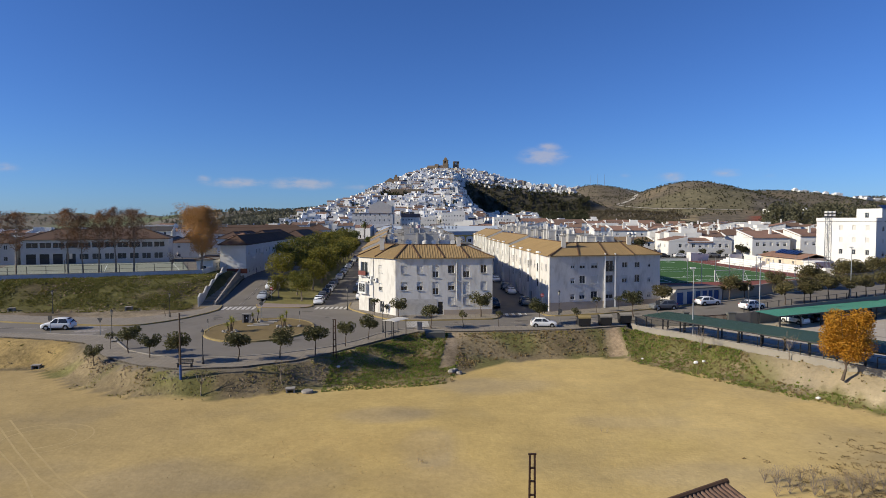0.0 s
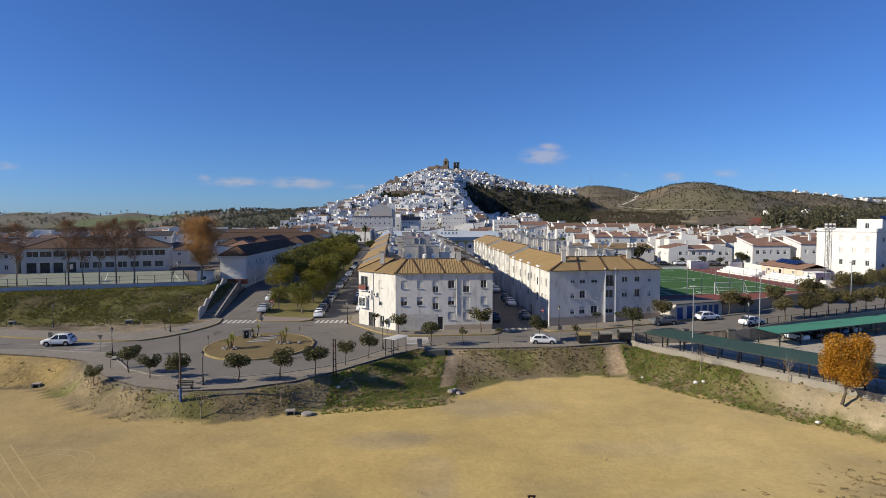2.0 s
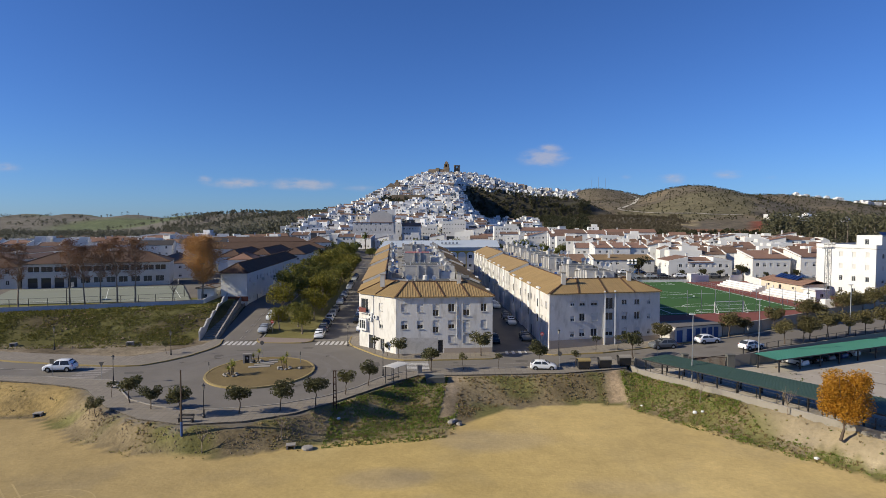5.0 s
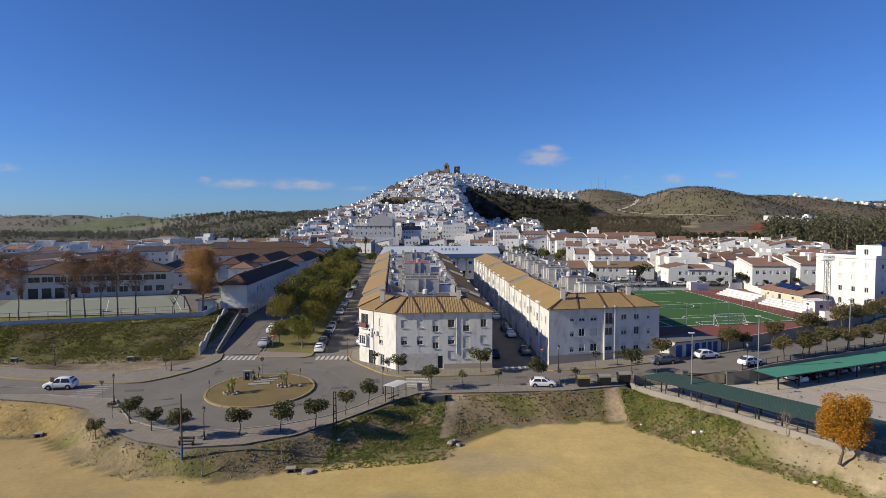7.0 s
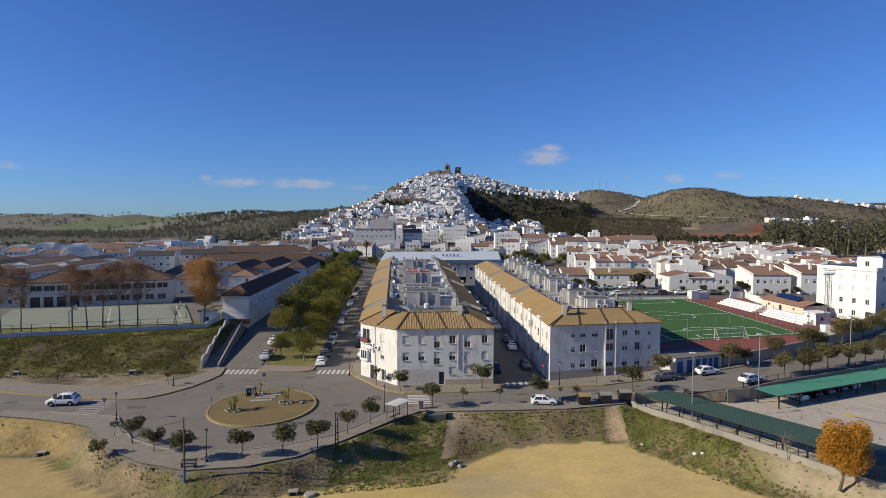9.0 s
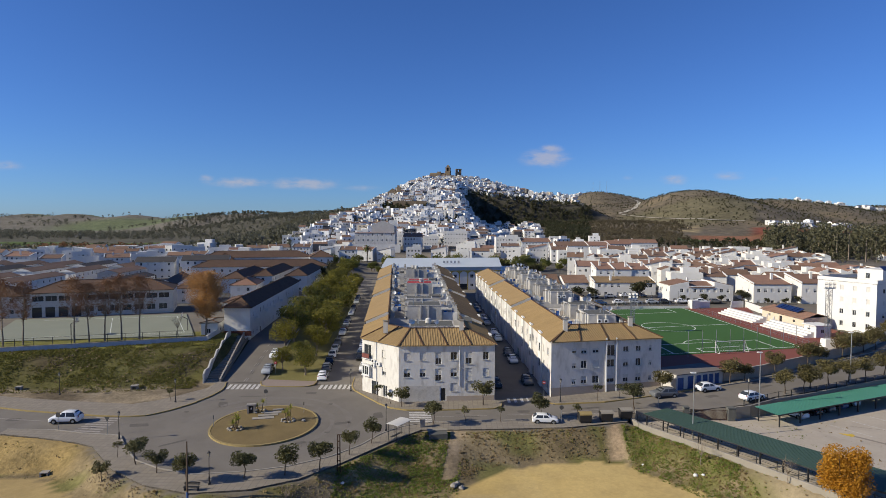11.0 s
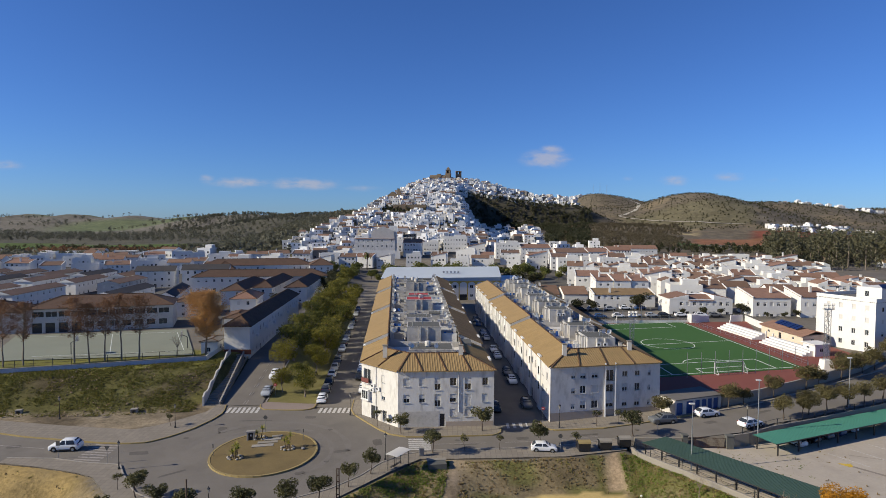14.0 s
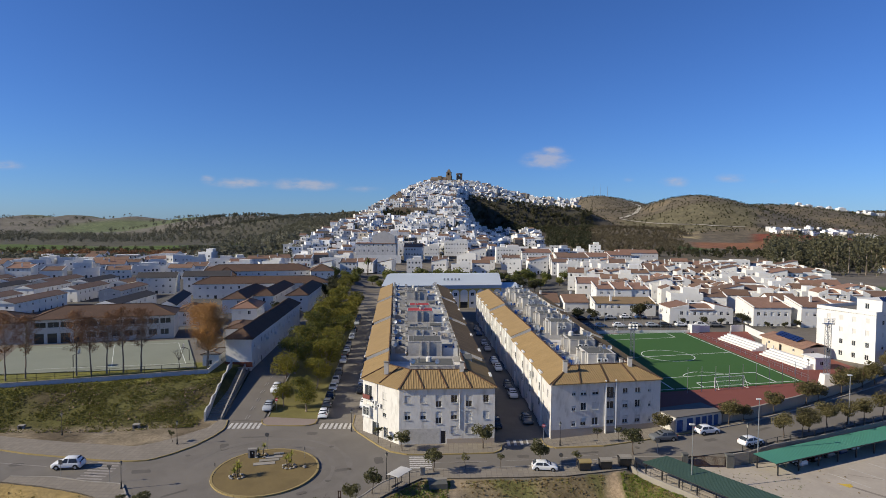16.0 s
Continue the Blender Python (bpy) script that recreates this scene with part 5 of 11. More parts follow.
B_UNITS = [(104.5, 144.5, 9.75), (145.2, 185, 10.3), (185.6, 226, 10.9)]
b_units = []
for k, (y0, y1, e) in enumerate(B_UNITS):
    z0 = 0.0125 * (y0 - 101) - 0.2
    if k == 0:
        outer = [(BLX(y1), y1), B_FL, B_FR, (BRX(y1), y1)]
        # outside lies on the right hand when walking from the far left end round the front
        th, inn = ring_unit("apartment_block", outer, z0, e, "three-storey pale grey flats with tan tiled roof", (1,), "flats by the pitch", rng, ops={1: B_front_ops()}, rib=0.42, joints=4.9, wallmat=M_FLATS_B)
        for s in (10.1, 12.0):
            d = Vector((B_FR[0] - B_FL[0], B_FR[1] - B_FL[1], 0)).normalized()
            p = Vector((*B_FL, 0)) + d * s + Vector((d.y, -d.x, 0)) * 0.17
            part("drain_pipe", MB().box(p.x - 0.11, p.y - 0.13, 0.2, p.x + 0.11, p.y + 0.13, e + 0.3), M_PLASTIC_W, th)
        pl = MB()
        d = Vector((B_FR[0] - B_FL[0], B_FR[1] - B_FL[1], 0)).normalized()
        nn = Vector((d.y, -d.x, 0)) * 0.03
        a, b = Vector((*B_FL, 0)) + nn, Vector((*B_FR, 0)) + nn
        pl.quad((a.x, a.y, -0.2), (b.x, b.y, 0.4), (b.x, b.y, 1.95), (a.x, a.y, 1.75))
        part("plinth", pl, M_PLINTH, th)
    else:
        th = None
        outer = [(BLX(y1), y1), (BLX(y0), y0)]
        th, inn = ring_unit("apartment_block", outer, z0, e, "stepped white flats beside the sports ground, tan roof strip", (), "flats by the pitch", rng)
        outer = [(BRX(y0), y0), (BRX(y1), y1)]
        ii = offset_line(outer, 4.5)
        walls(th, outer, z0, e, {0: openings_grid(y1 - y0, z0, 3, 2.85, 3.1, 0.95, 1.25, 1.35, rng)}, M_WHITE, closed=False, fine=True)
        rf = MB()
        tiled_plane(rf, (outer[0][0] + 0.35, y0, e), (outer[1][0] + 0.35, y1, e), (ii[1][0], y1, e + 2.0), (ii[0][0], y0, e + 2.0), rib=0.5)
        part("roof", rf, [M_TILE_TAN_DK], th)
        g = MB()
        g.quad((ii[0][0], y0, e - 2.75), (ii[0][0], y0, e + 1.95), (ii[1][0], y1, e + 1.95), (ii[1][0], y1, e - 2.75))
        for yy, flip in ((y0, 1), (y1, 0)):
            xl, xr = BLX(yy), BRX(yy)
            li, ri = xl + 4.5, xr - 4.5
            ring = [(xl, yy, z0), (xr, yy, z0), (xr, yy, e), (ri, yy, e + 2.0), (ri, yy, e + 0.4), (li, yy, e + 0.4), (li, yy, e + 2.0), (xl, yy, e)]
            g.add(ring if flip else ring[::-1], [(0, 1, 2, 3, 4, 5, 6, 7)])
        part("party_wall", g, M_GREYWALL, th)
        part("roof_terrace", MB().slab([(BLX(y0) + 4.5, y0, e - 2.7), (BRX(y0) - 4.5, y0, e - 2.7), (BRX(y1) - 4.5, y1, e - 2.7), (BLX(y1) + 4.5, y1, e - 2.7)], 0.2), M_TERRACE, th)
    b_units.append((th, y0, y1, e))


M_ROOFROOM = mat("grimy_roof_room_render", (0.42, 0.40, 0.37), 0.92, 0.14, 2.0, 0.25, 0.3, 0.02, stain=(0.24, 0.225, 0.20), stain_amt=0.5)
M_FELT = mat("grey_roof_felt", (0.105, 0.105, 0.095), 0.92, 0.14, 2.5, 0.3, stain=(0.15, 0.145, 0.125), stain_amt=0.5)
# stair heads, chimneys, dishes and laundry on the terraces
def grid_flat(mb, xs, ys, z0, z1):
    """A square rim: a ring of wall round a flat roof, one connected piece."""
    o = [(xs[0], ys[0]), (xs[3], ys[0]), (xs[3], ys[3]), (xs[0], ys[3])]
    i = [(xs[1], ys[1]), (xs[2], ys[1]), (xs[2], ys[2]), (xs[1], ys[2])]
    vs = [(x, y, z) for z in (z0, z1) for x, y in o + i]
    fs = []
    for k in range(4):
        n = (k + 1) % 4
        fs += [(k, n, 8 + n, 8 + k), (4 + n, 4 + k, 12 + k, 12 + n), (8 + k, 8 + n, 12 + n, 12 + k)]
    return mb.add(vs, fs)


def stair_head(x, y, z, w, d, h, wallm=M_GREYWALL, topm=M_TERRACE, label="grey rendered stair head on a roof terrace"):
    th = thing("stair_head", pose(x, y, z, 0, 0, 3), label, "stair head", "stair heads")
    poly = [(-w / 2, -d / 2), (w / 2, -d / 2), (w / 2, d / 2), (-w / 2, d / 2)]
    walls(th, poly, 0, h, {0: [(w * 0.5 - 0.42, w * 0.5 + 0.43, 0.05, 1.95, 3), (w * 0.8, w * 0.8 + 0.7, 1.0, 1.8, 0)]}, wallm, 0.1)
    part("roof", MB().box(-w / 2 + 0.18, -d / 2 + 0.18, h, w / 2 - 0.18, d / 2 - 0.18, h + 0.10), topm, th)
    part("parapet", grid_flat(MB(), [-w / 2 - 0.05, -w / 2 + 0.17, w / 2 - 0.17, w / 2 + 0.05], [-d / 2 - 0.05, -d / 2 + 0.17, d / 2 - 0.17, d / 2 + 0.05], h - 0.02, h + 0.14), wallm, th)
    if w > 5:
        for sx in (-0.75, 0.75):
            part("pilaster", MB().box(w * 0.5 - w / 2 + sx - 0.16, -d / 2 - 0.3, 0, w * 0.5 - w / 2 + sx + 0.16, -d / 2 - 0.002, h + 0.15), wallm, th)
    if w > 3.5 and rng.random() < 0.5:
        s = rng.choice((-1, 1))
        lw, ld, lh = rng.uniform(0.8, 1.3), d * rng.uniform(0.4, 0.8), h * rng.uniform(0.55, 0.8)
        x0 = s * (w / 2 + 0.01)
        lo, hi = min(x0, x0 + s * lw), max(x0, x0 + s * lw)
        part("lean_to", MB().add([(lo, -ld / 2, 0), (hi, -ld / 2, 0), (hi, ld / 2, 0), (lo, ld / 2, 0), (lo, -ld / 2, lh - (0.3 if s < 0 else 0)), (hi, -ld / 2, lh - (0.3 if s > 0 else 0)), (hi, ld / 2, lh - (0.3 if s > 0 else 0)), (lo, ld / 2, lh - (0.3 if s < 0 else 0))],
                                 [(0, 1, 5, 4), (1, 2, 6, 5), (2, 3, 7, 6), (3, 0, 4, 7), (4, 5, 6, 7)]), M_ROOFROOM if rng.random() < 0.6 else M_GREYWALL, th)
    for k in range(2):
        vx, vy = rng.uniform(-0.4, 0.4) * w, rng.uniform(-0.35, 0.35) * d
        part("vent_pipe", MB().lathe([(0.09, h), (0.09, h + 0.9), (0.16, h + 0.92), (0.16, h + 1.0), (0.02, h + 1.1)], 7, 0, vx, vy), M_IRON, th)
    if rng.random() < 0.5:
        part("water_tank", MB().lathe([(0.5, h + 0.06), (0.55, h + 0.2), (0.55, h + 0.95), (0.4, h + 1.1), (0.1, h + 1.15)], 10, 0, rng.uniform(-0.25, 0.25) * w, rng.uniform(-0.25, 0.25) * d), M_SHUTTER, th)


def chimney(x, y, z, h, w=0.7):
    th = thing("chimney", pose(x, y, z), "white rendered chimney stack with flat cap", "chimney", "chimneys")
    part("shaft", MB().box(-w / 2, -w / 3, 0, w / 2, w / 3, h), M_GREYWALL, th)
    part("cap", MB().box(-w / 2 - 0.08, -w / 3 - 0.08, h + 0.12, w / 2 + 0.08, w / 3 + 0.08, h + 0.22).box(-w / 2 + 0.05, -w / 3 + 0.05, h, -w / 2 + 0.15, w / 3 - 0.05, h + 0.12).box(w / 2 - 0.15, -w / 3 + 0.05, h, w / 2 - 0.05, w / 3 - 0.05, h + 0.12), M_CONCRETE, th)


def dish_mesh():
    mb = MB()
    prof = [(0.02, 0.0), (0.2, 0.02), (0.36, 0.07), (0.45, 0.12)]
    n = 12
    vs = [(r * math.cos(2 * math.pi * j / n), -z, r * math.sin(2 * math.pi * j / n)) for r, z in prof for j in range(n)]
    fs = [(i * n + j, i * n + (j + 1) % n, (i + 1) * n + (j + 1) % n, (i + 1) * n + j) for i in range(3) for j in range(n)]
    mb.add(vs, fs)
    return mb.mesh("dish", M_PLASTIC_W)


DISH = dish_mesh()
POLE = MB().tube((0, 0.1, -3.4), (0, 0.1, 0), 0.03).mesh("mast", M_IRON)


def dish(x, y, z, yaw):
    th = thing("satellite_dish", pose(x, y, z + 1.3, 0, 0, yaw), "white satellite dish on a short steel mast", "satellite dish", "satellite dishes")
    part("reflector", DISH, None, th)
    part("mast", POLE, None, th)


def aerial(x, y, z):
    th = thing("tv_aerial", pose(x, y, z), "thin steel television aerial on a roof", "aerial", "aerials")
    mb = MB().tube((0, 0, 0), (0, 0, 3.0), 0.025)
    for k in range(5):
        mb.beam((-0.4 + 0.04 * k, 0.15 * k, 2.9), (0.4 - 0.04 * k, 0.15 * k, 2.9), 0.02, 0.02)
    mb.beam((0, 0, 2.9), (0, 0.7, 2.9), 0.02, 0.02)
    part("mast", mb, M_IRON, th)


def laundry_line(x, y, z, n, yaw):
    """A line of washing between two thin posts."""
    th = thing("washing_line", pose(x, y, z, 0, 0, yaw), "washing hung on a line on a roof terrace", "washing line", "washing lines")
    L = 0.85 * n
    for q in (0, L):
        part("post", MB().tube((q, 0, -2.4), (q, 0, 1.9), 0.03), M_IRON, th)
    part("line", MB().beam((0, 0, 1.85), (L, 0, 1.85), 0.015, 0.015), M_IRON, th)
    for k in range(n):
        col = rng.choice((M_PLASTIC_W, M_PLASTIC_W, M_CLOTH_BLUE, M_BLUE, M_HALLBLUE, M_CLOTH_BLUE, M_CREAM))
        lw, lh = rng.uniform(0.45, 0.75), rng.uniform(0.6, 1.3)
        cl = MB()
        for q in range(4):
            xa, xb = 0.1 + 0.85 * k + q * lw / 4, 0.1 + 0.85 * k + (q + 1) * lw / 4
            cl.quad((xa, 0.04 * (q % 2), 1.84 - lh), (xb, 0.04 * ((q + 1) % 2), 1.84 - lh), (xb, 0.02 * ((q + 1) % 2), 1.84), (xa, 0.02 * (q % 2), 1.84))
        part("cloth", cl, col, th)


M_CLOTH_BLUE = mat("bright_blue_cloth", (0.05, 0.14, 0.42), 0.9, 0.15, 0.5, 0.1)


def roof_wall(x0, y0, x1, y1, z, h, material):
    one("parapet", MB().beam((x0, y0, z + h / 2), (x1, y1, z + h / 2), 0.22, h), material, Matrix(), "rendered wall between roof terraces", "parapet", "parapets")


def small_shed(x, y, z, w, d, h, material):
    th = thing("roof_shed", pose(x, y, z, 0, 0, 3), "small rendered store on a roof terrace", "roof shed", "roof sheds")
    part("wall", MB().box(-w / 2, -d / 2, 0, w / 2, d / 2, h), material, th)
    part("roof", MB().slab([(-w / 2 - 0.12, -d / 2 - 0.12, h + 0.1), (w / 2 + 0.12, -d / 2 - 0.12, h + 0.1), (w / 2 + 0.12, d / 2 + 0.12, h + 0.3), (-w / 2 - 0.12, d / 2 + 0.12, h + 0.3)], 0.12), M_FELT, th)
    part("door", MB().box(-0.4, -d / 2 - 0.03, 0.02, 0.4, -d / 2 - 0.002, 1.9), M_DARK, th)


for u, (th, y0, y1, e) in enumerate(a_units):
    fl = e - 2.7
    ends = lambda y: (LX(y) + 4.75, RX(y) - 4.75)
    if u == 0:
        stair_head(-3.2, 114.8, fl, 8.2, 6.0, 4.0, M_ROOFROOM, M_FELT)
        small_shed(3.3, 117.5, fl, 2.0, 3.0, 4.4, M_GREYWALL)
        yb = 111.6
    else:
        xl, xr = ends(y0 + 5)
        stair_head((xl + xr) / 2 + 0.2, y0 + 4.8, fl, 6.8, 6.4, 5.6, M_ROOFROOM, M_REDTERR if u == 2 else M_FELT)
        xl, xr = ends(y0 + 22)
        stair_head((xl + xr) / 2 + rng.uniform(-0.5, 0.5), y0 + 22, fl, 6.0, 5.0, 4.7, M_GREYWALL if u == 1 else M_ROOFROOM, M_REDTERR if u == 2 else M_FELT)
        xl, xr = ends(y0 + 15)
        small_shed(xl + 4.0, y0 + 13.4, fl, 2.2, 2.0, 3.8, M_ROOFROOM)
        small_shed(xr - 4.4, y0 + 31.4, fl, 2.6, 2.2, 4.0, M_GREYWALL)
        yb = y0 + 1.6
    y = yb
    k = 0
    if u == 0:
        y = y1
    while y < y1 - 1.5:
        xl, xr = ends(y)
        w = (xr - xl - 6.8) / 2
        hh = rng.uniform(3.0, 4.4)
        if w > 1.5 and u:
            roof_wall(xl, y, xl + w - 0.5, y, fl, hh, M_ROOFROOM if k % 2 else M_GREYWALL)
            roof_wall(xr - w + 0.5, y + 0.9, xr, y + 0.9, fl, rng.uniform(3.0, 4.4), M_WHITE)
            roof_wall(xl + w - 0.4, y, xl + w - 0.4, y + 2.6, fl, 3.2, M_GREYWALL)
        chimney(xl + 0.45, y + 1.2, fl, rng.uniform(4.6, 5.7), 0.65)
        chimney(xl + w - 0.3, y + 2.4, fl, rng.uniform(4.3, 5.2), 0.55)
        chimney(xr - 0.45, y + 1.8, fl, rng.uniform(4.6, 5.7), 0.65)
        if k % 3 == 0:
            dish(xl + 0.9, y + 0.8, fl + 3.6, rng.uniform(-30, 40))
            laundry_line(xr - w + 0.6, y + 3.0, fl + 2.4, 3, rng.uniform(-10, 10))
        else:
            laundry_line(xl + 0.5, y + 3.2, fl + 2.4, 2, rng.uniform(-10, 10))
            dish(xr - 1.2, y + 2.2, fl + 3.4, rng.uniform(-30, 40))
            cooler(pose(xr - w - 0.2, y + 2.0, fl + 2.4, 0, 0, rng.uniform(-10, 10)))
        if k % 3 == 1:
            aerial(xl + rng.uniform(1, 8), y + 1.5, fl + 2.0)
        y += 4.7
        k += 1
for x, y in ((-6.6, 111.3), (-6.9, 111.9), (-2.2, 111.4)):
    dish(x, y, 10.6, 15)
for u, (th, y0, y1, e) in enumerate(b_units):
    fl = e - 2.7
    ends = lambda y: (BLX(y) + 4.75, BRX(y) - 4.75)
    offs = (14.0, 27.5) if u == 0 else (6.0, 19.5, 33.0)
    for j, dy in enumerate(offs):
        yc = y0 + dy
        xl, xr = ends(yc)
        x = (xl + xr) / 2 + 1.6
        stair_head(x, yc, fl, 5.2, 6.2, 5.6, M_ROOFROOM if j % 2 else M_GREYWALL, M_FELT)
        small_shed(x - 0.4, yc + 6.2, fl, 3.6, 3.4, 4.6, M_ROOFROOM)
        chimney(x - 3.1, yc - 2.2, fl, 5.7, 0.55)
        chimney(x - 3.2, yc + 1.6, fl, 5.3, 0.5)
        chimney(x + 3.2, yc - 1.0, fl, 5.0, 0.55)
        dish(x + 0.6, yc - 2.8, fl + 5.7, 20)
        dish(x + 1.7, yc - 2.7, fl + 5.6, 5)
        roof_wall(xl, yc - 4.2, x - 2.8, yc - 4.2, fl, 3.3, M_GREYWALL)
        roof_wall(x + 2.8, yc + 3.4, xr, yc + 3.4, fl, 3.4, M_GREYWALL)
        laundry_line(xl + 0.5, yc - 2.0, fl + 2.4, 4, 4)
        laundry_line(xl + 0.6, yc + 1.0, fl + 2.4, 4, -5)
        laundry_line(x + 2.9, yc - 2.4, fl + 2.4, 2, 20)
        cooler(pose(x + 0.8, yc - 3.5, fl + 4.3, 0, 0, 3))
        cooler(pose(x - 0.4, yc - 3.5, fl + 4.3, 0, 0, 3))
        aerial(x - 1.5, yc + 1.5, fl + 5.6)
    y = y0 + 8.5
    while y < y1 - 2:
        xl, xr = ends(y)
        chimney(xl + 0.4, y, fl, rng.uniform(4.2, 5.0), 0.6)
        chimney(xr - 0.4, y + 2.5, fl, rng.uniform(4.6, 5.4), 0.6)
        y += 6.8


def eave_bay(parent, p0, p1, s, z0, e):
    """A shallow projecting bay with a window on each floor, rising a little above the eave."""
    ob = fix("bay", grid_solid(MB(), [-1.15, -0.5, 0.5, 1.15], [z0, z0 + 3.9, z0 + 5.3, z0 + 6.7, z0 + 8.1, e + 0.05], -0.3, 0.0, lambda i, j: 1 if i == 1 and j in (1, 3) else 0), [M_WHITE, M_GLASS], p0, p1, s, 0, parent)
    part("bay_cap", MB().box(-1.2, -0.36, e + 0.05, 1.2, 0.06, e + 0.32), M_WHITE, ob)
    part("sill", MB().box(-0.6, -0.4, z0 + 3.78, 0.6, -0.305, z0 + 3.88).box(-0.6, -0.4, z0 + 6.58, 0.6, -0.305, z0 + 6.68), M_GREYWALL, ob)


eave_bay(unit_a, A_FR, (RX(121), 121), 7.6, 0.0, 9.6)
for th, y0, y1, e in a_units[1:]:
    z0 = 0.0125 * (y0 - 101)
    for dy in (7.0, 24.5):
        eave_bay(th, (RX(y0), y0), (RX(y1), y1), dy, z0, e)
for th, y0, y1, e in b_units:
    z0 = 0.0125 * (y0 - 101) - 0.2
    L = y1 - y0
    for dy in (8.2, 16.8, 25.4, 34.0):
        eave_bay(th, (BLX(y1), y1), (BLX(y0), y0), L - dy, z0, e)
for x, y, z in ((-11.0, 106.6, 11.1), (2.2, 106.4, 11.3), (20.5, 108.0, 11.3), (33.0, 111.6, 11.2)):
    chimney(x, y, z - 0.4, 2.0, 0.75)


# ---- trees ----
def blob_leaves(mb, rng, centre, rad, n, size, m=0, flat=0.8, core=0.55):
    """Small crossed leaf sprays scattered through an uneven clump."""
    cx, cy, cz = centre
    for _ in range(n):
        while True:
            x, y, z = rng.uniform(-1, 1), rng.uniform(-1, 1), rng.uniform(-1, 1)
            r = x * x + y * y + z * z
            if core * rng.random() < r < 1:
                break
        p = Vector((cx + x * rad, cy + y * rad, cz + z * rad * flat))
        s = size * rng.uniform(0.6, 1.3)
        a = Vector((rng.uniform(-1, 1), rng.uniform(-1, 1), rng.uniform(-0.6, 0.6))).normalized()
        b = a.cross(Vector((rng.uniform(-1, 1), rng.uniform(-1, 1), rng.uniform(-1, 1)))).normalized()
        mb.add([p - a * s, p - b * s * 0.55, p + a * s, p + b * s * 0.55], [(0, 1, 2, 3)], m)


def make_tree(rng, height, crown_r, trunk_h, leaf_mat, leaf_n, leaf_size, clumps=9, trunk_r=0.1, tall=1.0, bark=None, limbs=5, bare=0.0, flat=0.8):
    """Meshes for trunk with limbs, and crown of leaf clumps."""
    tr = MB()
    bend = [(0, 0, 0)]
    for k in range(1, 5):
        bend.append((bend[-1][0] + rng.uniform(-0.06, 0.06) * trunk_h, bend[-1][1] + rng.uniform(-0.06, 0.06) * trunk_h, trunk_h * k / 4))
    for k in range(4):
        tr.tube(bend[k], bend[k + 1], trunk_r * (1.25 - 0.15 * k), trunk_r * (1.10 - 0.15 * k), 7, caps=False)
    top = Vector(bend[-1])
    cr = MB()
    ch = (height - trunk_h) * 0.5
    cz = trunk_h + ch * 0.95
    for k in range(limbs):
        a = 2 * math.pi * (k + rng.random() * 0.6) / limbs
        reach = crown_r * rng.uniform(0.45, 0.8)
        mid = top + Vector((math.cos(a) * reach * 0.5, math.sin(a) * reach * 0.5, ch * rng.uniform(0.4, 0.7)))
        end = top + Vector((math.cos(a) * reach, math.sin(a) * reach, ch * rng.uniform(1.0, 1.7) * tall))
        tr.tube(top - Vector((0, 0, 0.1)), mid, trunk_r * 0.6, trunk_r * 0.4, 5, caps=False)
        tr.tube(mid, end, trunk_r * 0.4, trunk_r * 0.12, 5, caps=False)
        for j in range(3 if bare else 1):
            e2 = mid.lerp(end, rng.uniform(0.2, 0.9)) + Vector((rng.uniform(-1, 1), rng.uniform(-1, 1), rng.uniform(0.1, 0.9))) * crown_r * 0.45
            tr.tube(mid.lerp(end, 0.3 + 0.2 * j), e2, trunk_r * 0.22, trunk_r * 0.06, 4, caps=False)
    tr.tube(top - Vector((0, 0, 0.1)), top + Vector((0, 0, ch * 1.4)), trunk_r * 0.7, trunk_r * 0.15, 5, caps=False)
    for k in range(clumps):
        a = 2 * math.pi * k / clumps + rng.random()
        rr = crown_r * (0.58 if k else 0.0) * rng.uniform(0.7, 1.1)
        c = (top.x + math.cos(a) * rr, top.y + math.sin(a) * rr, cz + rng.uniform(-0.55, 0.6) * ch * tall)
        blob_leaves(cr, rng, c, crown_r * rng.uniform(0.38, 0.58), leaf_n // clumps, leaf_size, flat=flat)
    return tr.mesh("trunk", bark or M_BARK), cr.mesh("crown", leaf_mat)


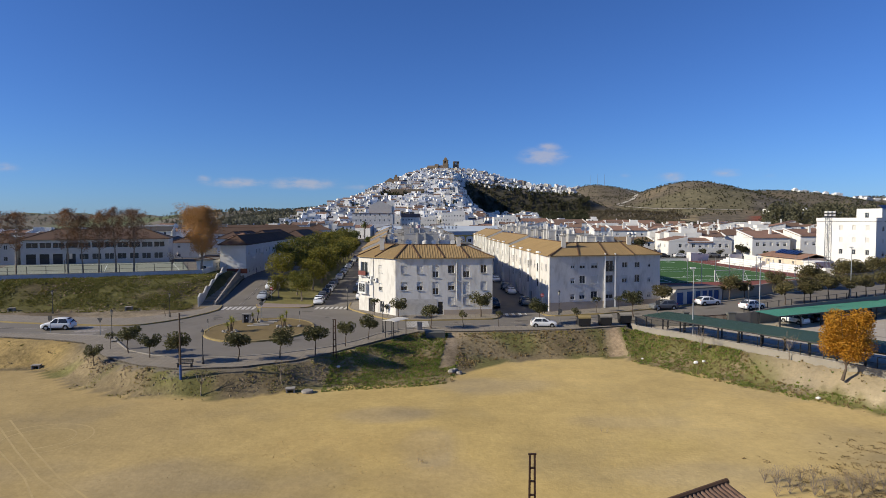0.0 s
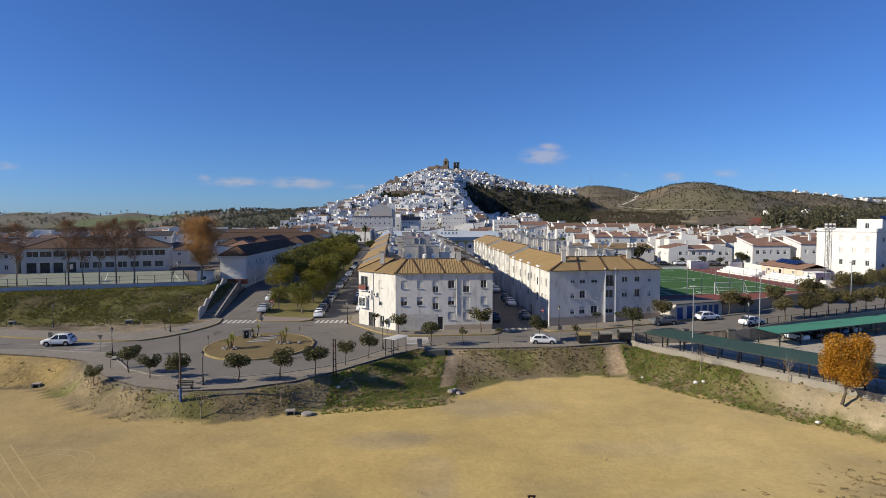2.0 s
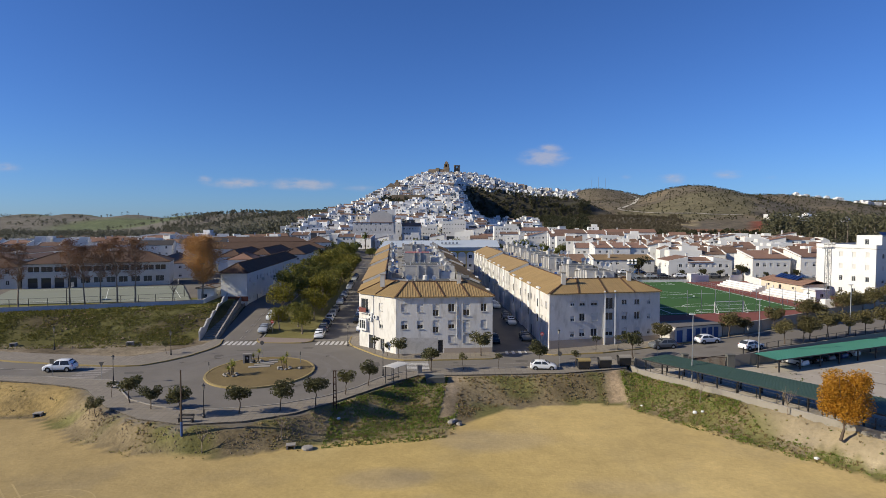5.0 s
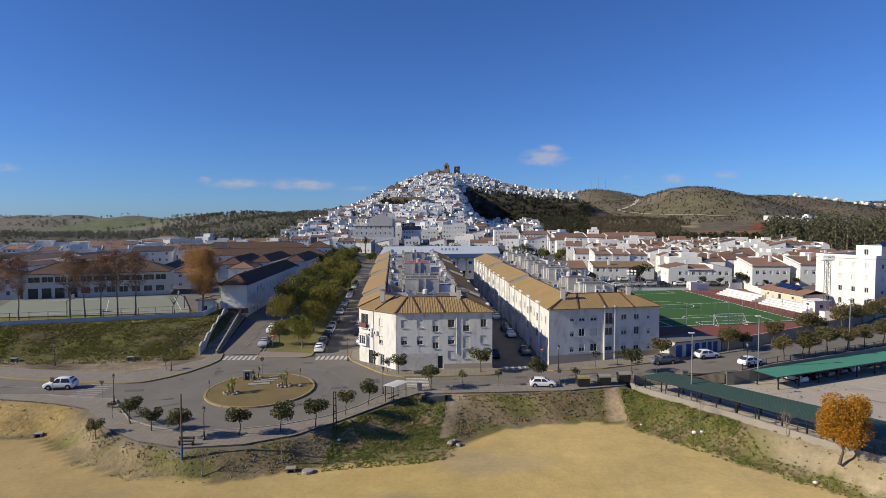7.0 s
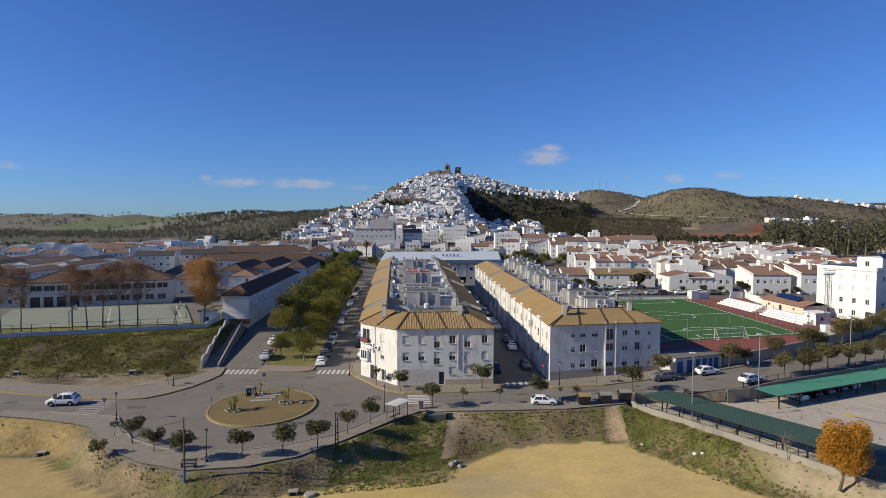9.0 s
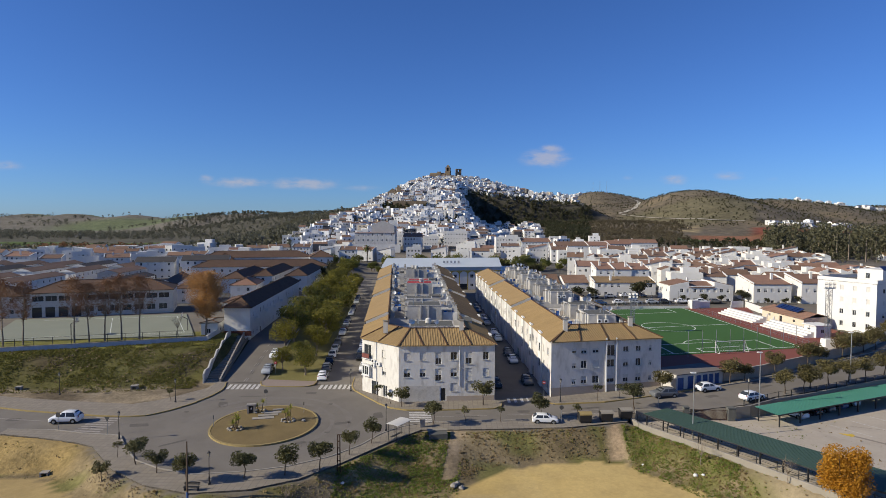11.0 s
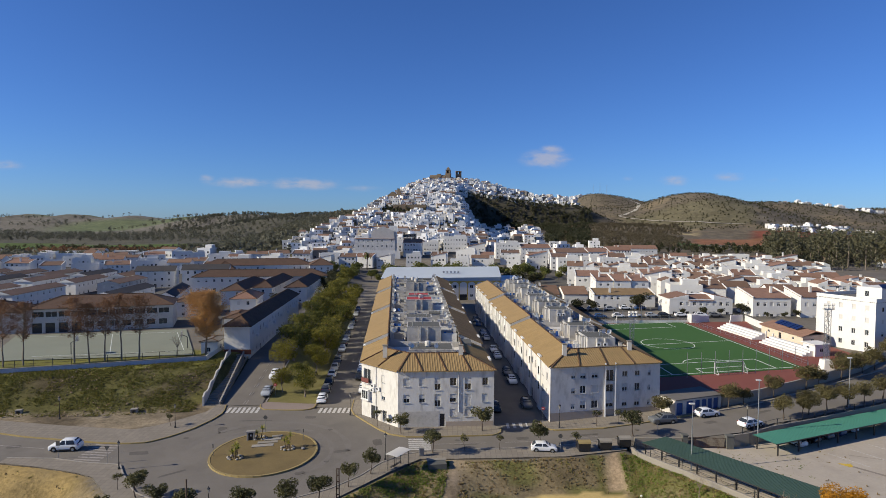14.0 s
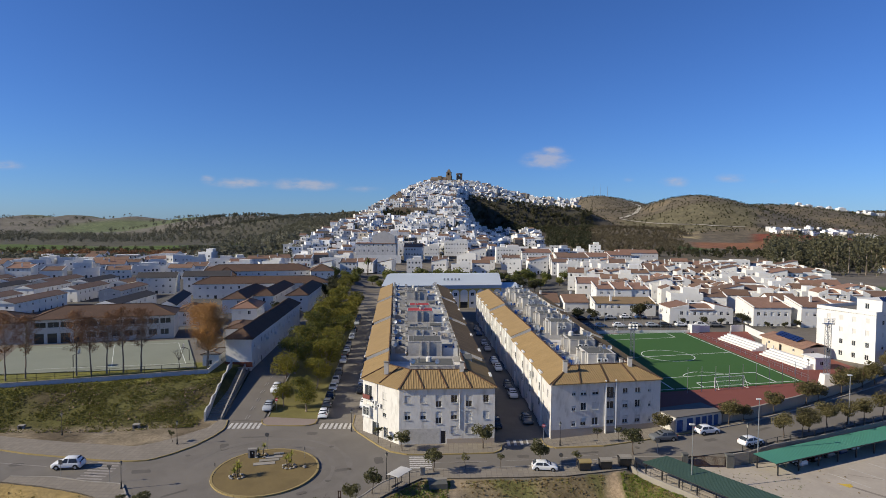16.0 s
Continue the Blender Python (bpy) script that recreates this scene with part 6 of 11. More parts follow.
def upright_tree(rng, height, r, base, leaf_mat, leaf_n, leaf_size, branches, twigs, trunk_r, bark):
    """A leader with many rising branches and twigs; leaves along the twigs, in an egg-shaped outline."""
    tr, cr = MB(), MB()
    pts = [Vector((0, 0, 0))]
    for k in range(1, 9):
        pts.append(Vector((pts[-1].x + rng.uniform(-0.14, 0.14), pts[-1].y + rng.uniform(-0.14, 0.14), height * 0.96 * k / 8)))
    for k in range(8):
        tr.tube(pts[k], pts[k + 1], trunk_r * (1.1 - 0.12 * k), trunk_r * (1.0 - 0.12 * k), 7, caps=False)
    tips = []
    for k in range(branches):
        f = (k + rng.random()) / branches
        z = base + (height * 0.9 - base) * f
        j = min(7, int(z / (height * 0.96) * 8))
        p = pts[j].lerp(pts[j + 1], z / (height * 0.96) * 8 - j)
        wide = r * (0.45 + 0.75 * math.sin(math.pi * min(1.0, 0.12 + 0.62 * f) ** 0.9)) * (1.0 - 0.72 * max(0.0, f - 0.55) / 0.45) * rng.uniform(0.6, 1.05)
        a = k * 2.4 + rng.uniform(-0.4, 0.4)
        end = p + Vector((math.cos(a) * wide, math.sin(a) * wide, wide * rng.uniform(0.65, 1.25)))
        end.z = min(end.z, height)
        tr.tube(p, end, trunk_r * 0.30 * (1.1 - 0.6 * f), trunk_r * 0.06, 4, caps=False)
        for q in range(twigs):
            g = rng.uniform(0.3, 1.0)
            b = p.lerp(end, g)
            e = b + Vector((rng.uniform(-1, 1), rng.uniform(-1, 1), rng.uniform(-0.1, 1.0))) * (0.30 * wide + 0.25)
            tr.tube(b, e, trunk_r * 0.08, trunk_r * 0.03, 3, caps=False)
            tips.append((b, e))
    for k in range(leaf_n):
        b, e = tips[rng.randrange(len(tips))]
        p = b.lerp(e, rng.uniform(0.1, 1.15)) + Vector((rng.gauss(0, 1), rng.gauss(0, 1), rng.gauss(0, 1))) * (0.22 if leaf_n < 5000 else 0.42)
        s = leaf_size * rng.uniform(0.6, 1.3)
        u = Vector((rng.uniform(-1, 1), rng.uniform(-1, 1), rng.uniform(-0.6, 0.6))).normalized()
        v = u.cross(Vector((rng.uniform(-1, 1), rng.uniform(-1, 1), rng.uniform(-1, 1)))).normalized()
        cr.add([p - u * s, p - v * s * 0.55, p + u * s, p + v * s * 0.55], [(0, 1, 2, 3)])
    return tr.mesh("trunk", bark), cr.mesh("crown", leaf_mat)


TREES = {}


def tree_set(kind, count, seed, **kw):
    r = random.Random(seed)
    TREES[kind] = [make_tree(r, **kw) for _ in range(count)]


tree_set("orange", 5, 11, height=3.7, crown_r=1.5, trunk_h=1.75, leaf_mat=M_LF_ORANGE, leaf_n=1500, leaf_size=0.13, clumps=9, trunk_r=0.07)
tree_set("avenue", 5, 12, height=7.8, crown_r=3.2, trunk_h=2.5, leaf_mat=M_LF_AVENUE, leaf_n=3900, leaf_size=0.17, clumps=15, trunk_r=0.2, bark=M_BARK_PALE)
TREES["plane"] = [upright_tree(random.Random(130 + k), 14.4, 2.9, 5.0, M_LF_PLANE, 3800, 0.12, 40, 7, 0.17, M_BARK_PALE) for k in range(4)]
TREES["poplar"] = [upright_tree(random.Random(34), 15.2, 4.3, 3.6, M_LF_RUST, 34000, 0.115, 80, 7, 0.24, M_BARK_PALE)]
tree_set("autumn", 1, 15, height=8.4, crown_r=2.7, trunk_h=1.7, leaf_mat=M_LF_AUTUMN, leaf_n=19000, leaf_size=0.105, clumps=34, trunk_r=0.16, limbs=7)
tree_set("young", 2, 16, height=2.9, crown_r=0.75, trunk_h=1.7, leaf_mat=M_LF_ORANGE, leaf_n=330, leaf_size=0.11, clumps=5, trunk_r=0.04)
tree_set("bare", 2, 17, height=3.6, crown_r=1.3, trunk_h=1.3, leaf_mat=M_WEED, leaf_n=60, leaf_size=0.06, clumps=6, trunk_r=0.05, limbs=8, bare=1.0, bark=M_BARK_PALE)
tree_set("street", 3, 18, height=4.7, crown_r=2.1, trunk_h=1.9, leaf_mat=M_LF_STREET, leaf_n=2400, leaf_size=0.15, clumps=13, trunk_r=0.1)
tree_set("garden", 3, 19, height=6.0, crown_r=3.0, trunk_h=1.5, leaf_mat=M_LF_SCRUB, leaf_n=2000, leaf_size=0.26, clumps=12, trunk_r=0.18)
tree_set("fresh", 2, 20, height=6.0, crown_r=3.2, trunk_h=1.6, leaf_mat=M_LF_GREEN, leaf_n=1500, leaf_size=0.3, clumps=10, trunk_r=0.18)
T_LABEL = {"orange": ("clipped dark-green street orange tree with slim trunk", "street trees"), "avenue": ("broad avenue tree with thinning yellow-green leaves", "avenue trees"),
           "plane": ("nearly bare plane tree with dry brown leaves", "plane trees"), "poplar": ("tall tree in dense rust-brown autumn leaf", "autumn trees"),
           "autumn": ("bright orange autumn tree below the yard wall", "autumn trees"), "young": ("spindly young street tree with small dark crown", "street trees"),
           "bare": ("small leafless sapling on the bank", "saplings"), "street": ("dark evergreen street tree with rounded uneven crown", "street trees"),
           "garden": ("dark bushy garden tree among white houses", "garden trees"), "fresh": ("fresh green broad tree beyond the hall", "garden trees")}
trng = random.Random(77)


def tree(kind, x, y, s=1.0, z=None, lean=0.0):
    tm, cm = TREES[kind][trng.randrange(len(TREES[kind]))]
    base = float(town_level(x, y)) + 0.05 if z is None else z
    m = pose(x, y, base - 0.05, lean, 0, trng.uniform(0, 360)) @ Matrix.Diagonal((s * trng.uniform(0.92, 1.08), s * trng.uniform(0.92, 1.08), s, 1))
    label, grp = T_LABEL[kind]
    th = thing("tree", m, label, "tree", grp)
    part("trunk", tm, None, th)
    part("crown", cm, None, th)


for x, y, s in ((-39.4, 77.0, 1.0), (-35.6, 74.6, 0.85), (-30.9, 72.2, 1.05), (-24.5, 73.2, 1.0), (-19.9, 74.2, 1.05), (-16, 75.9, 1.08), (-13.1, 80.4, 0.92), (-10.6, 84.2, 0.95),
                (-2.2, 91.4, 1.0), (14.0, 93.3, 1.15), (29.6, 97.6, 1.15), (5.7, 100.4, 1.15), (-7.6, 98.9, 0.95)):
    tree("orange", x, y, s)
for x, y, s in ((2.6, 92.2, 0.95), (7.8, 92.6, 0.9), (19.6, 93.4, 1.0), (-11.8, 102.0, 1.05), (-9.6, 100.3, 0.8), (24.8, 101.9, 1.0), (28.6, 102.6, 0.95), (-46.3, 101.5, 0.8), (-42.8, 79.0, 0.8)):
    tree("young", x, y, s)
tree("orange", -41.9, 73.8, 0.7, gz(-41.9, 73.8))
for x, y in ((-18.4, 69.6), (-26.4, 67.0), (33.0, 80.5), (40, 73)):
    tree("bare", x, y, 1.0, gz(x, y))
# avenue median and verge
for x, y, s in ((-32.4, 119.0, 0.62), (-27.6, 117.4, 0.74), (-29.9, 123.5, 0.7)):
    tree("avenue", x, y, s)
for k in range(13):
    y = 129 + k * 9.2
    xm = -29.5 + SHX * (y - 113)
    tree("avenue", xm - 3.4 + trng.uniform(-0.8, 0.8), y + trng.uniform(-2, 2), trng.uniform(0.95, 1.25))
    if k != 4:
        tree("avenue", xm + 2.8 + trng.uniform(-0.8, 0.8), y + 4.4 + trng.uniform(-2, 2), trng.uniform(0.92, 1.2))
for k in range(9):
    tree("garden" if k % 3 else "avenue", -44 - 4 * (k % 3) - k * 0.8, 250 + k * 7, 1.0 + 0.3 * trng.random(), 3.6)
# school court
for x, y, s in ((-89.4, 121.8, 1.0), (-86.5, 123.5, 0.95), (-77.7, 126.2, 1.0), (-75.2, 127.2, 0.9), (-72.6, 128.4, 0.95), (-69.6, 129.4, 1.02), (-66.3, 130.3, 1.0)):
    tree("plane", x, y, s)
tree("poplar", -53.6, 134.5, 0.94)
tree("bare", -59.2, 133.3, 1.5)
tree("garden", -66.0, 205.0, 0.95)
tree("garden", -61.5, 216.0, 0.7)
# along the sports ground
for x, y, s in ((50.1, 108.9, 1.0), (53.5, 110.4, 0.7), (60.7, 113.6, 0.95), (69.7, 118.6, 1.1), (73.4, 120.8, 0.8), (80.9, 125.4, 1.1), (84.4, 127.9, 1.1), (88.8, 130.6, 1.0), (93, 133.0, 1.1), (36.9, 105.0, 0.85)):
    tree("street", x, y, s)
for x, y, s in ((56.2, 102.4, 0.85), (60.2, 103.9, 0.7), (61.6, 104.4, 0.9), (66.0, 106.4, 1.0), (70.6, 108.3, 0.9), (75.0, 110.2, 0.85), (80.2, 112.8, 0.95), (86, 116.0, 0.9)):
    tree("street", x, y, s)
tree("autumn", 41.9, 66.4, 1.0, gz(42.7, 66.4))


# ---- cars ----
def car_meshes(paint, tall=0.0, hatch=True):
    """Side profile swept to width with tumblehome; glass, lamps and wheels as parts of their own."""
    L, W, H = 4.1, 1.76, 1.50 + tall
    mb = MB()

    def half(z):
        return W / 2 * (1.0 if z < 0.9 else 1.0 - 0.24 * (z - 0.9) / 0.55)
    # stations from nose to tail: place along the car, top line, width factor, underside
    st = [(0.0, 0.60, 0.84, 0.30), (0.05, 0.76, 0.92, 0.22), (0.25, 0.88, 0.98, 0.20), (0.70, 0.98, 1.0, 0.20), (1.02, 1.03, 1.0, 0.20), (1.36, 1.24 + tall * 0.5, 1.0, 0.20), (1.78, H - 0.05, 1.0, 0.20), (2.25, H, 1.0, 0.20), (2.85, H - 0.01, 1.0, 0.20), (3.38, H - 0.07, 1.0, 0.20),
          (3.66, H - 0.26, 0.995, 0.20), (3.92, 1.04, 0.985, 0.22), (4.04, 0.88, 0.95, 0.26), (4.10, 0.62, 0.90, 0.32)]
    vs, fs = [], []
    for x, top, f, low in st:
        belt = min(0.90, top - 0.05)
        ht = half(top) * f
        sec = [(-W / 2 * f * 0.90, low), (-W / 2 * f, low + 0.18), (-W / 2 * f, belt * 0.85), (-half(belt) * f * 0.985, belt), (-ht * 0.985, top - 0.05 if top < 1.0 else top - 0.09), (-ht * 0.82, top)]
        sec += [(-y, z) for y, z in sec[::-1]]
        vs += [(x - L / 2, y, z) for y, z in sec]
    m = 12
    for a in range(len(st) - 1):
        fs += [(a * m + k, (a + 1) * m + k, (a + 1) * m + (k + 1) % m, a * m + (k + 1) % m) for k in range(m)]
    fs += [tuple(range(m)), tuple(range(len(vs) - 1, len(vs) - m - 1, -1))]
    mb.add(vs, fs)
    body = mb.mesh("body", paint, True)
    zb, zt = 0.98, H - 0.12
    side = []
    for s in (-1, 1):
        g = MB()
        lo = [(x - L / 2, s * (half(zb) + 0.012), zb) for x in (1.34, 2.30, 2.40, 3.62)]
        hi = [(x - L / 2, s * (half(zt) + 0.012), zt) for x in (1.88, 2.30, 2.40, 3.34)]
        g.v, g.f = lo + hi, [(k, k + 1, k + 5, k + 4) if s < 0 else (k + 4, k + 5, k + 1, k) for k in range(3)]
        g.m = [0, 1, 0]
        side.append(g.mesh("side_window", [M_GLASS, paint]))
    zb, zt = 0.99, H - 0.10
    front = MB().add([(1.03 - L / 2, half(zb) - 0.1, zb + 0.06), (1.03 - L / 2, -half(zb) + 0.1, zb + 0.06), (1.76 - L / 2, -half(zt) + 0.08, zt + 0.055), (1.76 - L / 2, half(zt) - 0.08, zt + 0.055)], [(0, 1, 2, 3)]).mesh("windscreen", M_GLASS)
    xr = 3.95
    rear = MB().add([(xr + 0.01 - L / 2, -half(zb) + 0.12, 1.0), (xr + 0.01 - L / 2, half(zb) - 0.12, 1.05), (3.44 - L / 2, half(zt) - 0.1, zt + 0.055), (3.44 - L / 2, -half(zt) + 0.1, zt + 0.055)], [(0, 1, 2, 3)]).mesh("rear_window", M_GLASS)
    glass = (side[0], side[1], front, rear)
    return body, glass


ARCH = MB().tube((0, -0.02, 0), (0, 0.02, 0), 0.37, 0.37, 14).mesh("wheel_arch", M_RUBBER)
SILL = MB().box(-1.75, -0.885, 0.18, 1.75, 0.885, 0.34).mesh("lower_trim", M_RUBBER)
WHEEL = MB().tube((0, -0.1, 0), (0, 0.1, 0), 0.31, 0.31, 14).mesh("wheel", M_RUBBER)
RIM = MB().tube((0, -0.115, 0), (0, 0.115, 0), 0.19, 0.19, 10).mesh("rim", M_IRON)
LAMP_F = MB().box(-0.03, -0.2, -0.07, 0.03, 0.2, 0.07).mesh("headlight", M_PLASTIC_W)
LAMP_R = MB().box(-0.03, -0.14, -0.12, 0.03, 0.14, 0.12).mesh("tail_light", mat("red_lamp", (0.30, 0.01, 0.01), 0.3, 0.05))


def paint(name, c):
    return mat(name, c, 0.25, 0.02, spec=0.6)


CAR_COL = {"white": paint("white_car_paint", (0.72, 0.73, 0.74)), "silver": paint("silver_car_paint", (0.38, 0.40, 0.42)), "grey": paint("grey_car_paint", (0.13, 0.135, 0.14)),
           "black": paint("black_car_paint", (0.015, 0.016, 0.018)), "blue": paint("blue_car_paint", (0.03, 0.07, 0.17)), "red": paint("red_car_paint", (0.25, 0.02, 0.02)), "pale": paint("pale_blue_car_paint", (0.30, 0.38, 0.46))}
CARS = {}


def car(col, x, y, yaw, tall=0.0, state="parked", scale=1.0, z=None):
    key = (col, tall)
    if key not in CARS:
        CARS[key] = car_meshes(CAR_COL[col], tall)
    body, glass = CARS[key]
    base = float(town_level(x, y)) if z is None else z
    th = thing("car", pose(x, y, base, 0, 0, yaw) @ Matrix.Diagonal((scale, scale, scale, 1)), f"{col if col != 'pale' else 'pale blue'} {'tall hatchback' if tall else 'hatchback'} {state}", "car", "cars")
    part("body", body, None, th)
    for me in glass:
        part(me.name.split(".")[0], me, None, th)
    for wx in (-1.25, 1.27):
        for s in (-1, 1):
            w = part("wheel", WHEEL, None, th)
            w.location = (wx, s * 0.80, 0.31)
            if y < 140:
                part("wheel_arch", ARCH, None, th).location = (wx, s * 0.868, 0.36)
            if y < 140:
                part("rim", RIM, None, w)
    part("lower_trim", SILL, None, th)
    for s in (-1, 1):
        a = part("headlight", LAMP_F, None, th)
        a.location = (-1.93, s * 0.62, 0.70)
        a = part("tail_light", LAMP_R, None, th)
        a.location = (1.95, s * 0.70, 0.84)


crng = random.Random(5)
# kerbside and on the plaza; the front of a car at yaw 0 looks towards -x
car("white", 14.6, 90.9 + 1.9, 176, 0.0, "parked by the pavement", 0.95)
car("white", -57.5, 91.6, 7, 0.14, "on the road by the crossing", 1.06)
car("grey", 36.2, 102.9, 10, 0.0, "parked by the blocks", 1.08)
car("white", 44.7, 105.4, 194, 0.0, "parked by the garages", 1.0)
car("white", 49.4, 99.9, 202, 0.0, "parked by the yard railing", 1.0)
car("silver", -34.9, 117.5, 95, 0.0, "waiting on the avenue", 1.0)
car("white", -36.0, 126.6, 95, 0.14, "coming down the ramp lane", 1.05)
car("white", -16.9, 122.0, 94, 0.0, "driving on the avenue", 1.0)
cols = ["white", "grey", "black", "white", "silver", "grey", "blue", "white", "black", "silver", "grey", "white"]
for k in range(19):
    if k in (6, 11, 15):
        continue
    y = 115.5 + k * 6.0 + crng.uniform(-0.4, 0.4)
    car(cols[k % 12], -23.6 + SHX * (y - 113), y, 95 if crng.random() < 0.7 else 275, crng.choice((0, 0, 0.14)), "parked along the median")
for k in range(16):
    y = 131 + k * 6.3 + crng.uniform(-0.5, 0.5)
    if k in (3, 8):
        continue
    car(cols[(k * 5 + 2) % 12], -17.4 + SHX * (y - 113), y, 95, crng.choice((0, 0.14)), "parked beside the flats")
for k in (0, 2, 3, 5, 6, 8, 9, 11, 12):
    y = 114 + k * 7.4 + crng.uniform(-0.6, 0.6)
    car(cols[(k * 7 + 1) % 12], 15.2 - 0.058 * (y - 104), y, 93, crng.choice((0, 0.1)), "parked in the narrow street")
for k in (0, 3, 4, 7, 9):
    y = 111 + k * 9
    car(cols[(k * 3 + 2) % 12], 9.1 - 0.058 * (y - 104), y, 93, 0.1, "parked in the narrow street")
for k in range(24):
    x = 46 + k * 5.4 + crng.uniform(-0.8, 0.8)
    if crng.random() < 0.8:
        if x < 100:
            car(cols[(k * 5 + 1) % 12], x, 202.4 + crng.uniform(-0.3, 0.3), 180, crng.choice((0, 0.1)), "parked behind the sports ground", z=float(town_level(x, 203)) + 0.05)
        if x < 72:
            car(cols[(k * 7 + 2) % 12], x + 1.5, 218.5 + crng.uniform(-0.4, 0.4), 184, crng.choice((0, 0.1)), "parked behind the sports ground", z=float(town_level(x, 218)) + 0.05)
for k in range(5):
    car(cols[(k * 5 + 3) % 12], 55.0 + k * 3.2, 97.6 + k * 1.75, 295, 0.05, "parked under the canopy", z=-0.6)
for k in range(3):
    car(cols[(k * 3) % 12], 26 + k * 8 + crng.uniform(-3, 3), 222 + k * 3, 12, 0.05, "parked before the houses", z=float(town_level(30 + k * 13, 222 + k * 3)) + 0.05)
car("pale", -38.5, 178.0, 95, 0.0, "parked beside the long white building")


# ---- lamps, signs and street furniture ----
def lantern(x, y, h=4.0):
    z = float(town_level(x, y)) + 0.1
    th = thing("street_lamp", pose(x, y, z), "black cast-iron street lamp with glazed lantern", "street lamp", "lantern street lamps")
    part("base", MB().lathe([(0.16, 0), (0.16, 0.25), (0.10, 0.35), (0.09, 0.9), (0.06, 1.0)], 8), M_DARK, th)
    part("post", MB().tube((0, 0, 0.9), (0, 0, h - 0.75), 0.05, 0.04), M_DARK, th)
    lan = part("lantern", MB().lathe([(0.06, h - 0.78), (0.10, h - 0.72), (0.19, h - 0.30), (0.21, h - 0.27)], 6), mat("lantern_glass", (0.32, 0.30, 0.25), 0.2, 0.05) if "lantern_glass" not in bpy.data.materials else bpy.data.materials["lantern_glass"], th)
    part("cap", MB().lathe([(0.23, h - 0.27), (0.12, h - 0.12), (0.05, h - 0.05), (0.02, h + 0.05)], 6), M_DARK, lan)


for x, y in ((-45.9, 85.0), (-45.1, 100.6), (-28.0, 71.6), (-9.1, 88.8), (18.6, 101.6), (-17.2, 107.4), (-66.5, 104.0), (48.2, 98.6)):
    lantern(x, y)


def tall_lamp(x, y, h, z):
    th = thing("lamp_pole", pose(x, y, z), "tall galvanised lamp pole with flat head", "lamp pole", "tall lamp poles")
    part("post", MB().tube((0, 0, 0), (0, 0, h), 0.11, 0.06, 8), M_IRON, th)
    part("head", MB().box(-0.5, -0.16, h, 0.25, 0.16, h + 0.14).box(-0.42, -0.12, h - 0.04, 0.1, 0.12, h), M_PLASTIC_W, th)


tall_lamp(34.4, 86.6, 9.6, -0.6)
tall_lamp(48.9, 96.6, 10.4, -0.6)
tall_lamp(70.9, 108.2, 10.0, 0.9)


M_SIGN = mat("dull_sign_back", (0.085, 0.085, 0.085), 0.6, 0.1, metal=0.3)


def sign(x, y, kind, h=2.3, yaw=0):
    z = float(town_level(x, y)) + 0.05
    th = thing("road_sign", pose(x, y, z, 0, 0, yaw), "grey-backed road sign on a steel post", "road sign", "road signs")
    part("post", MB().tube((0, 0, 0), (0, 0, h), 0.035), M_IRON, th)
    mb = MB()
    if kind == 'disc':
        mb.tube((0, -0.05, h - 0.1), (0, -0.03, h - 0.1), 0.33, 0.33, 16)
    elif kind == 'tri':
        mb.add([(-0.4, -0.05, h + 0.2), (0.4, -0.05, h + 0.2), (0, -0.05, h - 0.5), (-0.4, -0.03, h + 0.2), (0.4, -0.03, h + 0.2), (0, -0.03, h - 0.5)],
               [(0, 2, 1), (3, 4, 5), (0, 1, 4, 3), (1, 2, 5, 4), (2, 0, 3, 5)])
    elif kind == 'slim':
        mb.box(-0.07, -0.055, h - 0.5, 0.07, -0.036, h + 0.05)
    elif kind == 'red':
        mb.tube((0, -0.05, h - 0.1), (0, -0.03, h - 0.1), 0.3, 0.3, 16)
        part("bar", MB().box(-0.2, -0.062, h - 0.15, 0.2, -0.052, h - 0.05), M_PLASTIC_W, th)
    else:
        mb.box(-0.3, -0.05, h - 0.45, 0.3, -0.03, h + 0.25)
    part("plate", mb, M_SIGN if kind != 'red' else M_REDTERR, th)


sign(-48.6, 86.9, 'tri')
sign(-56.6, 88.4, 'box')
sign(-29.6, 98.9, 'disc', 2.6)
sign(-34.5, 89.6, 'slim', 1.8)
sign(-22.7, 95.8, 'slim', 1.8)
sign(-33.2, 117.0, 'red', 2.2)
sign(17.0, 92.4, 'disc', 2.5)
sign(15.9, 102.0, 'red', 3.4)
sign(33.4, 97.6, 'box', 2.2)


def lattice_post(x, y, z, h, w0=0.42, w1=0.30):
    th = thing("lattice_post", pose(x, y, z), "rusty steel lattice power post", "lattice post", "lattice posts")
    for s in (-1, 1):
        part("upright", MB().beam((s * w0 / 2, 0, 0), (s * w1 / 2, 0, h), 0.10, 0.12), M_RUST, th)
    n = int(h / 0.75)
    for k in range(n + 1):
        zz = h * k / n
        w = w0 + (w1 - w0) * k / n
        part("rung", MB().box(-w / 2 - (0.1 if k == n else 0), -0.05, zz - 0.05, w / 2 + (0.1 if k == n else 0), 0.05, zz + 0.05), M_RUST, th)


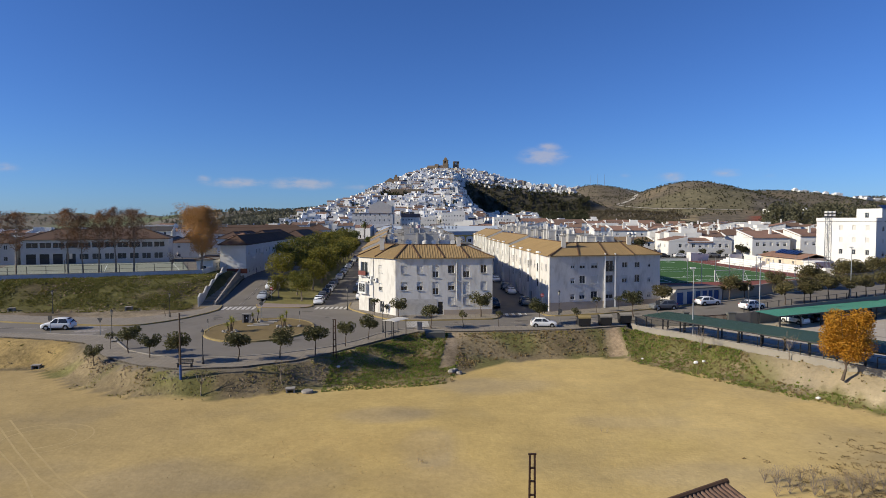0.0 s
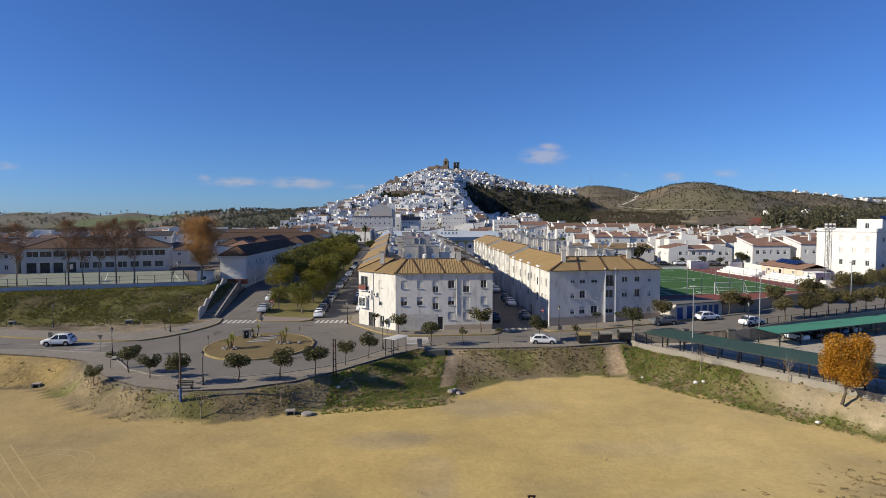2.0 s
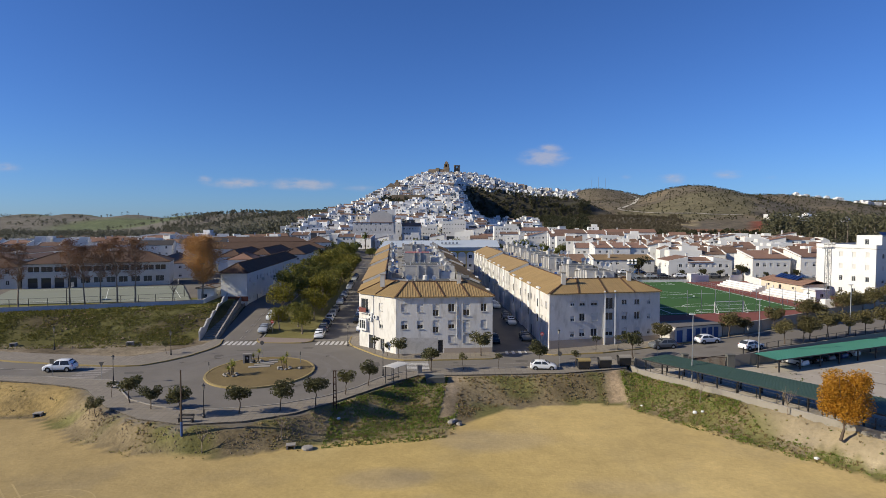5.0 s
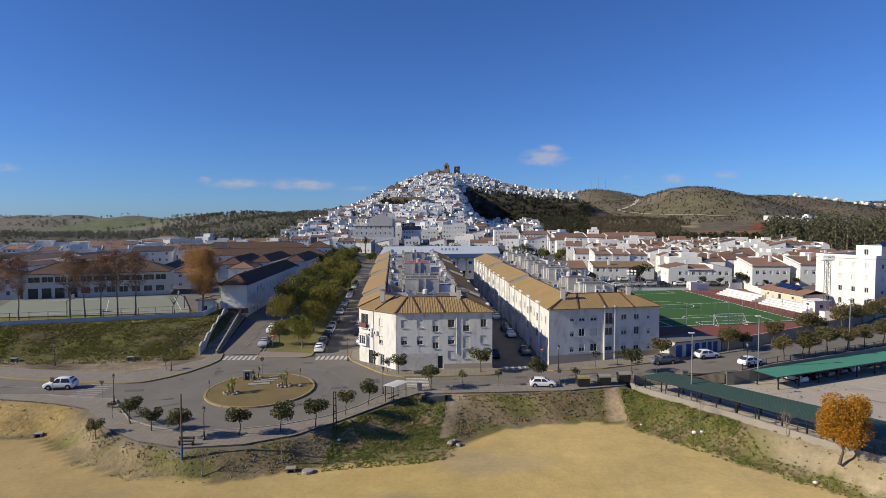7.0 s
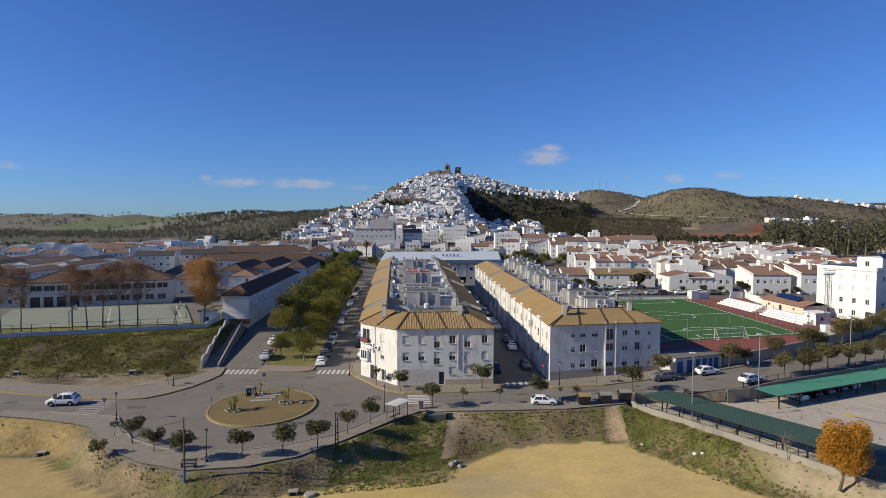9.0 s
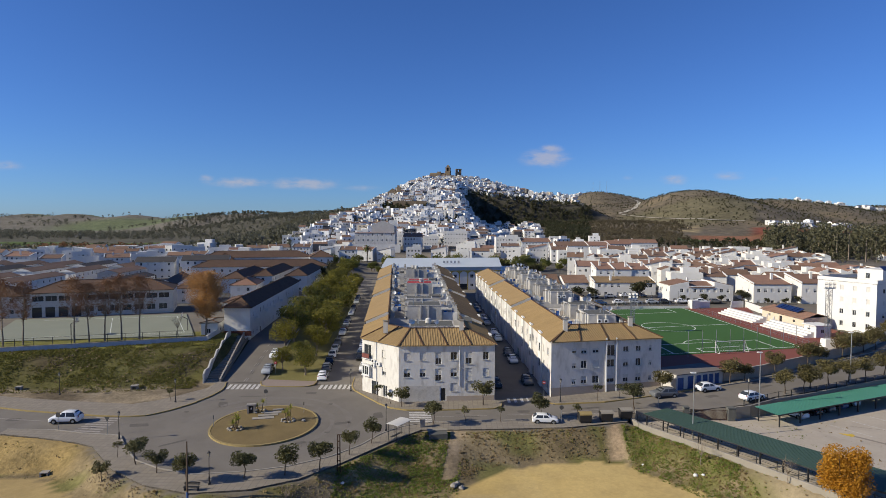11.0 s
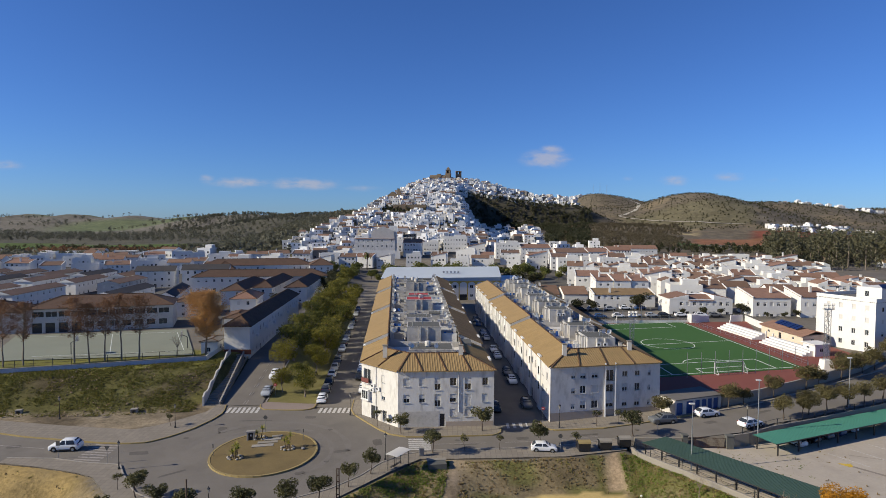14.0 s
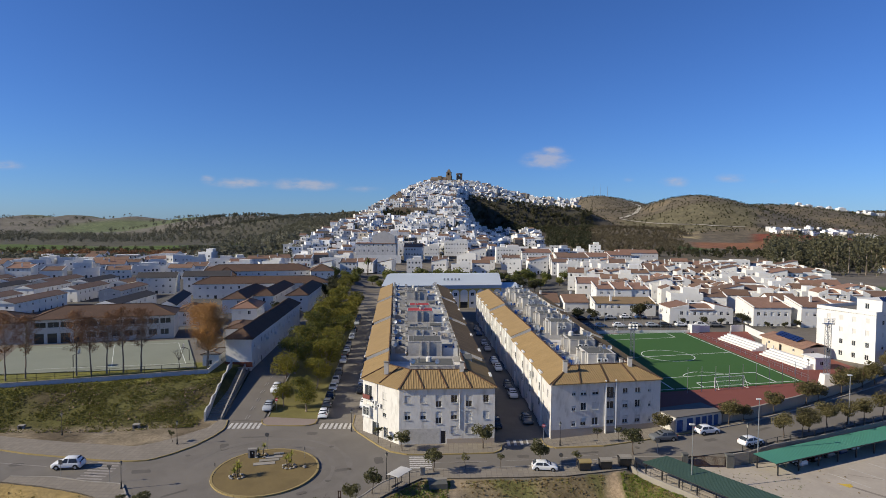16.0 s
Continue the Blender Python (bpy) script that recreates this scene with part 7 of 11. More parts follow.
lattice_post(-13.7, 76.2, gz(-13.7, 76.2) - 0.2, 4.9, 0.36, 0.26)
lattice_post(5.0, 38.6, gz(5.0, 38.6), 4.95, 0.36, 0.28)
th = thing("utility_pole", pose(-29.0, 68.0, gz(-29.0, 68.0) - 0.1), "weathered wooden pole with blue painted foot", "utility pole")
part("post", MB().tube((0, 0, 1.6), (0, 0, 7.3), 0.11, 0.08, 8), M_BARK, th)
part("foot", MB().tube((0, 0, 0), (0, 0, 1.6), 0.13, 0.12, 8), M_BLUE, th, "blue painted foot")
one("fence_post", MB().tube((0, 0, 0), (0, 0, 2.0), 0.08, 0.07), M_RUST, pose(-19.2, 36.0, gz(-19.2, 36.0)), "short rusty post on the sandy lot", "post")


def bench(x, y, yaw):
    z = float(town_level(x, y)) + 0.1
    th = thing("bench", pose(x, y, z, 0, 0, yaw), "dark slatted metal bench on the pavement", "bench")
    for k in range(3):
        part("slat", MB().box(-0.9, -0.22 + 0.16 * k, 0.42, 0.9, -0.10 + 0.16 * k, 0.46), M_DARK, th)
    for k in range(2):
        part("slat", MB().box(-0.9, 0.25, 0.58 + 0.18 * k, 0.9, 0.29, 0.70 + 0.18 * k), M_DARK, th)
    for s in (-0.75, 0.75):
        part("leg", MB().box(s - 0.03, -0.2, 0, s + 0.03, 0.28, 0.42).box(s - 0.03, 0.22, 0.42, s + 0.03, 0.28, 0.9), M_DARK, th)


bench(-29.4, 70.0, 0)


def shelter():
    x, y = -7.0, 86.0
    z = float(town_level(x, y)) + 0.1
    th = thing("bus_shelter", pose(x, y, z, 0, 0, 58), "bus shelter with pale flat roof on dark posts", "bus shelter")
    for sx in (-1.45, 0.0, 1.45):
        part("post", MB().tube((sx, 0.7, 0), (sx, 0.7, 2.4), 0.05), M_DARK, th)
    for sx in (-1.45, 1.45):
        part("post", MB().tube((sx, -0.7, 0), (sx, -0.7, 2.3), 0.05), M_DARK, th)
    mb = MB()
    n = 8
    vs = [(sx, -1 + 2 * k / n, 2.38 + dz + 0.08 * (1 - (-1 + 2 * k / n) ** 2)) for dz in (0, -0.05) for k in range(n + 1) for sx in (-1.65, 1.65)]
    o = 2 * n + 2
    mb.add(vs, [(2 * k, 2 * k + 1, 2 * k + 3, 2 * k + 2) for k in range(n)] + [(o + 2 * k + 2, o + 2 * k + 3, o + 2 * k + 1, o + 2 * k) for k in range(n)]
           + [(2 * k, 2 * k + 2, o + 2 * k + 2, o + 2 * k) for k in range(n)] + [(2 * k + 3, 2 * k + 1, o + 2 * k + 1, o + 2 * k + 3) for k in range(n)] + [(1, 0, o, o + 1), (2 * n, 2 * n + 1, o + 2 * n + 1, o + 2 * n)])
    part("roof", mb, M_SHUTTER, th)
    part("seat", MB().box(-1.2, 0.25, 0.45, 1.2, 0.6, 0.5), M_DARK, th)


shelter()
one("street_cabinet", MB().box(-0.35, -0.2, 0, 0.35, 0.2, 1.1).box(-0.4, -0.25, 1.1, 0.4, 0.25, 1.18), M_KERB, pose(-3.9, 90.4, float(town_level(-3.9, 90.4)) + 0.1, 0, 0, 10), "small pale street cabinet beside the crossing", "cabinet")


def bin_(x, y, yaw, yellow):
    th = thing("rubbish_container", pose(x, y, float(town_level(x, y)) + 0.1, 0, 0, yaw), "dark wheeled rubbish container with grey lid" if not yellow else "dark recycling container with yellow-rimmed lid", "rubbish container", "rubbish containers")
    mb = MB()
    mb.add([(-0.86, -0.52, 0.15), (0.86, -0.52, 0.15), (0.86, 0.52, 0.15), (-0.86, 0.52, 0.15), (-0.92, -0.6, 1.3), (0.92, -0.6, 1.3), (0.92, 0.6, 1.3), (-0.92, 0.6, 1.3)],
           [(0, 3, 2, 1), (4, 5, 6, 7), (0, 1, 5, 4), (1, 2, 6, 5), (2, 3, 7, 6), (3, 0, 4, 7)])
    part("tub", mb, M_DARK, th)
    lid = bent_sheet(MB(), [(-0.62 * math.cos(math.pi * k / 6), 1.27 + 0.38 * math.sin(math.pi * k / 6)) for k in range(7)], -0.97, 0.97, 0.03)
    part("lid", lid, M_CONCRETE if not yellow else M_KERB_Y, th, "domed lid")
    for sx in (-0.7, 0.7):
        for sy in (-0.4, 0.4):
            part("wheel", MB().tube((sx - 0.04, sy, 0.09), (sx + 0.04, sy, 0.09), 0.09), M_RUBBER, th)


bin_(20.6, 92.6, 3, True)
bin_(23.9, 93.1, 4, False)
bin_(27.1, 94.0, 5, False)

# ---- roundabout island ----
RC, RR = (-27.4, 91.0), 7.6
isl = []
for k in range(40):
    a = 2 * math.pi * k / 40
    isl.append((RC[0] + RR * math.cos(a) * 1.0 + 0.16 * RR * math.sin(a) * -0.6, RC[1] + RR * math.sin(a) * 1.05 + RR * math.cos(a) * 0.12))
island = sheet("roundabout_island", isl, 0.16, mat("dry_lawn", (0.168, 0.122, 0.052), 0.95, 0.25, 3.0, 0.25, 0.5, 0.04), "round traffic island of dry lawn with yellow kerb", "traffic island", skirt=0.25, step=3)
kerb(island, isl + isl[:1], M_KERB_Y, 0.35, 0.2)


def rz0(x, y, o=0.16):
    return float(town_level(x, y)) + o


th = thing("monument", pose(-30.9, 95.6, rz0(-30.9, 95.6), 0, 0, 8) @ Matrix.Diagonal((0.8, 0.8, 0.82, 1)), "small stone-framed shrine with dark niche", "monument")
part("frame", MB().box(-0.75, -0.4, 0, -0.45, 0.4, 1.5).box(0.45, -0.4, 0, 0.75, 0.4, 1.5).box(-0.85, -0.45, 1.5, 0.85, 0.45, 1.75).box(-0.45, 0.1, 0, 0.45, 0.4, 1.5), M_KERB, th)
part("niche", MB().box(-0.45, -0.1, 0.05, 0.45, 0.08, 1.48), M_DARK, th)
part("plaque", MB().box(-0.12, -0.13, 0.7, 0.12, -0.11, 1.05), M_PLASTIC_W, th)
for k, (x, y, w, d) in enumerate(((-28.4, 93.4, 3.2, 1.0), (-28.0, 94.7, 3.0, 0.9), (-27.6, 95.9, 2.6, 0.9), (-27.2, 97.2, 1.6, 0.8))):
    one("stone_slab", MB().box(-w / 2, -d / 2, 0, w / 2, d / 2, 0.08), M_CONCRETE if k % 2 else M_KERB, pose(x, y, rz0(x, y) - 0.02, 0, 0, 14), "flat pale paving slab laid in the lawn", "stone slab", "lawn slabs")


def agave(x, y, stems):
    r = random.Random(int(x * 10))
    th = thing("yucca", pose(x, y, rz0(x, y) - 0.02), "yellow-green yucca clump ringed with pale stones", "yucca", "yuccas")
    for k in range(stems):
        a = 2 * math.pi * k / stems + 0.5
        bx, by, h = 0.45 * math.cos(a), 0.45 * math.sin(a), r.uniform(0.9, 1.9)
        part("stem", MB().tube((bx * 0.5, by * 0.5, 0), (bx, by, h), 0.07, 0.05), M_BARK, th)
        lf = MB()
        for j in range(34):
            aa, e = r.uniform(0, 6.28), r.uniform(-0.3, 1.3)
            d = Vector((math.cos(aa) * math.cos(e), math.sin(aa) * math.cos(e), math.sin(e)))
            s = d.cross(Vector((0, 0, 1))).normalized() * 0.05
            p = Vector((bx, by, h))
            q = p + d * 0.8
            lf.add([p - s, p + s, q + s * 0.1, q - s * 0.1], [(0, 1, 2, 3)])
        part("leaf_rosette", lf, M_AGAVE, th)
    for k in range(9):
        a = 2 * math.pi * k / 9 + r.random() * 0.4
        rock(x + 1.0 * math.cos(a), y + 0.8 * math.sin(a), rz0(x, y), r.uniform(0.16, 0.3), r)


def rock(x, y, z, s, r, material=None, label="pale rounded garden stone", group="garden stones"):
    mb = MB()
    n, rings = 7, 4
    vs = []
    for i in range(rings + 1):
        t = math.pi * i / rings
        for j in range(n):
            a = 2 * math.pi * j / n
            k = s * r.uniform(0.8, 1.15)
            vs.append((k * math.sin(t) * math.cos(a), k * math.sin(t) * math.sin(a), k * 0.7 * math.cos(t)))
    mb.add(vs, [(i * n + j, (i + 1) * n + j, (i + 1) * n + (j + 1) % n, i * n + (j + 1) % n) for i in range(rings) for j in range(n)])
    one("rock", mb, material or M_KERB, pose(x, y, z + s * 0.3, 0, 0, r.uniform(0, 360)), label, "rock", group)


agave(-31.0, 88.8, 5)
agave(-24.3, 92.4, 4)
agave(-29.7, 96.2, 2)
rock(-21.9, 92.2, rz0(-21.9, 92.2), 0.35, random.Random(3))


# ---- sports ground ----
PZ = 2.95
NL, PU, PV = Vector((40.5, 124.0, 0)), Vector((38.0, 9.9, 0)), Vector((-2.9, 62.3, 0))


def PP(s, t, z=PZ):
    p = NL + PU * s + PV * t
    return (p.x, p.y, z)


track = one("running_track", MB().slab([(49.6, 110.6, PZ - 0.05), (56.9, 112.8, PZ - 0.05), (67.3, 118.3, PZ - 0.05), (88.3, 131.6, PZ - 0.05), (99.5, 141, PZ - 0.05), (99, 160, PZ - 0.05), (90, 176, PZ - 0.05),
            (97.2, 197, PZ - 0.05), (38.2, 189, PZ - 0.05), (38.2, 110.0, PZ - 0.05)], 0.2), M_TRACK, Matrix(), "worn brick-red running surface round the pitch", "running track", kind="structure")
pitch = one("football_pitch", MB().slab([PP(0, 0), PP(1, 0), PP(1, 1), PP(0, 1)], 0.04), M_TURF, Matrix(), "green artificial turf football pitch with white lines", "football pitch", kind="structure")


def pline(a, b, w=0.13):
    mb = MB()
    A, B = Vector(PP(*a)), Vector(PP(*b))
    d = (B - A).normalized()
    s = Vector((-d.y, d.x, 0)) * w
    up = Vector((0, 0, 0.006))
    mb.slab([A - s + up, B - s + up, B + s + up, A + s + up], 0.004)
    part("pitch_line", mb, M_LINE, pitch)


for a, b in (((0.02, 0.02), (0.98, 0.02)), ((0.98, 0.02), (0.98, 0.98)), ((0.98, 0.98), (0.02, 0.98)), ((0.02, 0.98), (0.02, 0.02)), ((0.02, 0.49), (0.98, 0.49)),
             ((0.17, 0.02), (0.17, 0.16)), ((0.17, 0.16), (0.83, 0.16)), ((0.83, 0.16), (0.83, 0.02)), ((0.17, 0.98), (0.17, 0.85)), ((0.17, 0.85), (0.83, 0.85)), ((0.83, 0.85), (0.83, 0.98)),
             ((0.36, 0.02), (0.36, 0.075)), ((0.36, 0.075), (0.66, 0.075)), ((0.66, 0.075), (0.66, 0.02))):
    pline(a, b)


def parc(cs, ct, r, a0, a1, n):
    mb = MB()
    c = Vector(PP(cs, ct))
    for k in range(n):
        q = []
        for a, rr in ((a0 + (a1 - a0) * k / n, r - 0.12), (a0 + (a1 - a0) * (k + 1) / n, r - 0.12), (a0 + (a1 - a0) * (k + 1) / n, r + 0.12), (a0 + (a1 - a0) * k / n, r + 0.12)):
            q.append((c.x + rr * math.cos(a), c.y + rr * math.sin(a), PZ + 0.006))
        mb.add(q[::-1], [(0, 1, 2, 3)])
    part("pitch_line", mb, M_LINE, pitch)


parc(0.49, 0.49, 6.6, 0, 2 * math.pi, 48)
parc(0.5, 0.11, 6.2, 0.55, math.pi - 0.35, 24)


def goal(s, t, flip):
    c = Vector(PP(s, t))
    th = thing("football_goal", pose(c.x, c.y, PZ, 0, 0, 14 + (180 if flip else 0)), "white football goal with thin net", "football goal", "football goals")
    for sx in (-3.55, 3.55):
        part("post", MB().tube((sx, 0, 0), (sx, 0, 2.3), 0.07), M_PLASTIC_W, th)
        part("stay", MB().tube((sx, 0, 2.3), (sx, -1.4, 0.05), 0.04).tube((sx, 0, 0.05), (sx, -1.4, 0.05), 0.04), M_PLASTIC_W, th)
    part("crossbar", MB().tube((-3.6, 0, 2.3), (3.6, 0, 2.3), 0.07), M_PLASTIC_W, th)
    nt = MB()
    for k in range(19):
        x = -3.5 + 7.0 * k / 18
        nt.beam((x, -0.02, 2.28), (x, -1.4, 0.06), 0.012, 0.012)
    for k in range(8):
        f = k / 7
        nt.beam((-3.5, -1.4 * f, 2.28 - 2.2 * f), (3.5, -1.4 * f, 2.28 - 2.2 * f), 0.012, 0.012)
    part("net", nt, M_IRON, th)


goal(0.5, 0.0, False)
goal(0.5, 1.0, True)


def mast_post(x, y, z, h, r=0.05):
    one("net_post", MB().tube((0, 0, 0), (0, 0, h), r, r, 6), M_IRON, pose(x, y, z), "slim steel ball-net post beside the pitch", "net post", "ball-net posts")


for k in range(10):
    s = 0.22 + 0.085 * k
    p = PP(s, -0.025)
    mast_post(p[0], p[1], PZ - 0.05, 5.2)
    p = PP(s, 1.02)
    mast_post(p[0], p[1], PZ - 0.05, 5.2)


def railing(name, pts, z_of, h, spacing, material, label, cat, bars=2, group="railings", post=0.03):
    th = thing(name, Matrix(), label, cat, group)
    q = along(pts, spacing)
    last = None
    for x, y, a in q:
        z = z_of(x, y)
        part("post", MB().box(x - post, y - post, z, x + post, y + post, z + h), material, th)
        if last:
            for b in range(bars):
                f = h * (1 - b / max(1, bars)) - 0.03
                part("rail", MB().beam((last[0], last[1], last[2] + f), (x, y, z + f), 0.04, 0.04), material, th)
        last = (x, y, z)
    return th


e0, e1 = PP(1.05, 0.02), PP(1.05, 1.0)
railing("railing", [e0[:2], e1[:2]], lambda x, y: PZ - 0.05, 1.1, 2.6, M_IRON, "grey spectator rail along the touchline", "railing")


def bleacher(p0, p1):
    (x0, y0), (x1, y1) = p0, p1
    L = math.hypot(x1 - x0, y1 - y0)
    a = math.degrees(math.atan2(y1 - y0, x1 - x0))
    th = thing("bleacher", pose(x0, y0, PZ - 0.05, 0, 0, a), "white stepped concrete bleacher beside the pitch", "bleacher", "bleachers")
    for k in range(4):
        part("step", MB().box(0, -0.05 - 0.95 * (k + 1), 0, L, -0.95 * k, 0.42 * (k + 1)), M_WHITE, th)
    for x in (0.0, L):
        part("end_wall", MB().box(x - 0.1, -4.1, 0, x + 0.1, -3.8, 2.4), M_WHITE, th)


# walking from near to far puts the seats on the outer side
bleacher((84.8, 145.5), (83.0, 162.0))
bleacher((83.2, 166.0), (81.6, 183.5))


def clubhouse():
    th = thing("clubhouse", Matrix(), "cream clubhouse with red tile roof and solar panels", "clubhouse")
    poly = [(90.6, 155.2), (98.6, 158.6), (97.4, 175.5), (89.8, 173.8)]
    z0 = PZ - 0.1
    ops = {3: [(3.0, 4.0, z0 + 1.5, z0 + 2.2, 0), (8.2, 9.4, z0 + 0.1, z0 + 2.3, 3), (14, 15, z0 + 1.5, z0 + 2.2, 0)], 0: [(3, 4.2, z0 + 1.3, z0 + 2.2, 0)]}
    walls(th, poly, z0, z0 + 3.1, ops, M_CREAM)
    r = MB()
    e = z0 + 3.1
    tiled_plane(r, (90.1, 154.6, e), (89.2, 174.3, e), (93.9, 175.3, e + 1.0), (94.8, 156.5, e + 1.0), rib=0.5)
    tiled_plane(r, (97.9, 176.2, e), (99.1, 158.3, e), (94.8, 156.5, e + 1.0), (93.9, 175.3, e + 1.0), rib=0.5)
    part("roof", r, M_TILE_RED, th)
    for k in range(2):
        for j in range(3):
            y = 163.0 + 5.6 * k
            pn = part("solar_panel", MB().box(-1.1, -0.05, 0, 1.1, 0.05, 2.0), M_SOLAR, th)
            pn.matrix_basis = pose(92.2 + 0.2 * k, y + 2.3 * (j - 1) * 0.75 + 0.5, e + 0.75, 62, 0, 82)


clubhouse()
th = thing("ticket_hut", Matrix(), "small white flat-roofed hut beside the bleachers", "hut")
walls(th, [(87.6, 145.2), (91.6, 146.2), (91.2, 150.2), (87.2, 149.4)], PZ - 0.1, PZ + 2.7, {3: [(1.2, 2.2, PZ, PZ + 2.0, 3)], 0: [(1.4, 2.4, PZ + 1.0, PZ + 1.9, 0)]}, M_WHITE)
part("roof", MB().slab([(87.2, 144.8, PZ + 2.9), (92, 146, PZ + 2.9), (91.6, 150.6, PZ + 2.9), (86.8, 149.8, PZ + 2.9)], 0.2), M_WHITE, th)


def flood_tower(x, y, z, h, plinth):
    th = thing("floodlight_tower", pose(x, y, z), "steel lattice floodlight tower on a white concrete base", "floodlight tower", "floodlight towers")
    if plinth:
        part("plinth", MB().add([(-1.2, -1.2, 0), (1.2, -1.2, 0), (1.2, 1.2, 0), (-1.2, 1.2, 0), (-0.9, -0.9, plinth), (0.9, -0.9, plinth), (0.9, 0.9, plinth), (-0.9, 0.9, plinth)],
             [(0, 3, 2, 1), (4, 5, 6, 7), (0, 1, 5, 4), (1, 2, 6, 5), (2, 3, 7, 6), (3, 0, 4, 7)]), M_WHITE, th)
    w = 0.42
    for sx in (-w, w):
        for sy in (-w, w):
            part("leg", MB().box(sx - 0.04, sy - 0.04, plinth, sx + 0.04, sy + 0.04, h), M_IRON, th)
    n = int((h - plinth) / 0.95)
    for k in range(n):
        z0, z1 = plinth + (h - plinth) * k / n, plinth + (h - plinth) * (k + 1) / n
        b = MB()
        s = 1 if k % 2 else -1
        b.beam((-w * s, -w, z0), (w * s, -w, z1), 0.05, 0.05).beam((-w * s, w, z0), (w * s, w, z1), 0.05, 0.05)
        b.beam((-w, -w * s, z0), (-w, w * s, z1), 0.05, 0.05).beam((w, -w * s, z0), (w, w * s, z1), 0.05, 0.05)
        part("brace", b, M_IRON, th)
    part("platform", MB().box(-1.0, -0.6, h, 1.0, 0.6, h + 0.1), M_IRON, th)
    for k in range(3):
        for j in range(2):
            lm = part("lamp", MB().box(-0.28, -0.15, -0.22, 0.28, 0.15, 0.22).box(-0.24, -0.17, -0.18, 0.24, -0.15, 0.18, 1), [M_IRON, M_SHUTTER], th)
            lm.matrix_basis = pose(-0.85 + 0.85 * k, -0.4, h + 0.45 + 0.65 * j, -20, 0, -35)


flood_tower(81.4, 131.2, PZ - 0.1, 13.4, 2.6)
flood_tower(45.4, 150.0, PZ - 0.1, 8.6, 0.0)


def long_wall(name, pts, z_of, h, t, material, label, coping=None, step=3.0, cat="wall", bottom=-0.5):
    th = thing(name, Matrix(), label, cat, kind="structure")
    mb, cp = MB(), MB()
    q = along(pts, step)
    q.append((*pts[-1], 0))
    for (x0, y0, _), (x1, y1, _) in zip(q, q[1:]):
        L = math.hypot(x1 - x0, y1 - y0)
        if L < 0.05:
            continue
        nx, ny = -(y1 - y0) / L * t / 2, (x1 - x0) / L * t / 2
        a, b = z_of(x0, y0), z_of(x1, y1)
        c = [(x0 + nx, y0 + ny), (x0 - nx, y0 - ny), (x1 - nx, y1 - ny), (x1 + nx, y1 + ny)]
        zb, zt = [a + bottom, a + bottom, b + bottom, b + bottom], [a + h, a + h, b + h, b + h]
        vs = [(p[0], p[1], z) for p, z in zip(c, zb)] + [(p[0], p[1], z) for p, z in zip(c, zt)]
        mb.add(vs, [(4, 5, 6, 7), (0, 1, 5, 4), (1, 2, 6, 5), (2, 3, 7, 6), (3, 0, 4, 7)])
        if coping:
            k = 1.35
            c2 = [(x0 + nx * k, y0 + ny * k), (x0 - nx * k, y0 - ny * k), (x1 - nx * k, y1 - ny * k), (x1 + nx * k, y1 + ny * k)]
            cp.slab([(p[0], p[1], z + 0.08) for p, z in zip(c2, zt)], 0.078)
    part("wall_face", mb, material, th)
    if coping:
        part("coping", cp, coping, th)
    return th


lv = lambda x, y: float(town_level(x, y))
long_wall("wall_sports_ground", [(49.5, 110.3), (56.9, 112.5), (67.3, 118.0), (88.3, 131.3), (101.4, 141.8), (124, 157)], lambda x, y: lv(x, y - 1.5), 2.0, 0.25, M_PLINTH, "weathered brown wall round the sports ground", M_KERB)
long_wall("wall_far_side", [(77.4, 194.0), (80.0, 194.6)], lambda x, y: PZ, 2.6, 2.2, M_WHITE, "white rendered gate pier at the sports ground")
long_wall("wall_far_side", [(80.2, 194.7), (84.4, 195.7)], lambda x, y: PZ, 2.0, 0.3, M_WHITE, "white rendered wall piece at the far gate")
long_wall("wall_far_side", [(92.0, 197.2), (96.4, 198.2)], lambda x, y: PZ, 1.9, 0.3, M_WHITE, "white rendered wall piece at the far gate")
long_wall("wall_far_side", [(97.2, 198.0), (95.6, 186.0), (97.8, 176.5)], lambda x, y: PZ, 1.8, 0.3, M_WHITE, "white rendered wall behind the bleachers")
long_wall("wall_far_side", [(38, 190.5), (77, 194.0)], lambda x, y: PZ, 0.7, 0.25, M_WHITE, "low white wall behind the far goal")
railing("fence", [(38, 190.4), (77, 193.9)], lambda x, y: PZ + 0.7, 1.6, 3.0, M_IRON, "wire fence behind the far goal", "fence", 3)


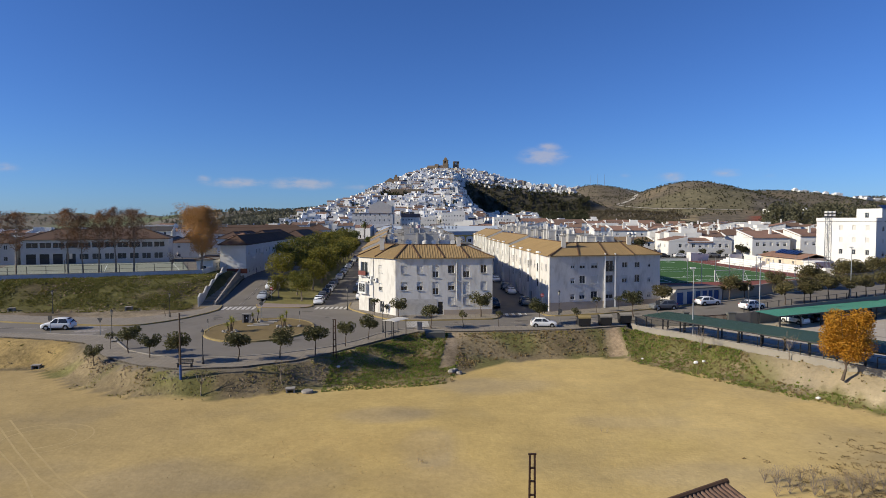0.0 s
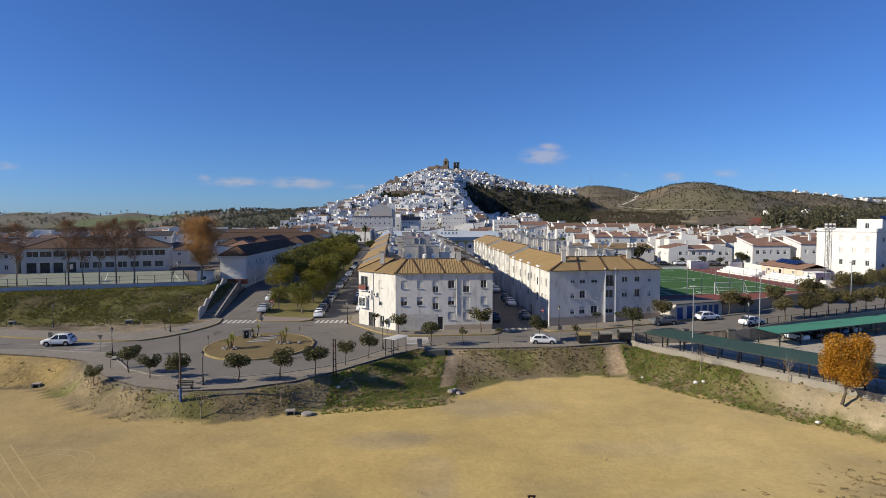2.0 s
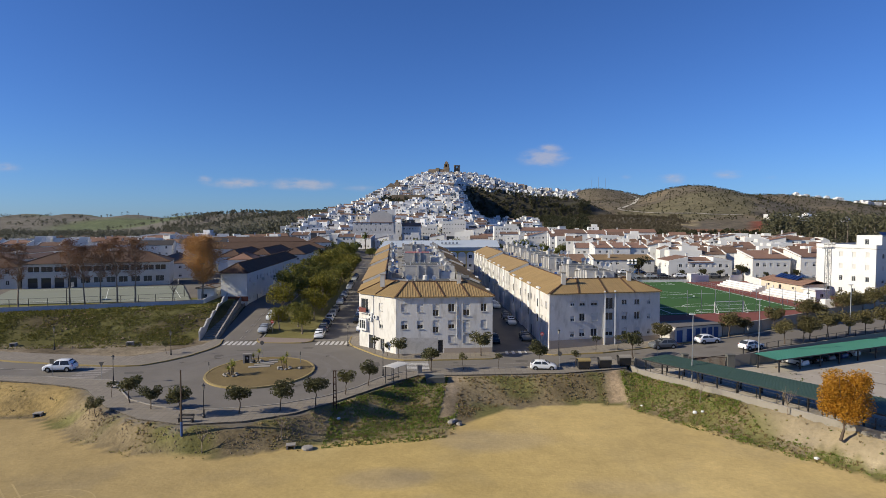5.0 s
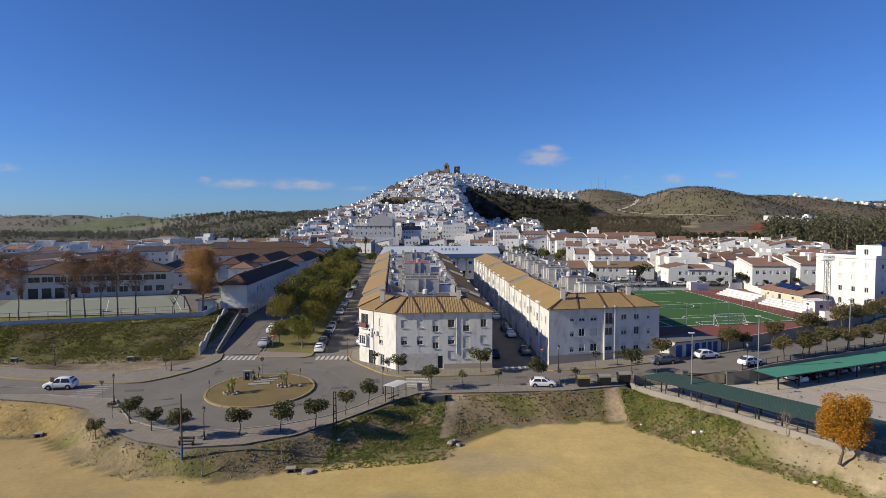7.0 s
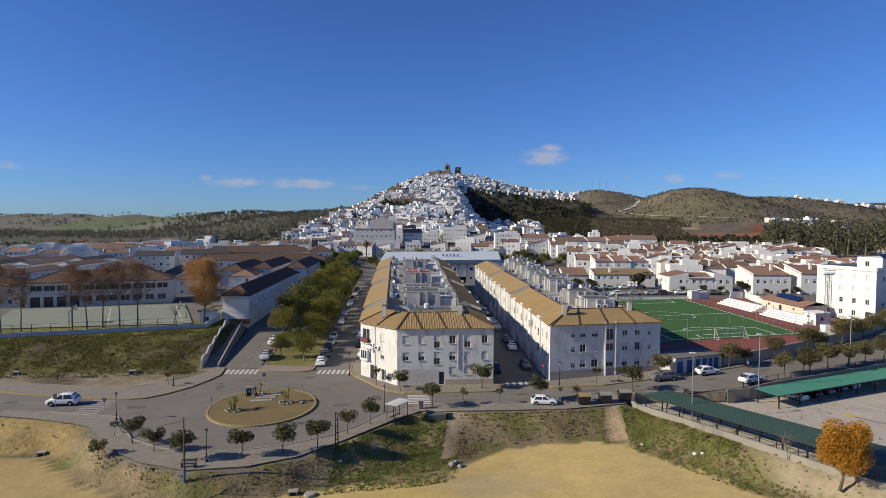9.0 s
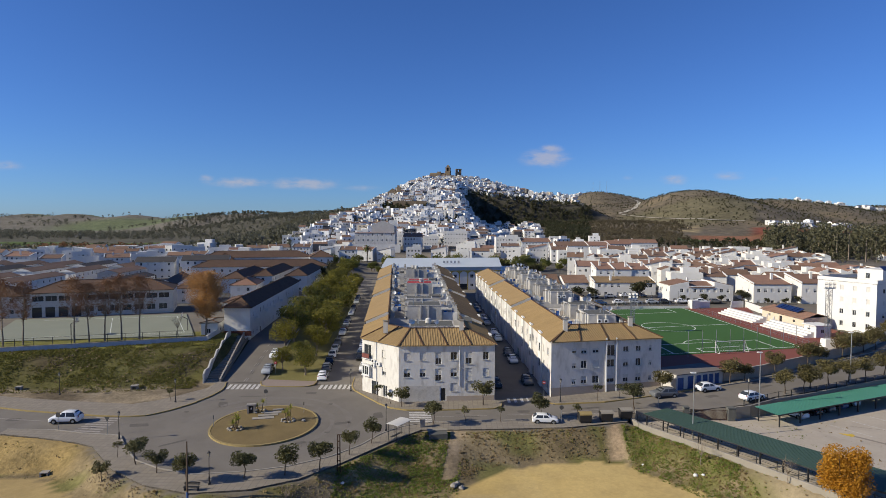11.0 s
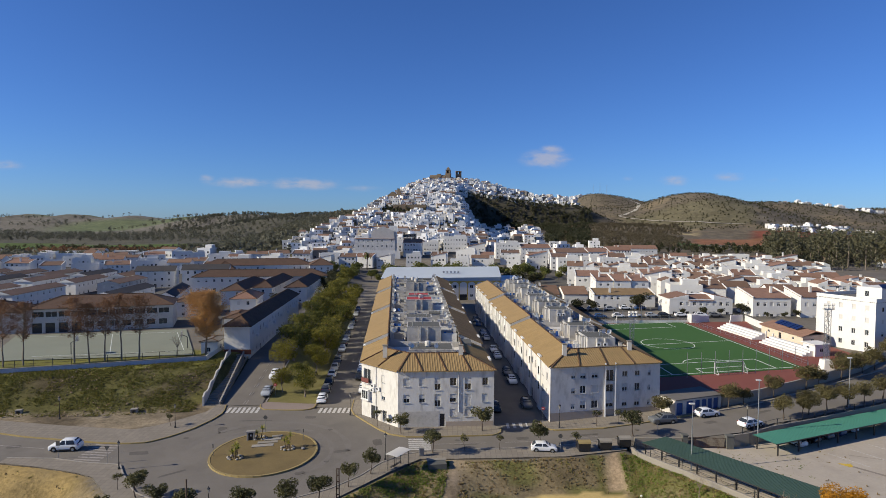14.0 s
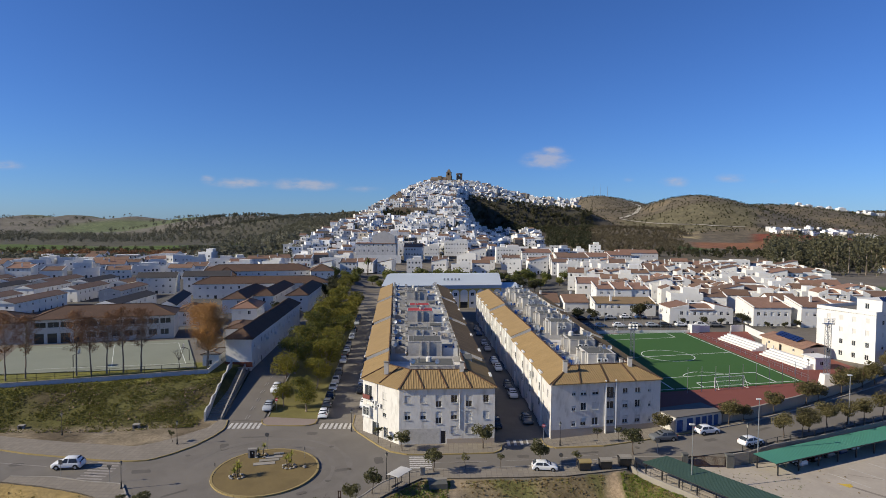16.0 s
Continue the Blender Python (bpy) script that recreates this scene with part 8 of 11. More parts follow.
def garages():
    th = thing("garage_row", Matrix(), "low white garage row with blue metal doors", "garage row")
    p0, p1 = (39.3, 105.6), (49.1, 109.6)
    d = Vector((p1[0] - p0[0], p1[1] - p0[1], 0)).normalized()
    back = Vector((-d.y, d.x, 0)) * 5.0
    poly = [p0, p1, (p1[0] + back.x, p1[1] + back.y), (p0[0] + back.x, p0[1] + back.y)]
    z0 = 1.2
    L = 10.5
    ops = {0: [(0.3, 1.7, z0, z0 + 2.1, 3), (2.5, 4.0, z0, z0 + 2.2, 3), (4.5, 5.6, z0 + 0.2, z0 + 2.2, 3), (6.0, 7.1, z0 + 0.2, z0 + 2.2, 3), (7.4, 8.4, z0 + 0.2, z0 + 2.2, 3), (8.7, 9.8, z0 + 0.2, z0 + 2.2, 3)]}
    mb = MB()
    walls(th, poly, z0 - 0.6, z0 + 2.6, ops, M_GREYWALL, win=False)
    for o in ops[0]:
        s = (o[0] + o[1]) / 2
        ob = part("door", MB().box(-(o[1] - o[0]) / 2, 0, 0, (o[1] - o[0]) / 2, 0.06, o[3] - o[2]).box(-0.02, -0.02, 0.05, 0.02, 0, o[3] - o[2] - 0.05), M_BLUE, th, "blue painted metal door")
        ob.matrix_basis = pose(p0[0] + d.x * s - d.y * 0.12, p0[1] + d.y * s + d.x * 0.12, o[2], 0, 0, math.degrees(math.atan2(d.y, d.x)))
    part("roof", MB().slab([(p[0], p[1], z0 + 2.75) for p in offset_line(poly + poly[:1], -0.2)[:4]], 0.16), M_TERRACE, th)


garages()

# ---- the yard with its canopies ----
M_YARD_YELLOW = mat("yellow_yard_paint", (0.55, 0.38, 0.05), 0.85, 0.2, 1.0, 0.15, stain=(0.38, 0.32, 0.2), stain_amt=0.5)
M_YARD_SEAM = mat("yard_trench_fill", (0.24, 0.205, 0.165), 0.92, 0.15, 1.5, 0.2)
yard = one("yard", MB().slab([(28.2, 93.6, -0.54), (33.6, 85.2, -0.54), (38.7, 77.2, -0.54), (42.6, 70.4, -0.54), (58, 48, -0.54), (130, 48, -0.54), (130, 136.6, -0.54), (78, 109.2, -0.54), (67.3, 104.5, -0.54), (61, 101.6, -0.54), (53.6, 99.4, -0.54), (47, 96.3, -0.54), (36.6, 94.8, -0.54), (29.0, 94.6, -0.54)], 0.25),
           M_CARPARK, Matrix(), "worn concrete yard with parking canopies", "yard", kind="structure")
part("painted_patch", MB().slab([(57.0, 89.8, -0.534), (57.9, 88.3, -0.534), (58.7, 88.7, -0.534), (58.8, 89.5, -0.534)], 0.003), M_YARD_YELLOW, yard, "faded yellow paint on concrete")
part("tar_seam", MB().slab([(58.6, 88.9, -0.535), (58.2, 88.5, -0.535), (62.6, 82.9, -0.535), (63.1, 83.3, -0.535)], 0.003), M_YARD_SEAM, yard, "dark filled trench in concrete")
part("tar_seam", MB().slab([(60.8, 93.0, -0.535), (60.7, 92.9, -0.535), (66.6, 90.4, -0.535), (66.7, 90.5, -0.535)], 0.003), M_YARD_SEAM, yard, "dark filled trench in concrete")
WALLPTS = [(28.0, 94.6), (28.3, 92.0), (33.5, 84.4), (38.6, 76.4), (42.5, 69.6), (57, 48.2)]
long_wall("wall_yard", WALLPTS, lambda x, y: -0.6, 0.65, 0.3, M_CONCRETE, "stained low concrete wall round the yard", M_KERB, bottom=-1.6)
railing("fence", WALLPTS, lambda x, y: 0.05, 1.3, 2.6, M_DARK, "dark wire fence on the yard wall", "fence", 2, post=0.035)
long_wall("wall_yard_street", [(29.0, 95.0), (36.4, 95.2)], lambda x, y: 0.2, 0.9, 0.3, M_CONCRETE, "low concrete wall by the yard gate", bottom=-1.2)
long_wall("wall_yard_street", [(44.6, 96.2), (47, 96.5), (53.6, 99.6), (61, 101.8), (67.3, 104.7), (78, 109.4), (128, 135.8)], lambda x, y: lv(x, y + 1.4), 0.2, 0.3, M_CONCRETE, "low retaining wall between street and yard", bottom=-3.2)
railing("fence", [(46.5, 96.6), (53.6, 99.7), (61, 101.9), (67.3, 104.8), (78, 109.5), (110, 126.3)], lambda x, y: lv(x, y + 1.4) + 0.2, 1.0, 2.6, M_DARK, "dark post-and-rail fence above the yard", "fence", 1, post=0.05)


def gate():
    th = thing("sliding_gate", Matrix(), "grey barred sliding gate between stone piers", "gate")
    for x, y, w in ((43.8, 95.2, 1.1), (36.9, 95.4, 0.8)):
        part("pier", MB().box(x - w / 2, y - 0.4, -0.9, x + w / 2, y + 0.4, 1.45).box(x - w / 2 - 0.08, y - 0.48, 1.45, x + w / 2 + 0.08, y + 0.48, 1.57), M_FELT, th)
    part("frame", MB().beam((37.5, 95.3, 1.1), (43.2, 95.1, 1.1), 0.06, 0.08).beam((37.5, 95.3, -0.35), (43.2, 95.1, -0.35), 0.06, 0.08), M_RUST, th)
    for k in range(34):
        f = (k + 0.5) / 34
        x, y = 37.5 + 5.7 * f, 95.3 - 0.2 * f
        part("bar", MB().box(x - 0.02, y - 0.02, -0.35, x + 0.02, y + 0.02, 1.1), M_RUST, th)


gate()


def canopy(name, a, b, c, d, zlo, zhi, ridge_mat, label, posts, ribs):
    """A sloping sheet roof: low eave a-b, high edge d-c, on steel posts."""
    th = thing(name, Matrix(), label, "canopy", "yard canopies")
    A, B = Vector((*a, zlo)), Vector((*b, zlo))
    C, D = Vector((*c, zhi)), Vector((*d, zhi))
    mb = MB()
    n = int((B - A).length / ribs)
    wave = []
    for k in range(n):
        for f, dz in ((k / n, 0.0), ((k + 0.62) / n, 0.0), ((k + 0.72) / n, 0.025), ((k + 0.9) / n, 0.025)):
            wave += [A.lerp(B, f) + Vector((0, 0, dz)), D.lerp(C, f) + Vector((0, 0, dz))]
    m2 = len(wave)
    vs = wave + [p - Vector((0, 0, 0.05)) for p in wave]
    mb.add(vs, [(2 * k, 2 * k + 2, 2 * k + 3, 2 * k + 1) for k in range(m2 // 2 - 1)] + [(m2 + 2 * k + 1, m2 + 2 * k + 3, m2 + 2 * k + 2, m2 + 2 * k) for k in range(m2 // 2 - 1)]
           + [(2 * k + 2, 2 * k, m2 + 2 * k, m2 + 2 * k + 2) for k in range(m2 // 2 - 1)] + [(2 * k + 1, 2 * k + 3, m2 + 2 * k + 3, m2 + 2 * k + 1) for k in range(m2 // 2 - 1)])
    part("sheet_roof", mb, ridge_mat, th)
    for k in range(posts):
        f = (k + 0.15) / (posts - 0.7)
        for lo, hi, z in ((A, B, zlo), (D, C, zhi)):
            p = lo.lerp(hi, f) + ((D - A) * 0.06 if lo is A else (A - D) * 0.06)
            part("post", MB().box(p.x - 0.08, p.y - 0.08, -0.56, p.x + 0.08, p.y + 0.08, z - 0.04), M_DARK, th)
        p, q = A.lerp(B, f), D.lerp(C, f)
        part("rafter", MB().beam(p - Vector((0, 0, 0.12)), q - Vector((0, 0, 0.12)), 0.1, 0.14), M_DARK, th)
    part("gutter", MB().beam(A - Vector((0, 0, 0.08)), B - Vector((0, 0, 0.08)), 0.12, 0.14), M_DARK, th)
    return th


canopy("parking_canopy", (28.9, 91.2), (46.5, 64.5), (51.8, 67.6), (33.2, 93.1), 1.75, 2.0, M_GREEN_DK, "long dark green sheet-metal parking canopy", 12, 0.24)
canopy("parking_canopy", (49.2, 91.8), (80.0, 105.5), (78.2, 109.0), (47.3, 95.0), 1.45, 1.75, M_GREEN_LT, "light green flat parking canopy on slim posts", 8, 0.5)
for k in range(4):
    part("bay_line", MB().beam((58 + 4.5 * k, 93.5 + 2 * k, -0.534), (61.0 + 4.5 * k, 88.4 + 2 * k, -0.534), 0.1, 0.008), M_PAINT, yard)


# ---- hall at the end of the street ----
def hall():
    th = thing("industrial_hall", Matrix(), "long white hall with ochre arches and pale sheet roof", "industrial hall")
    FL, FR, BR, BL = (-26.8, 246.4), (22.6, 256.5), (26.0, 318), (-29.0, 308)
    poly = [FL, FR, BR, BL]
    z0 = 1.0
    L = math.hypot(FR[0] - FL[0], FR[1] - FL[1])
    ops = []
    n = 14
    for k in range(n):
        s = L * (k + 0.5) / n
        if k == 9:
            ops.append((s - 1.6, s + 1.6, z0 + 0.3, z0 + 3.3, 3))
            continue
        ops.append((s - 0.6, s + 0.6, z0 + 2.2, z0 + 3.3, 0))
        ops.append((s - 0.7, s + 0.7, z0 + 5.8, z0 + 7.2, 0))
    walls(th, poly, z0 - 0.5, 9.9, {0: ops}, M_WHITE)
    d = Vector((FR[0] - FL[0], FR[1] - FL[1], 0)).normalized()
    nn = Vector((d.y, -d.x, 0))
    for k in range(n):
        w = L / n
        arch = MB()
        c = Vector((*FL, 0)) + d * (w * (k + 0.5)) + nn * 0.06
        pts = []
        for j in range(13):
            a = math.pi * j / 12
            pts.append((0.44 * w * math.cos(a), 8.3 + 0.44 * w * math.sin(a) * 0.75))
        outer = [(w / 2, 0.8), (w / 2, 9.9), (-w / 2, 9.9), (-w / 2, 0.8)]
        inner = [(0.44 * w, 0.8)] + pts + [(-0.44 * w, 0.8)]
        ring = outer + inner[::-1]
        arch.add([(c.x + d.x * q[0], c.y + d.y * q[0], q[1]) for q in ring], [tuple(range(len(ring)))[::-1]])
        part("arch_trim", arch, M_OCHRE, th)
    band = MB()
    for a, b in ((FL, FR), (FR, BR), (BR, BL), (BL, FL)):
        wall_run(band, a, b, 9.9, 11.4, [], 0)
    ribs = int(L / 0.9)
    for k in range(ribs):
        p = Vector((*FL, 0)) + d * (k * 0.9 + 0.4) + nn * 0.03
        band.box(p.x - 0.05, p.y - 0.05, 9.9, p.x + 0.05, p.y + 0.02, 11.35)
    part("cladding", band, M_HALLBLUE, th)
    rf = MB()
    tiled_plane(rf, (FL[0] - 0.3, FL[1] - 0.4, 11.4), (FR[0] + 0.3, FR[1] - 0.4, 11.4), (24.3, 287, 13.4), (-27.9, 277, 13.4), rib=1.1)
    tiled_plane(rf, (BR[0] + 0.3, BR[1], 11.4), (BL[0] - 0.3, BL[1], 11.4), (-27.9, 277, 13.4), (24.3, 287, 13.4), rib=1.1)
    for k, piece in enumerate(islands(rf)):
        part("roof_sheet" if len(piece.f) > 3 else "roof_seam", piece, M_HALLROOF, th)
    for k in range(5):
        part("roof_vent", MB().box(-2 + k * 1.6, 262 + 0.3 * k, 12.4, -1.2 + k * 1.6, 262.8 + 0.3 * k, 13.3), M_IRON, th)


hall()
th = thing("annex", Matrix(), "flat grey annex beside the hall", "annex")
walls(th, [(23.0, 262), (31, 264), (32, 288), (25, 286)], 1.0, 9.2, {0: [(2, 3.2, 3, 4.4, 0), (5, 6.2, 3, 4.4, 0)]}, M_HALLBLUE)
part("roof", MB().slab([(22.6, 261.6, 9.4), (31.4, 263.6, 9.4), (32.4, 288.4, 9.4), (25, 286.4, 9.4)], 0.25), M_HALLROOF, th)


# ---- long hipped buildings, school, barracks ----
def hip_building(name, FL, FR, back, z0, eave, rise, label, cat, rng, floors=2, tile=None, wall=None, pitch=3.2, group="", gable=False, ops_front=None, rib=0.0, win=(0.9, 1.2), over=0.35, side_z0=None):
    """FL to FR is the front; back: the way to the far wall, as a vector."""
    th = thing(name, Matrix(), label, cat, group)
    b = Vector((back[0], back[1], 0))
    BR, BL = (FR[0] + b.x, FR[1] + b.y), (FL[0] + b.x, FL[1] + b.y)
    poly = [FL, FR, BR, BL]
    fh = (eave - z0) / floors
    edges = {}
    for k in range(4):
        p, q = poly[k], poly[(k + 1) % 4]
        L = math.hypot(q[0] - p[0], q[1] - p[1])
        if k == 0 and ops_front is not None:
            edges[k] = ops_front
        elif k == 2:
            edges[k] = []
        else:
            edges[k] = openings_grid(L, z0, floors, fh, pitch, win[0], win[1], fh * 0.38, rng, door=5)
    walls(th, poly, z0, eave, edges, wall or M_WHITE, joined=name == "terrace_house")
    W = math.hypot(FR[0] - FL[0], FR[1] - FL[1])
    D = b.length
    u = Vector(((FR[0] - FL[0]) / W, (FR[1] - FL[1]) / W, 0))
    v = b / D
    o = Vector((*FL, 0)) - u * over - v * over
    W2, D2 = W + 2 * over, D + 2 * over
    P = lambda s, t, z: tuple(o + u * s + v * t + Vector((0, 0, z)))
    e, r = eave - 0.02, eave + rise
    rf = MB()
    if W2 >= D2:
        i = 0.0 if gable else D2 / 2
        r0, r1 = P(i, D2 / 2, r), P(W2 - i, D2 / 2, r)
        tiled_plane(rf, P(0, 0, e), P(W2, 0, e), r1, r0, rib=rib)
        tiled_plane(rf, P(W2, D2, e), P(0, D2, e), r0, r1, rib=rib)
        ends = [(P(0, D2, e), P(0, 0, e), r0), (P(W2, 0, e), P(W2, D2, e), r1)]
    else:
        i = 0.0 if gable else W2 / 2
        r0, r1 = P(W2 / 2, i, r), P(W2 / 2, D2 - i, r)
        tiled_plane(rf, P(0, D2, e), P(0, 0, e), r0, r1, rib=rib)
        tiled_plane(rf, P(W2, 0, e), P(W2, D2, e), r1, r0, rib=rib)
        ends = [(P(0, 0, e), P(W2, 0, e), r0), (P(W2, D2, e), P(0, D2, e), r1)]
    gb = MB()
    for a, c, d in ends:
        if gable:
            gb.add([a, c, d], [(0, 1, 2)])
        else:
            rf.slab([a, c, d], 0.14)
    part("roof", rf, tile or M_TILE_OLD, th)
    if gable:
        for piece in islands(gb):
            part("gable", piece, wall or M_WHITE, th)
    else:
        hp = MB()
        for a, c, d in ends:
            hp.beam(Vector(a) + Vector((0, 0, 0.05)), Vector(d) + Vector((0, 0, 0.05)), 0.22, 0.12).beam(Vector(c) + Vector((0, 0, 0.05)), Vector(d) + Vector((0, 0, 0.05)), 0.22, 0.12)
        hp.beam(Vector(r0) + Vector((0, 0, 0.05)), Vector(r1) + Vector((0, 0, 0.05)), 0.22, 0.12)
        part("ridge_tiles", hp, M_TILE_JOINT, th)
    return th


hr = random.Random(21)
# the long white building beside the ramp
c_ops = []
for k in range(17):
    s = 2.2 + k * 3.6
    c_ops.append((s - 0.5, s + 0.5, 3.6, 5.7, 3))
    if k % 2 == 0:
        c_ops.append((s + 0.9, s + 1.7, 7.2, 8.4, 0))
th = hip_building("long_house", (-51.0, 138.4), (-45.1, 138.5), (-4.2, 61.5), 2.3, 10.4, 2.0, "long two-storey white building with dark tiled hip roof", "terrace building", hr, floors=2, ops_front=[], pitch=3.6, rib=0.6)
part("plinth", MB().box(-0.02, -0.06, 0, 6.2, -0.01, 1.1), M_BRICK, th).matrix_basis = pose(-51.05, 138.37, 3.9, 0, 0, 1)
for k in range(6):
    t = 0.08 + 0.15 * k
    part("air_conditioner", MB().box(-0.3, -0.45, 0, 0.35, 0.45, 0.65), M_PLASTIC_W, th).matrix_basis = pose(-45.1 - 4.2 * t + 0.25, 139.2 + 61.5 * t, 7.0 + 0.4 * (k % 2))
hip_building("outbuilding", (-55.4, 136.2), (-52.0, 137.0), (-0.5, 7), 3.6, 7.2, 0.3, "small white lean-to beside the long building", "outbuilding", hr, floors=1, ops_front=[(1.0, 2.0, 4.8, 5.8, 0)], tile=M_TERRACE)
hip_building("wing", (-59.9, 222.6), (-52.4, 225.0), (-2.8, 40), 3.4, 10.0, 2.3, "two-storey white wing with brown hip roof", "wing building", hr, group="wings", rib=0.0)
hip_building("wing", (-71.0, 221.0), (-64.6, 222.6), (-2.8, 40), 3.6, 10.0, 2.3, "two-storey white wing with brown hip roof", "wing building", hr, group="wings", rib=0.0)
hip_building("wing", (-80.2, 213.6), (-72.6, 216.2), (-3.0, 36), 3.8, 9.6, 2.3, "two-storey white wing with brown hip roof", "wing building", hr, group="wings", rib=0.0)
hip_building("barracks", (-108, 254.8), (-53.5, 267.6), (-2.8, 12), 3.4, 10.5, 2.6, "long white barracks with brown hip roof", "barracks", hr, group="barracks", rib=0.0)
hip_building("barracks", (-130, 318.4), (-75.9, 336.0), (-4, 14), 3.0, 10.5, 3.2, "long white barracks with brown hip roof", "barracks", hr, group="barracks", rib=0.0)
hip_building("corner_house", (-73.6, 322.4), (-61.8, 326.6), (-4.0, 16), 3.0, 11.0, 3.2, "tall white hip-roofed house closing the avenue", "house", hr, rib=0.0)
th = hip_building("pavilion", (-118, 306), (-109, 309), (-3, 9), 3.0, 9.5, 4.2, "white pavilion with steep pyramid roof", "pavilion", hr, floors=1)
# school
sch_ops = []
for f in range(2):
    for k in range(11):
        s = 1.2 + k * 3.0
        sch_ops.append((s, s + (2.7 if f else 2.2), (8.7 if f else (4.55 if k < 4 else 5.6)), (10.2 if f else 7.2), 3 if f == 0 and k < 4 else 0))
hip_building("school", (-109.5, 157.2), (-76.8, 169.0), (-4.4, 12.5), 4.4, 11.0, 2.6, "white two-storey school with window bands and brown roof", "school", hr, ops_front=sch_ops, rib=0.0, wall=M_GREYWALL)
hip_building("school_wing", (-146, 149), (-111, 158), (-4.4, 12.5), 4.4, 10.2, 2.4, "white school wing with brown roof", "school", hr, rib=0.0, wall=M_GREYWALL)
hip_building("annex", (-84.4, 186.5), (-76.5, 189), (-3, 12), 4.0, 9.2, 1.6, "white annex behind the school", "annex", hr, group="annexes")
hip_building("annex", (-66.8, 186.0), (-59.4, 187.6), (-2, 14), 3.9, 10.4, 1.8, "white annex with small windows behind the court", "annex", hr, group="annexes", tile=M_TILE_RED)
hip_building("annex", (-62.0, 168.0), (-56.0, 169.5), (-2, 12), 4.2, 7.4, 0.9, "low dark-roofed annex beside the long building", "annex", hr, floors=1, group="annexes")
# court
M_COURT = mat("pale_green_court", (0.215, 0.228, 0.175), 0.9, 0.10, 7.0, 0.4, stain=(0.22, 0.21, 0.17), stain_amt=0.4)
court = one("sports_court", MB().slab([(-97, 126.2, 4.68), (-56.2, 134.4, 4.68), (-71.5, 165.5, 4.68), (-110, 154, 4.68)], 0.1), M_COURT, Matrix(), "faded pale-green concrete school court", "sports court", kind="structure")
for a, b in (((-90, 131), (-60, 138)), ((-60, 138), (-72, 161)), ((-72, 161), (-102, 153)), ((-75, 134.5), (-87, 157))):
    part("court_line", MB().beam((*a, 4.69), (*b, 4.69), 0.12, 0.012), M_LINE, court)


def hoop(x, y, yaw):
    th = thing("basketball_hoop", pose(x, y, 4.68, 0, 0, yaw), "dark basketball hoop stand on the school court", "basketball hoop", "basketball hoops")
    part("post", MB().tube((0, 0, 0), (0, 0, 2.6), 0.09).tube((0, 0, 2.6), (-1.2, 0, 3.2), 0.07), M_DARK, th)
    part("backboard", MB().box(-1.25, -0.9, 2.9, -1.2, 0.9, 4.0), M_SHUTTER, th)
    part("ring", MB().tube((-1.5, 0, 3.05), (-1.5, 0, 3.08), 0.23, 0.23, 10), M_RUST, th)


hoop(-60.5, 141.0, 15)
hoop(-83.0, 133.5, 195)
SW = [(-118, 108.0), (-87.1, 117.0), (-68.6, 123.5), (-51.7, 130.0)]
M_BLUEWALL = mat("blue_white_wall_paint", (0.38, 0.42, 0.50), 0.9, 0.15, 2.0, 0.4, stain=(0.55, 0.55, 0.55), stain_amt=0.5)
long_wall("wall_school", SW, lambda x, y: 4.5, 0.85, 0.3, M_BLUEWALL, "faded blue and white school boundary wall", M_KERB, bottom=-1.6)
railing("fence", SW, lambda x, y: 5.35, 1.6, 3.2, M_DARK, "wire fence on the school wall", "fence", 2, post=0.04)
long_wall("wall_court_end", [(-51.7, 130.0), (-52.2, 137.0)], lambda x, y: 4.3, 1.2, 0.3, M_WHITE, "white end wall of the school court", bottom=-1.6)


# stairway with its wavy wall
def stairway():
    th = thing("outdoor_stairs", Matrix(), "outdoor concrete stairs between rendered side walls", "stairs", kind="structure")
    a, b = Vector((-43.6, 112.0, 0.15)), Vector((-47.4, 136.5, 4.3))
    d = Vector((b.x - a.x, b.y - a.y, 0))
    L = d.length
    d.normalize()
    s = Vector((d.y, -d.x, 0))
    n = 25
    for k in range(n):
        t0, t1 = k / n, (k + 1) / n
        z = a.z + (b.z - a.z) * t1
        p, q = a + (d * L * t0), a + (d * L * t1)
        c = [p - s * 1.2, p + s * 1.2, q + s * 1.2, q - s * 1.2]
        part("step", MB().prism([(v.x, v.y) for v in c], z - 0.5, z), M_CONCRETE, th)
    for side, top, wob in ((-1.45, 1.75, 0.28), (1.45, 0.75, 0.0)):
        mb = MB()
        m = 30
        for k in range(m):
            pts = []
            for t in (k / m, (k + 1) / m):
                zt = a.z + (b.z - a.z) * t + top + wob * math.sin(t * 5 * 2 * math.pi)
                pts.append((a + d * L * t + s * side, zt))
            (p, zp), (q, zq) = pts
            w = s * 0.14
            for sgn in (1,):
                vs = [p - w, p + w, q + w, q - w]
                mb.add([(v.x, v.y, zb) for v, zb in zip(vs, (a.z - 1.0,) * 4)] + [(vs[0].x, vs[0].y, zp), (vs[1].x, vs[1].y, zp), (vs[2].x, vs[2].y, zq), (vs[3].x, vs[3].y, zq)],
                       [(4, 5, 6, 7), (0, 1, 5, 4), (1, 2, 6, 5), (2, 3, 7, 6), (3, 0, 4, 7)])
        part("side_wall", mb, M_GREYWALL if side < 0 else M_KERB, th)
    for k in range(9):
        t = 0.05 + 0.11 * k
        p = a + d * L * t + s * 1.3
        z = a.z + (b.z - a.z) * t
        part("baluster", MB().box(p.x - 0.03, p.y - 0.03, z, p.x + 0.03, p.y + 0.03, z + 1.0), M_DARK, th)


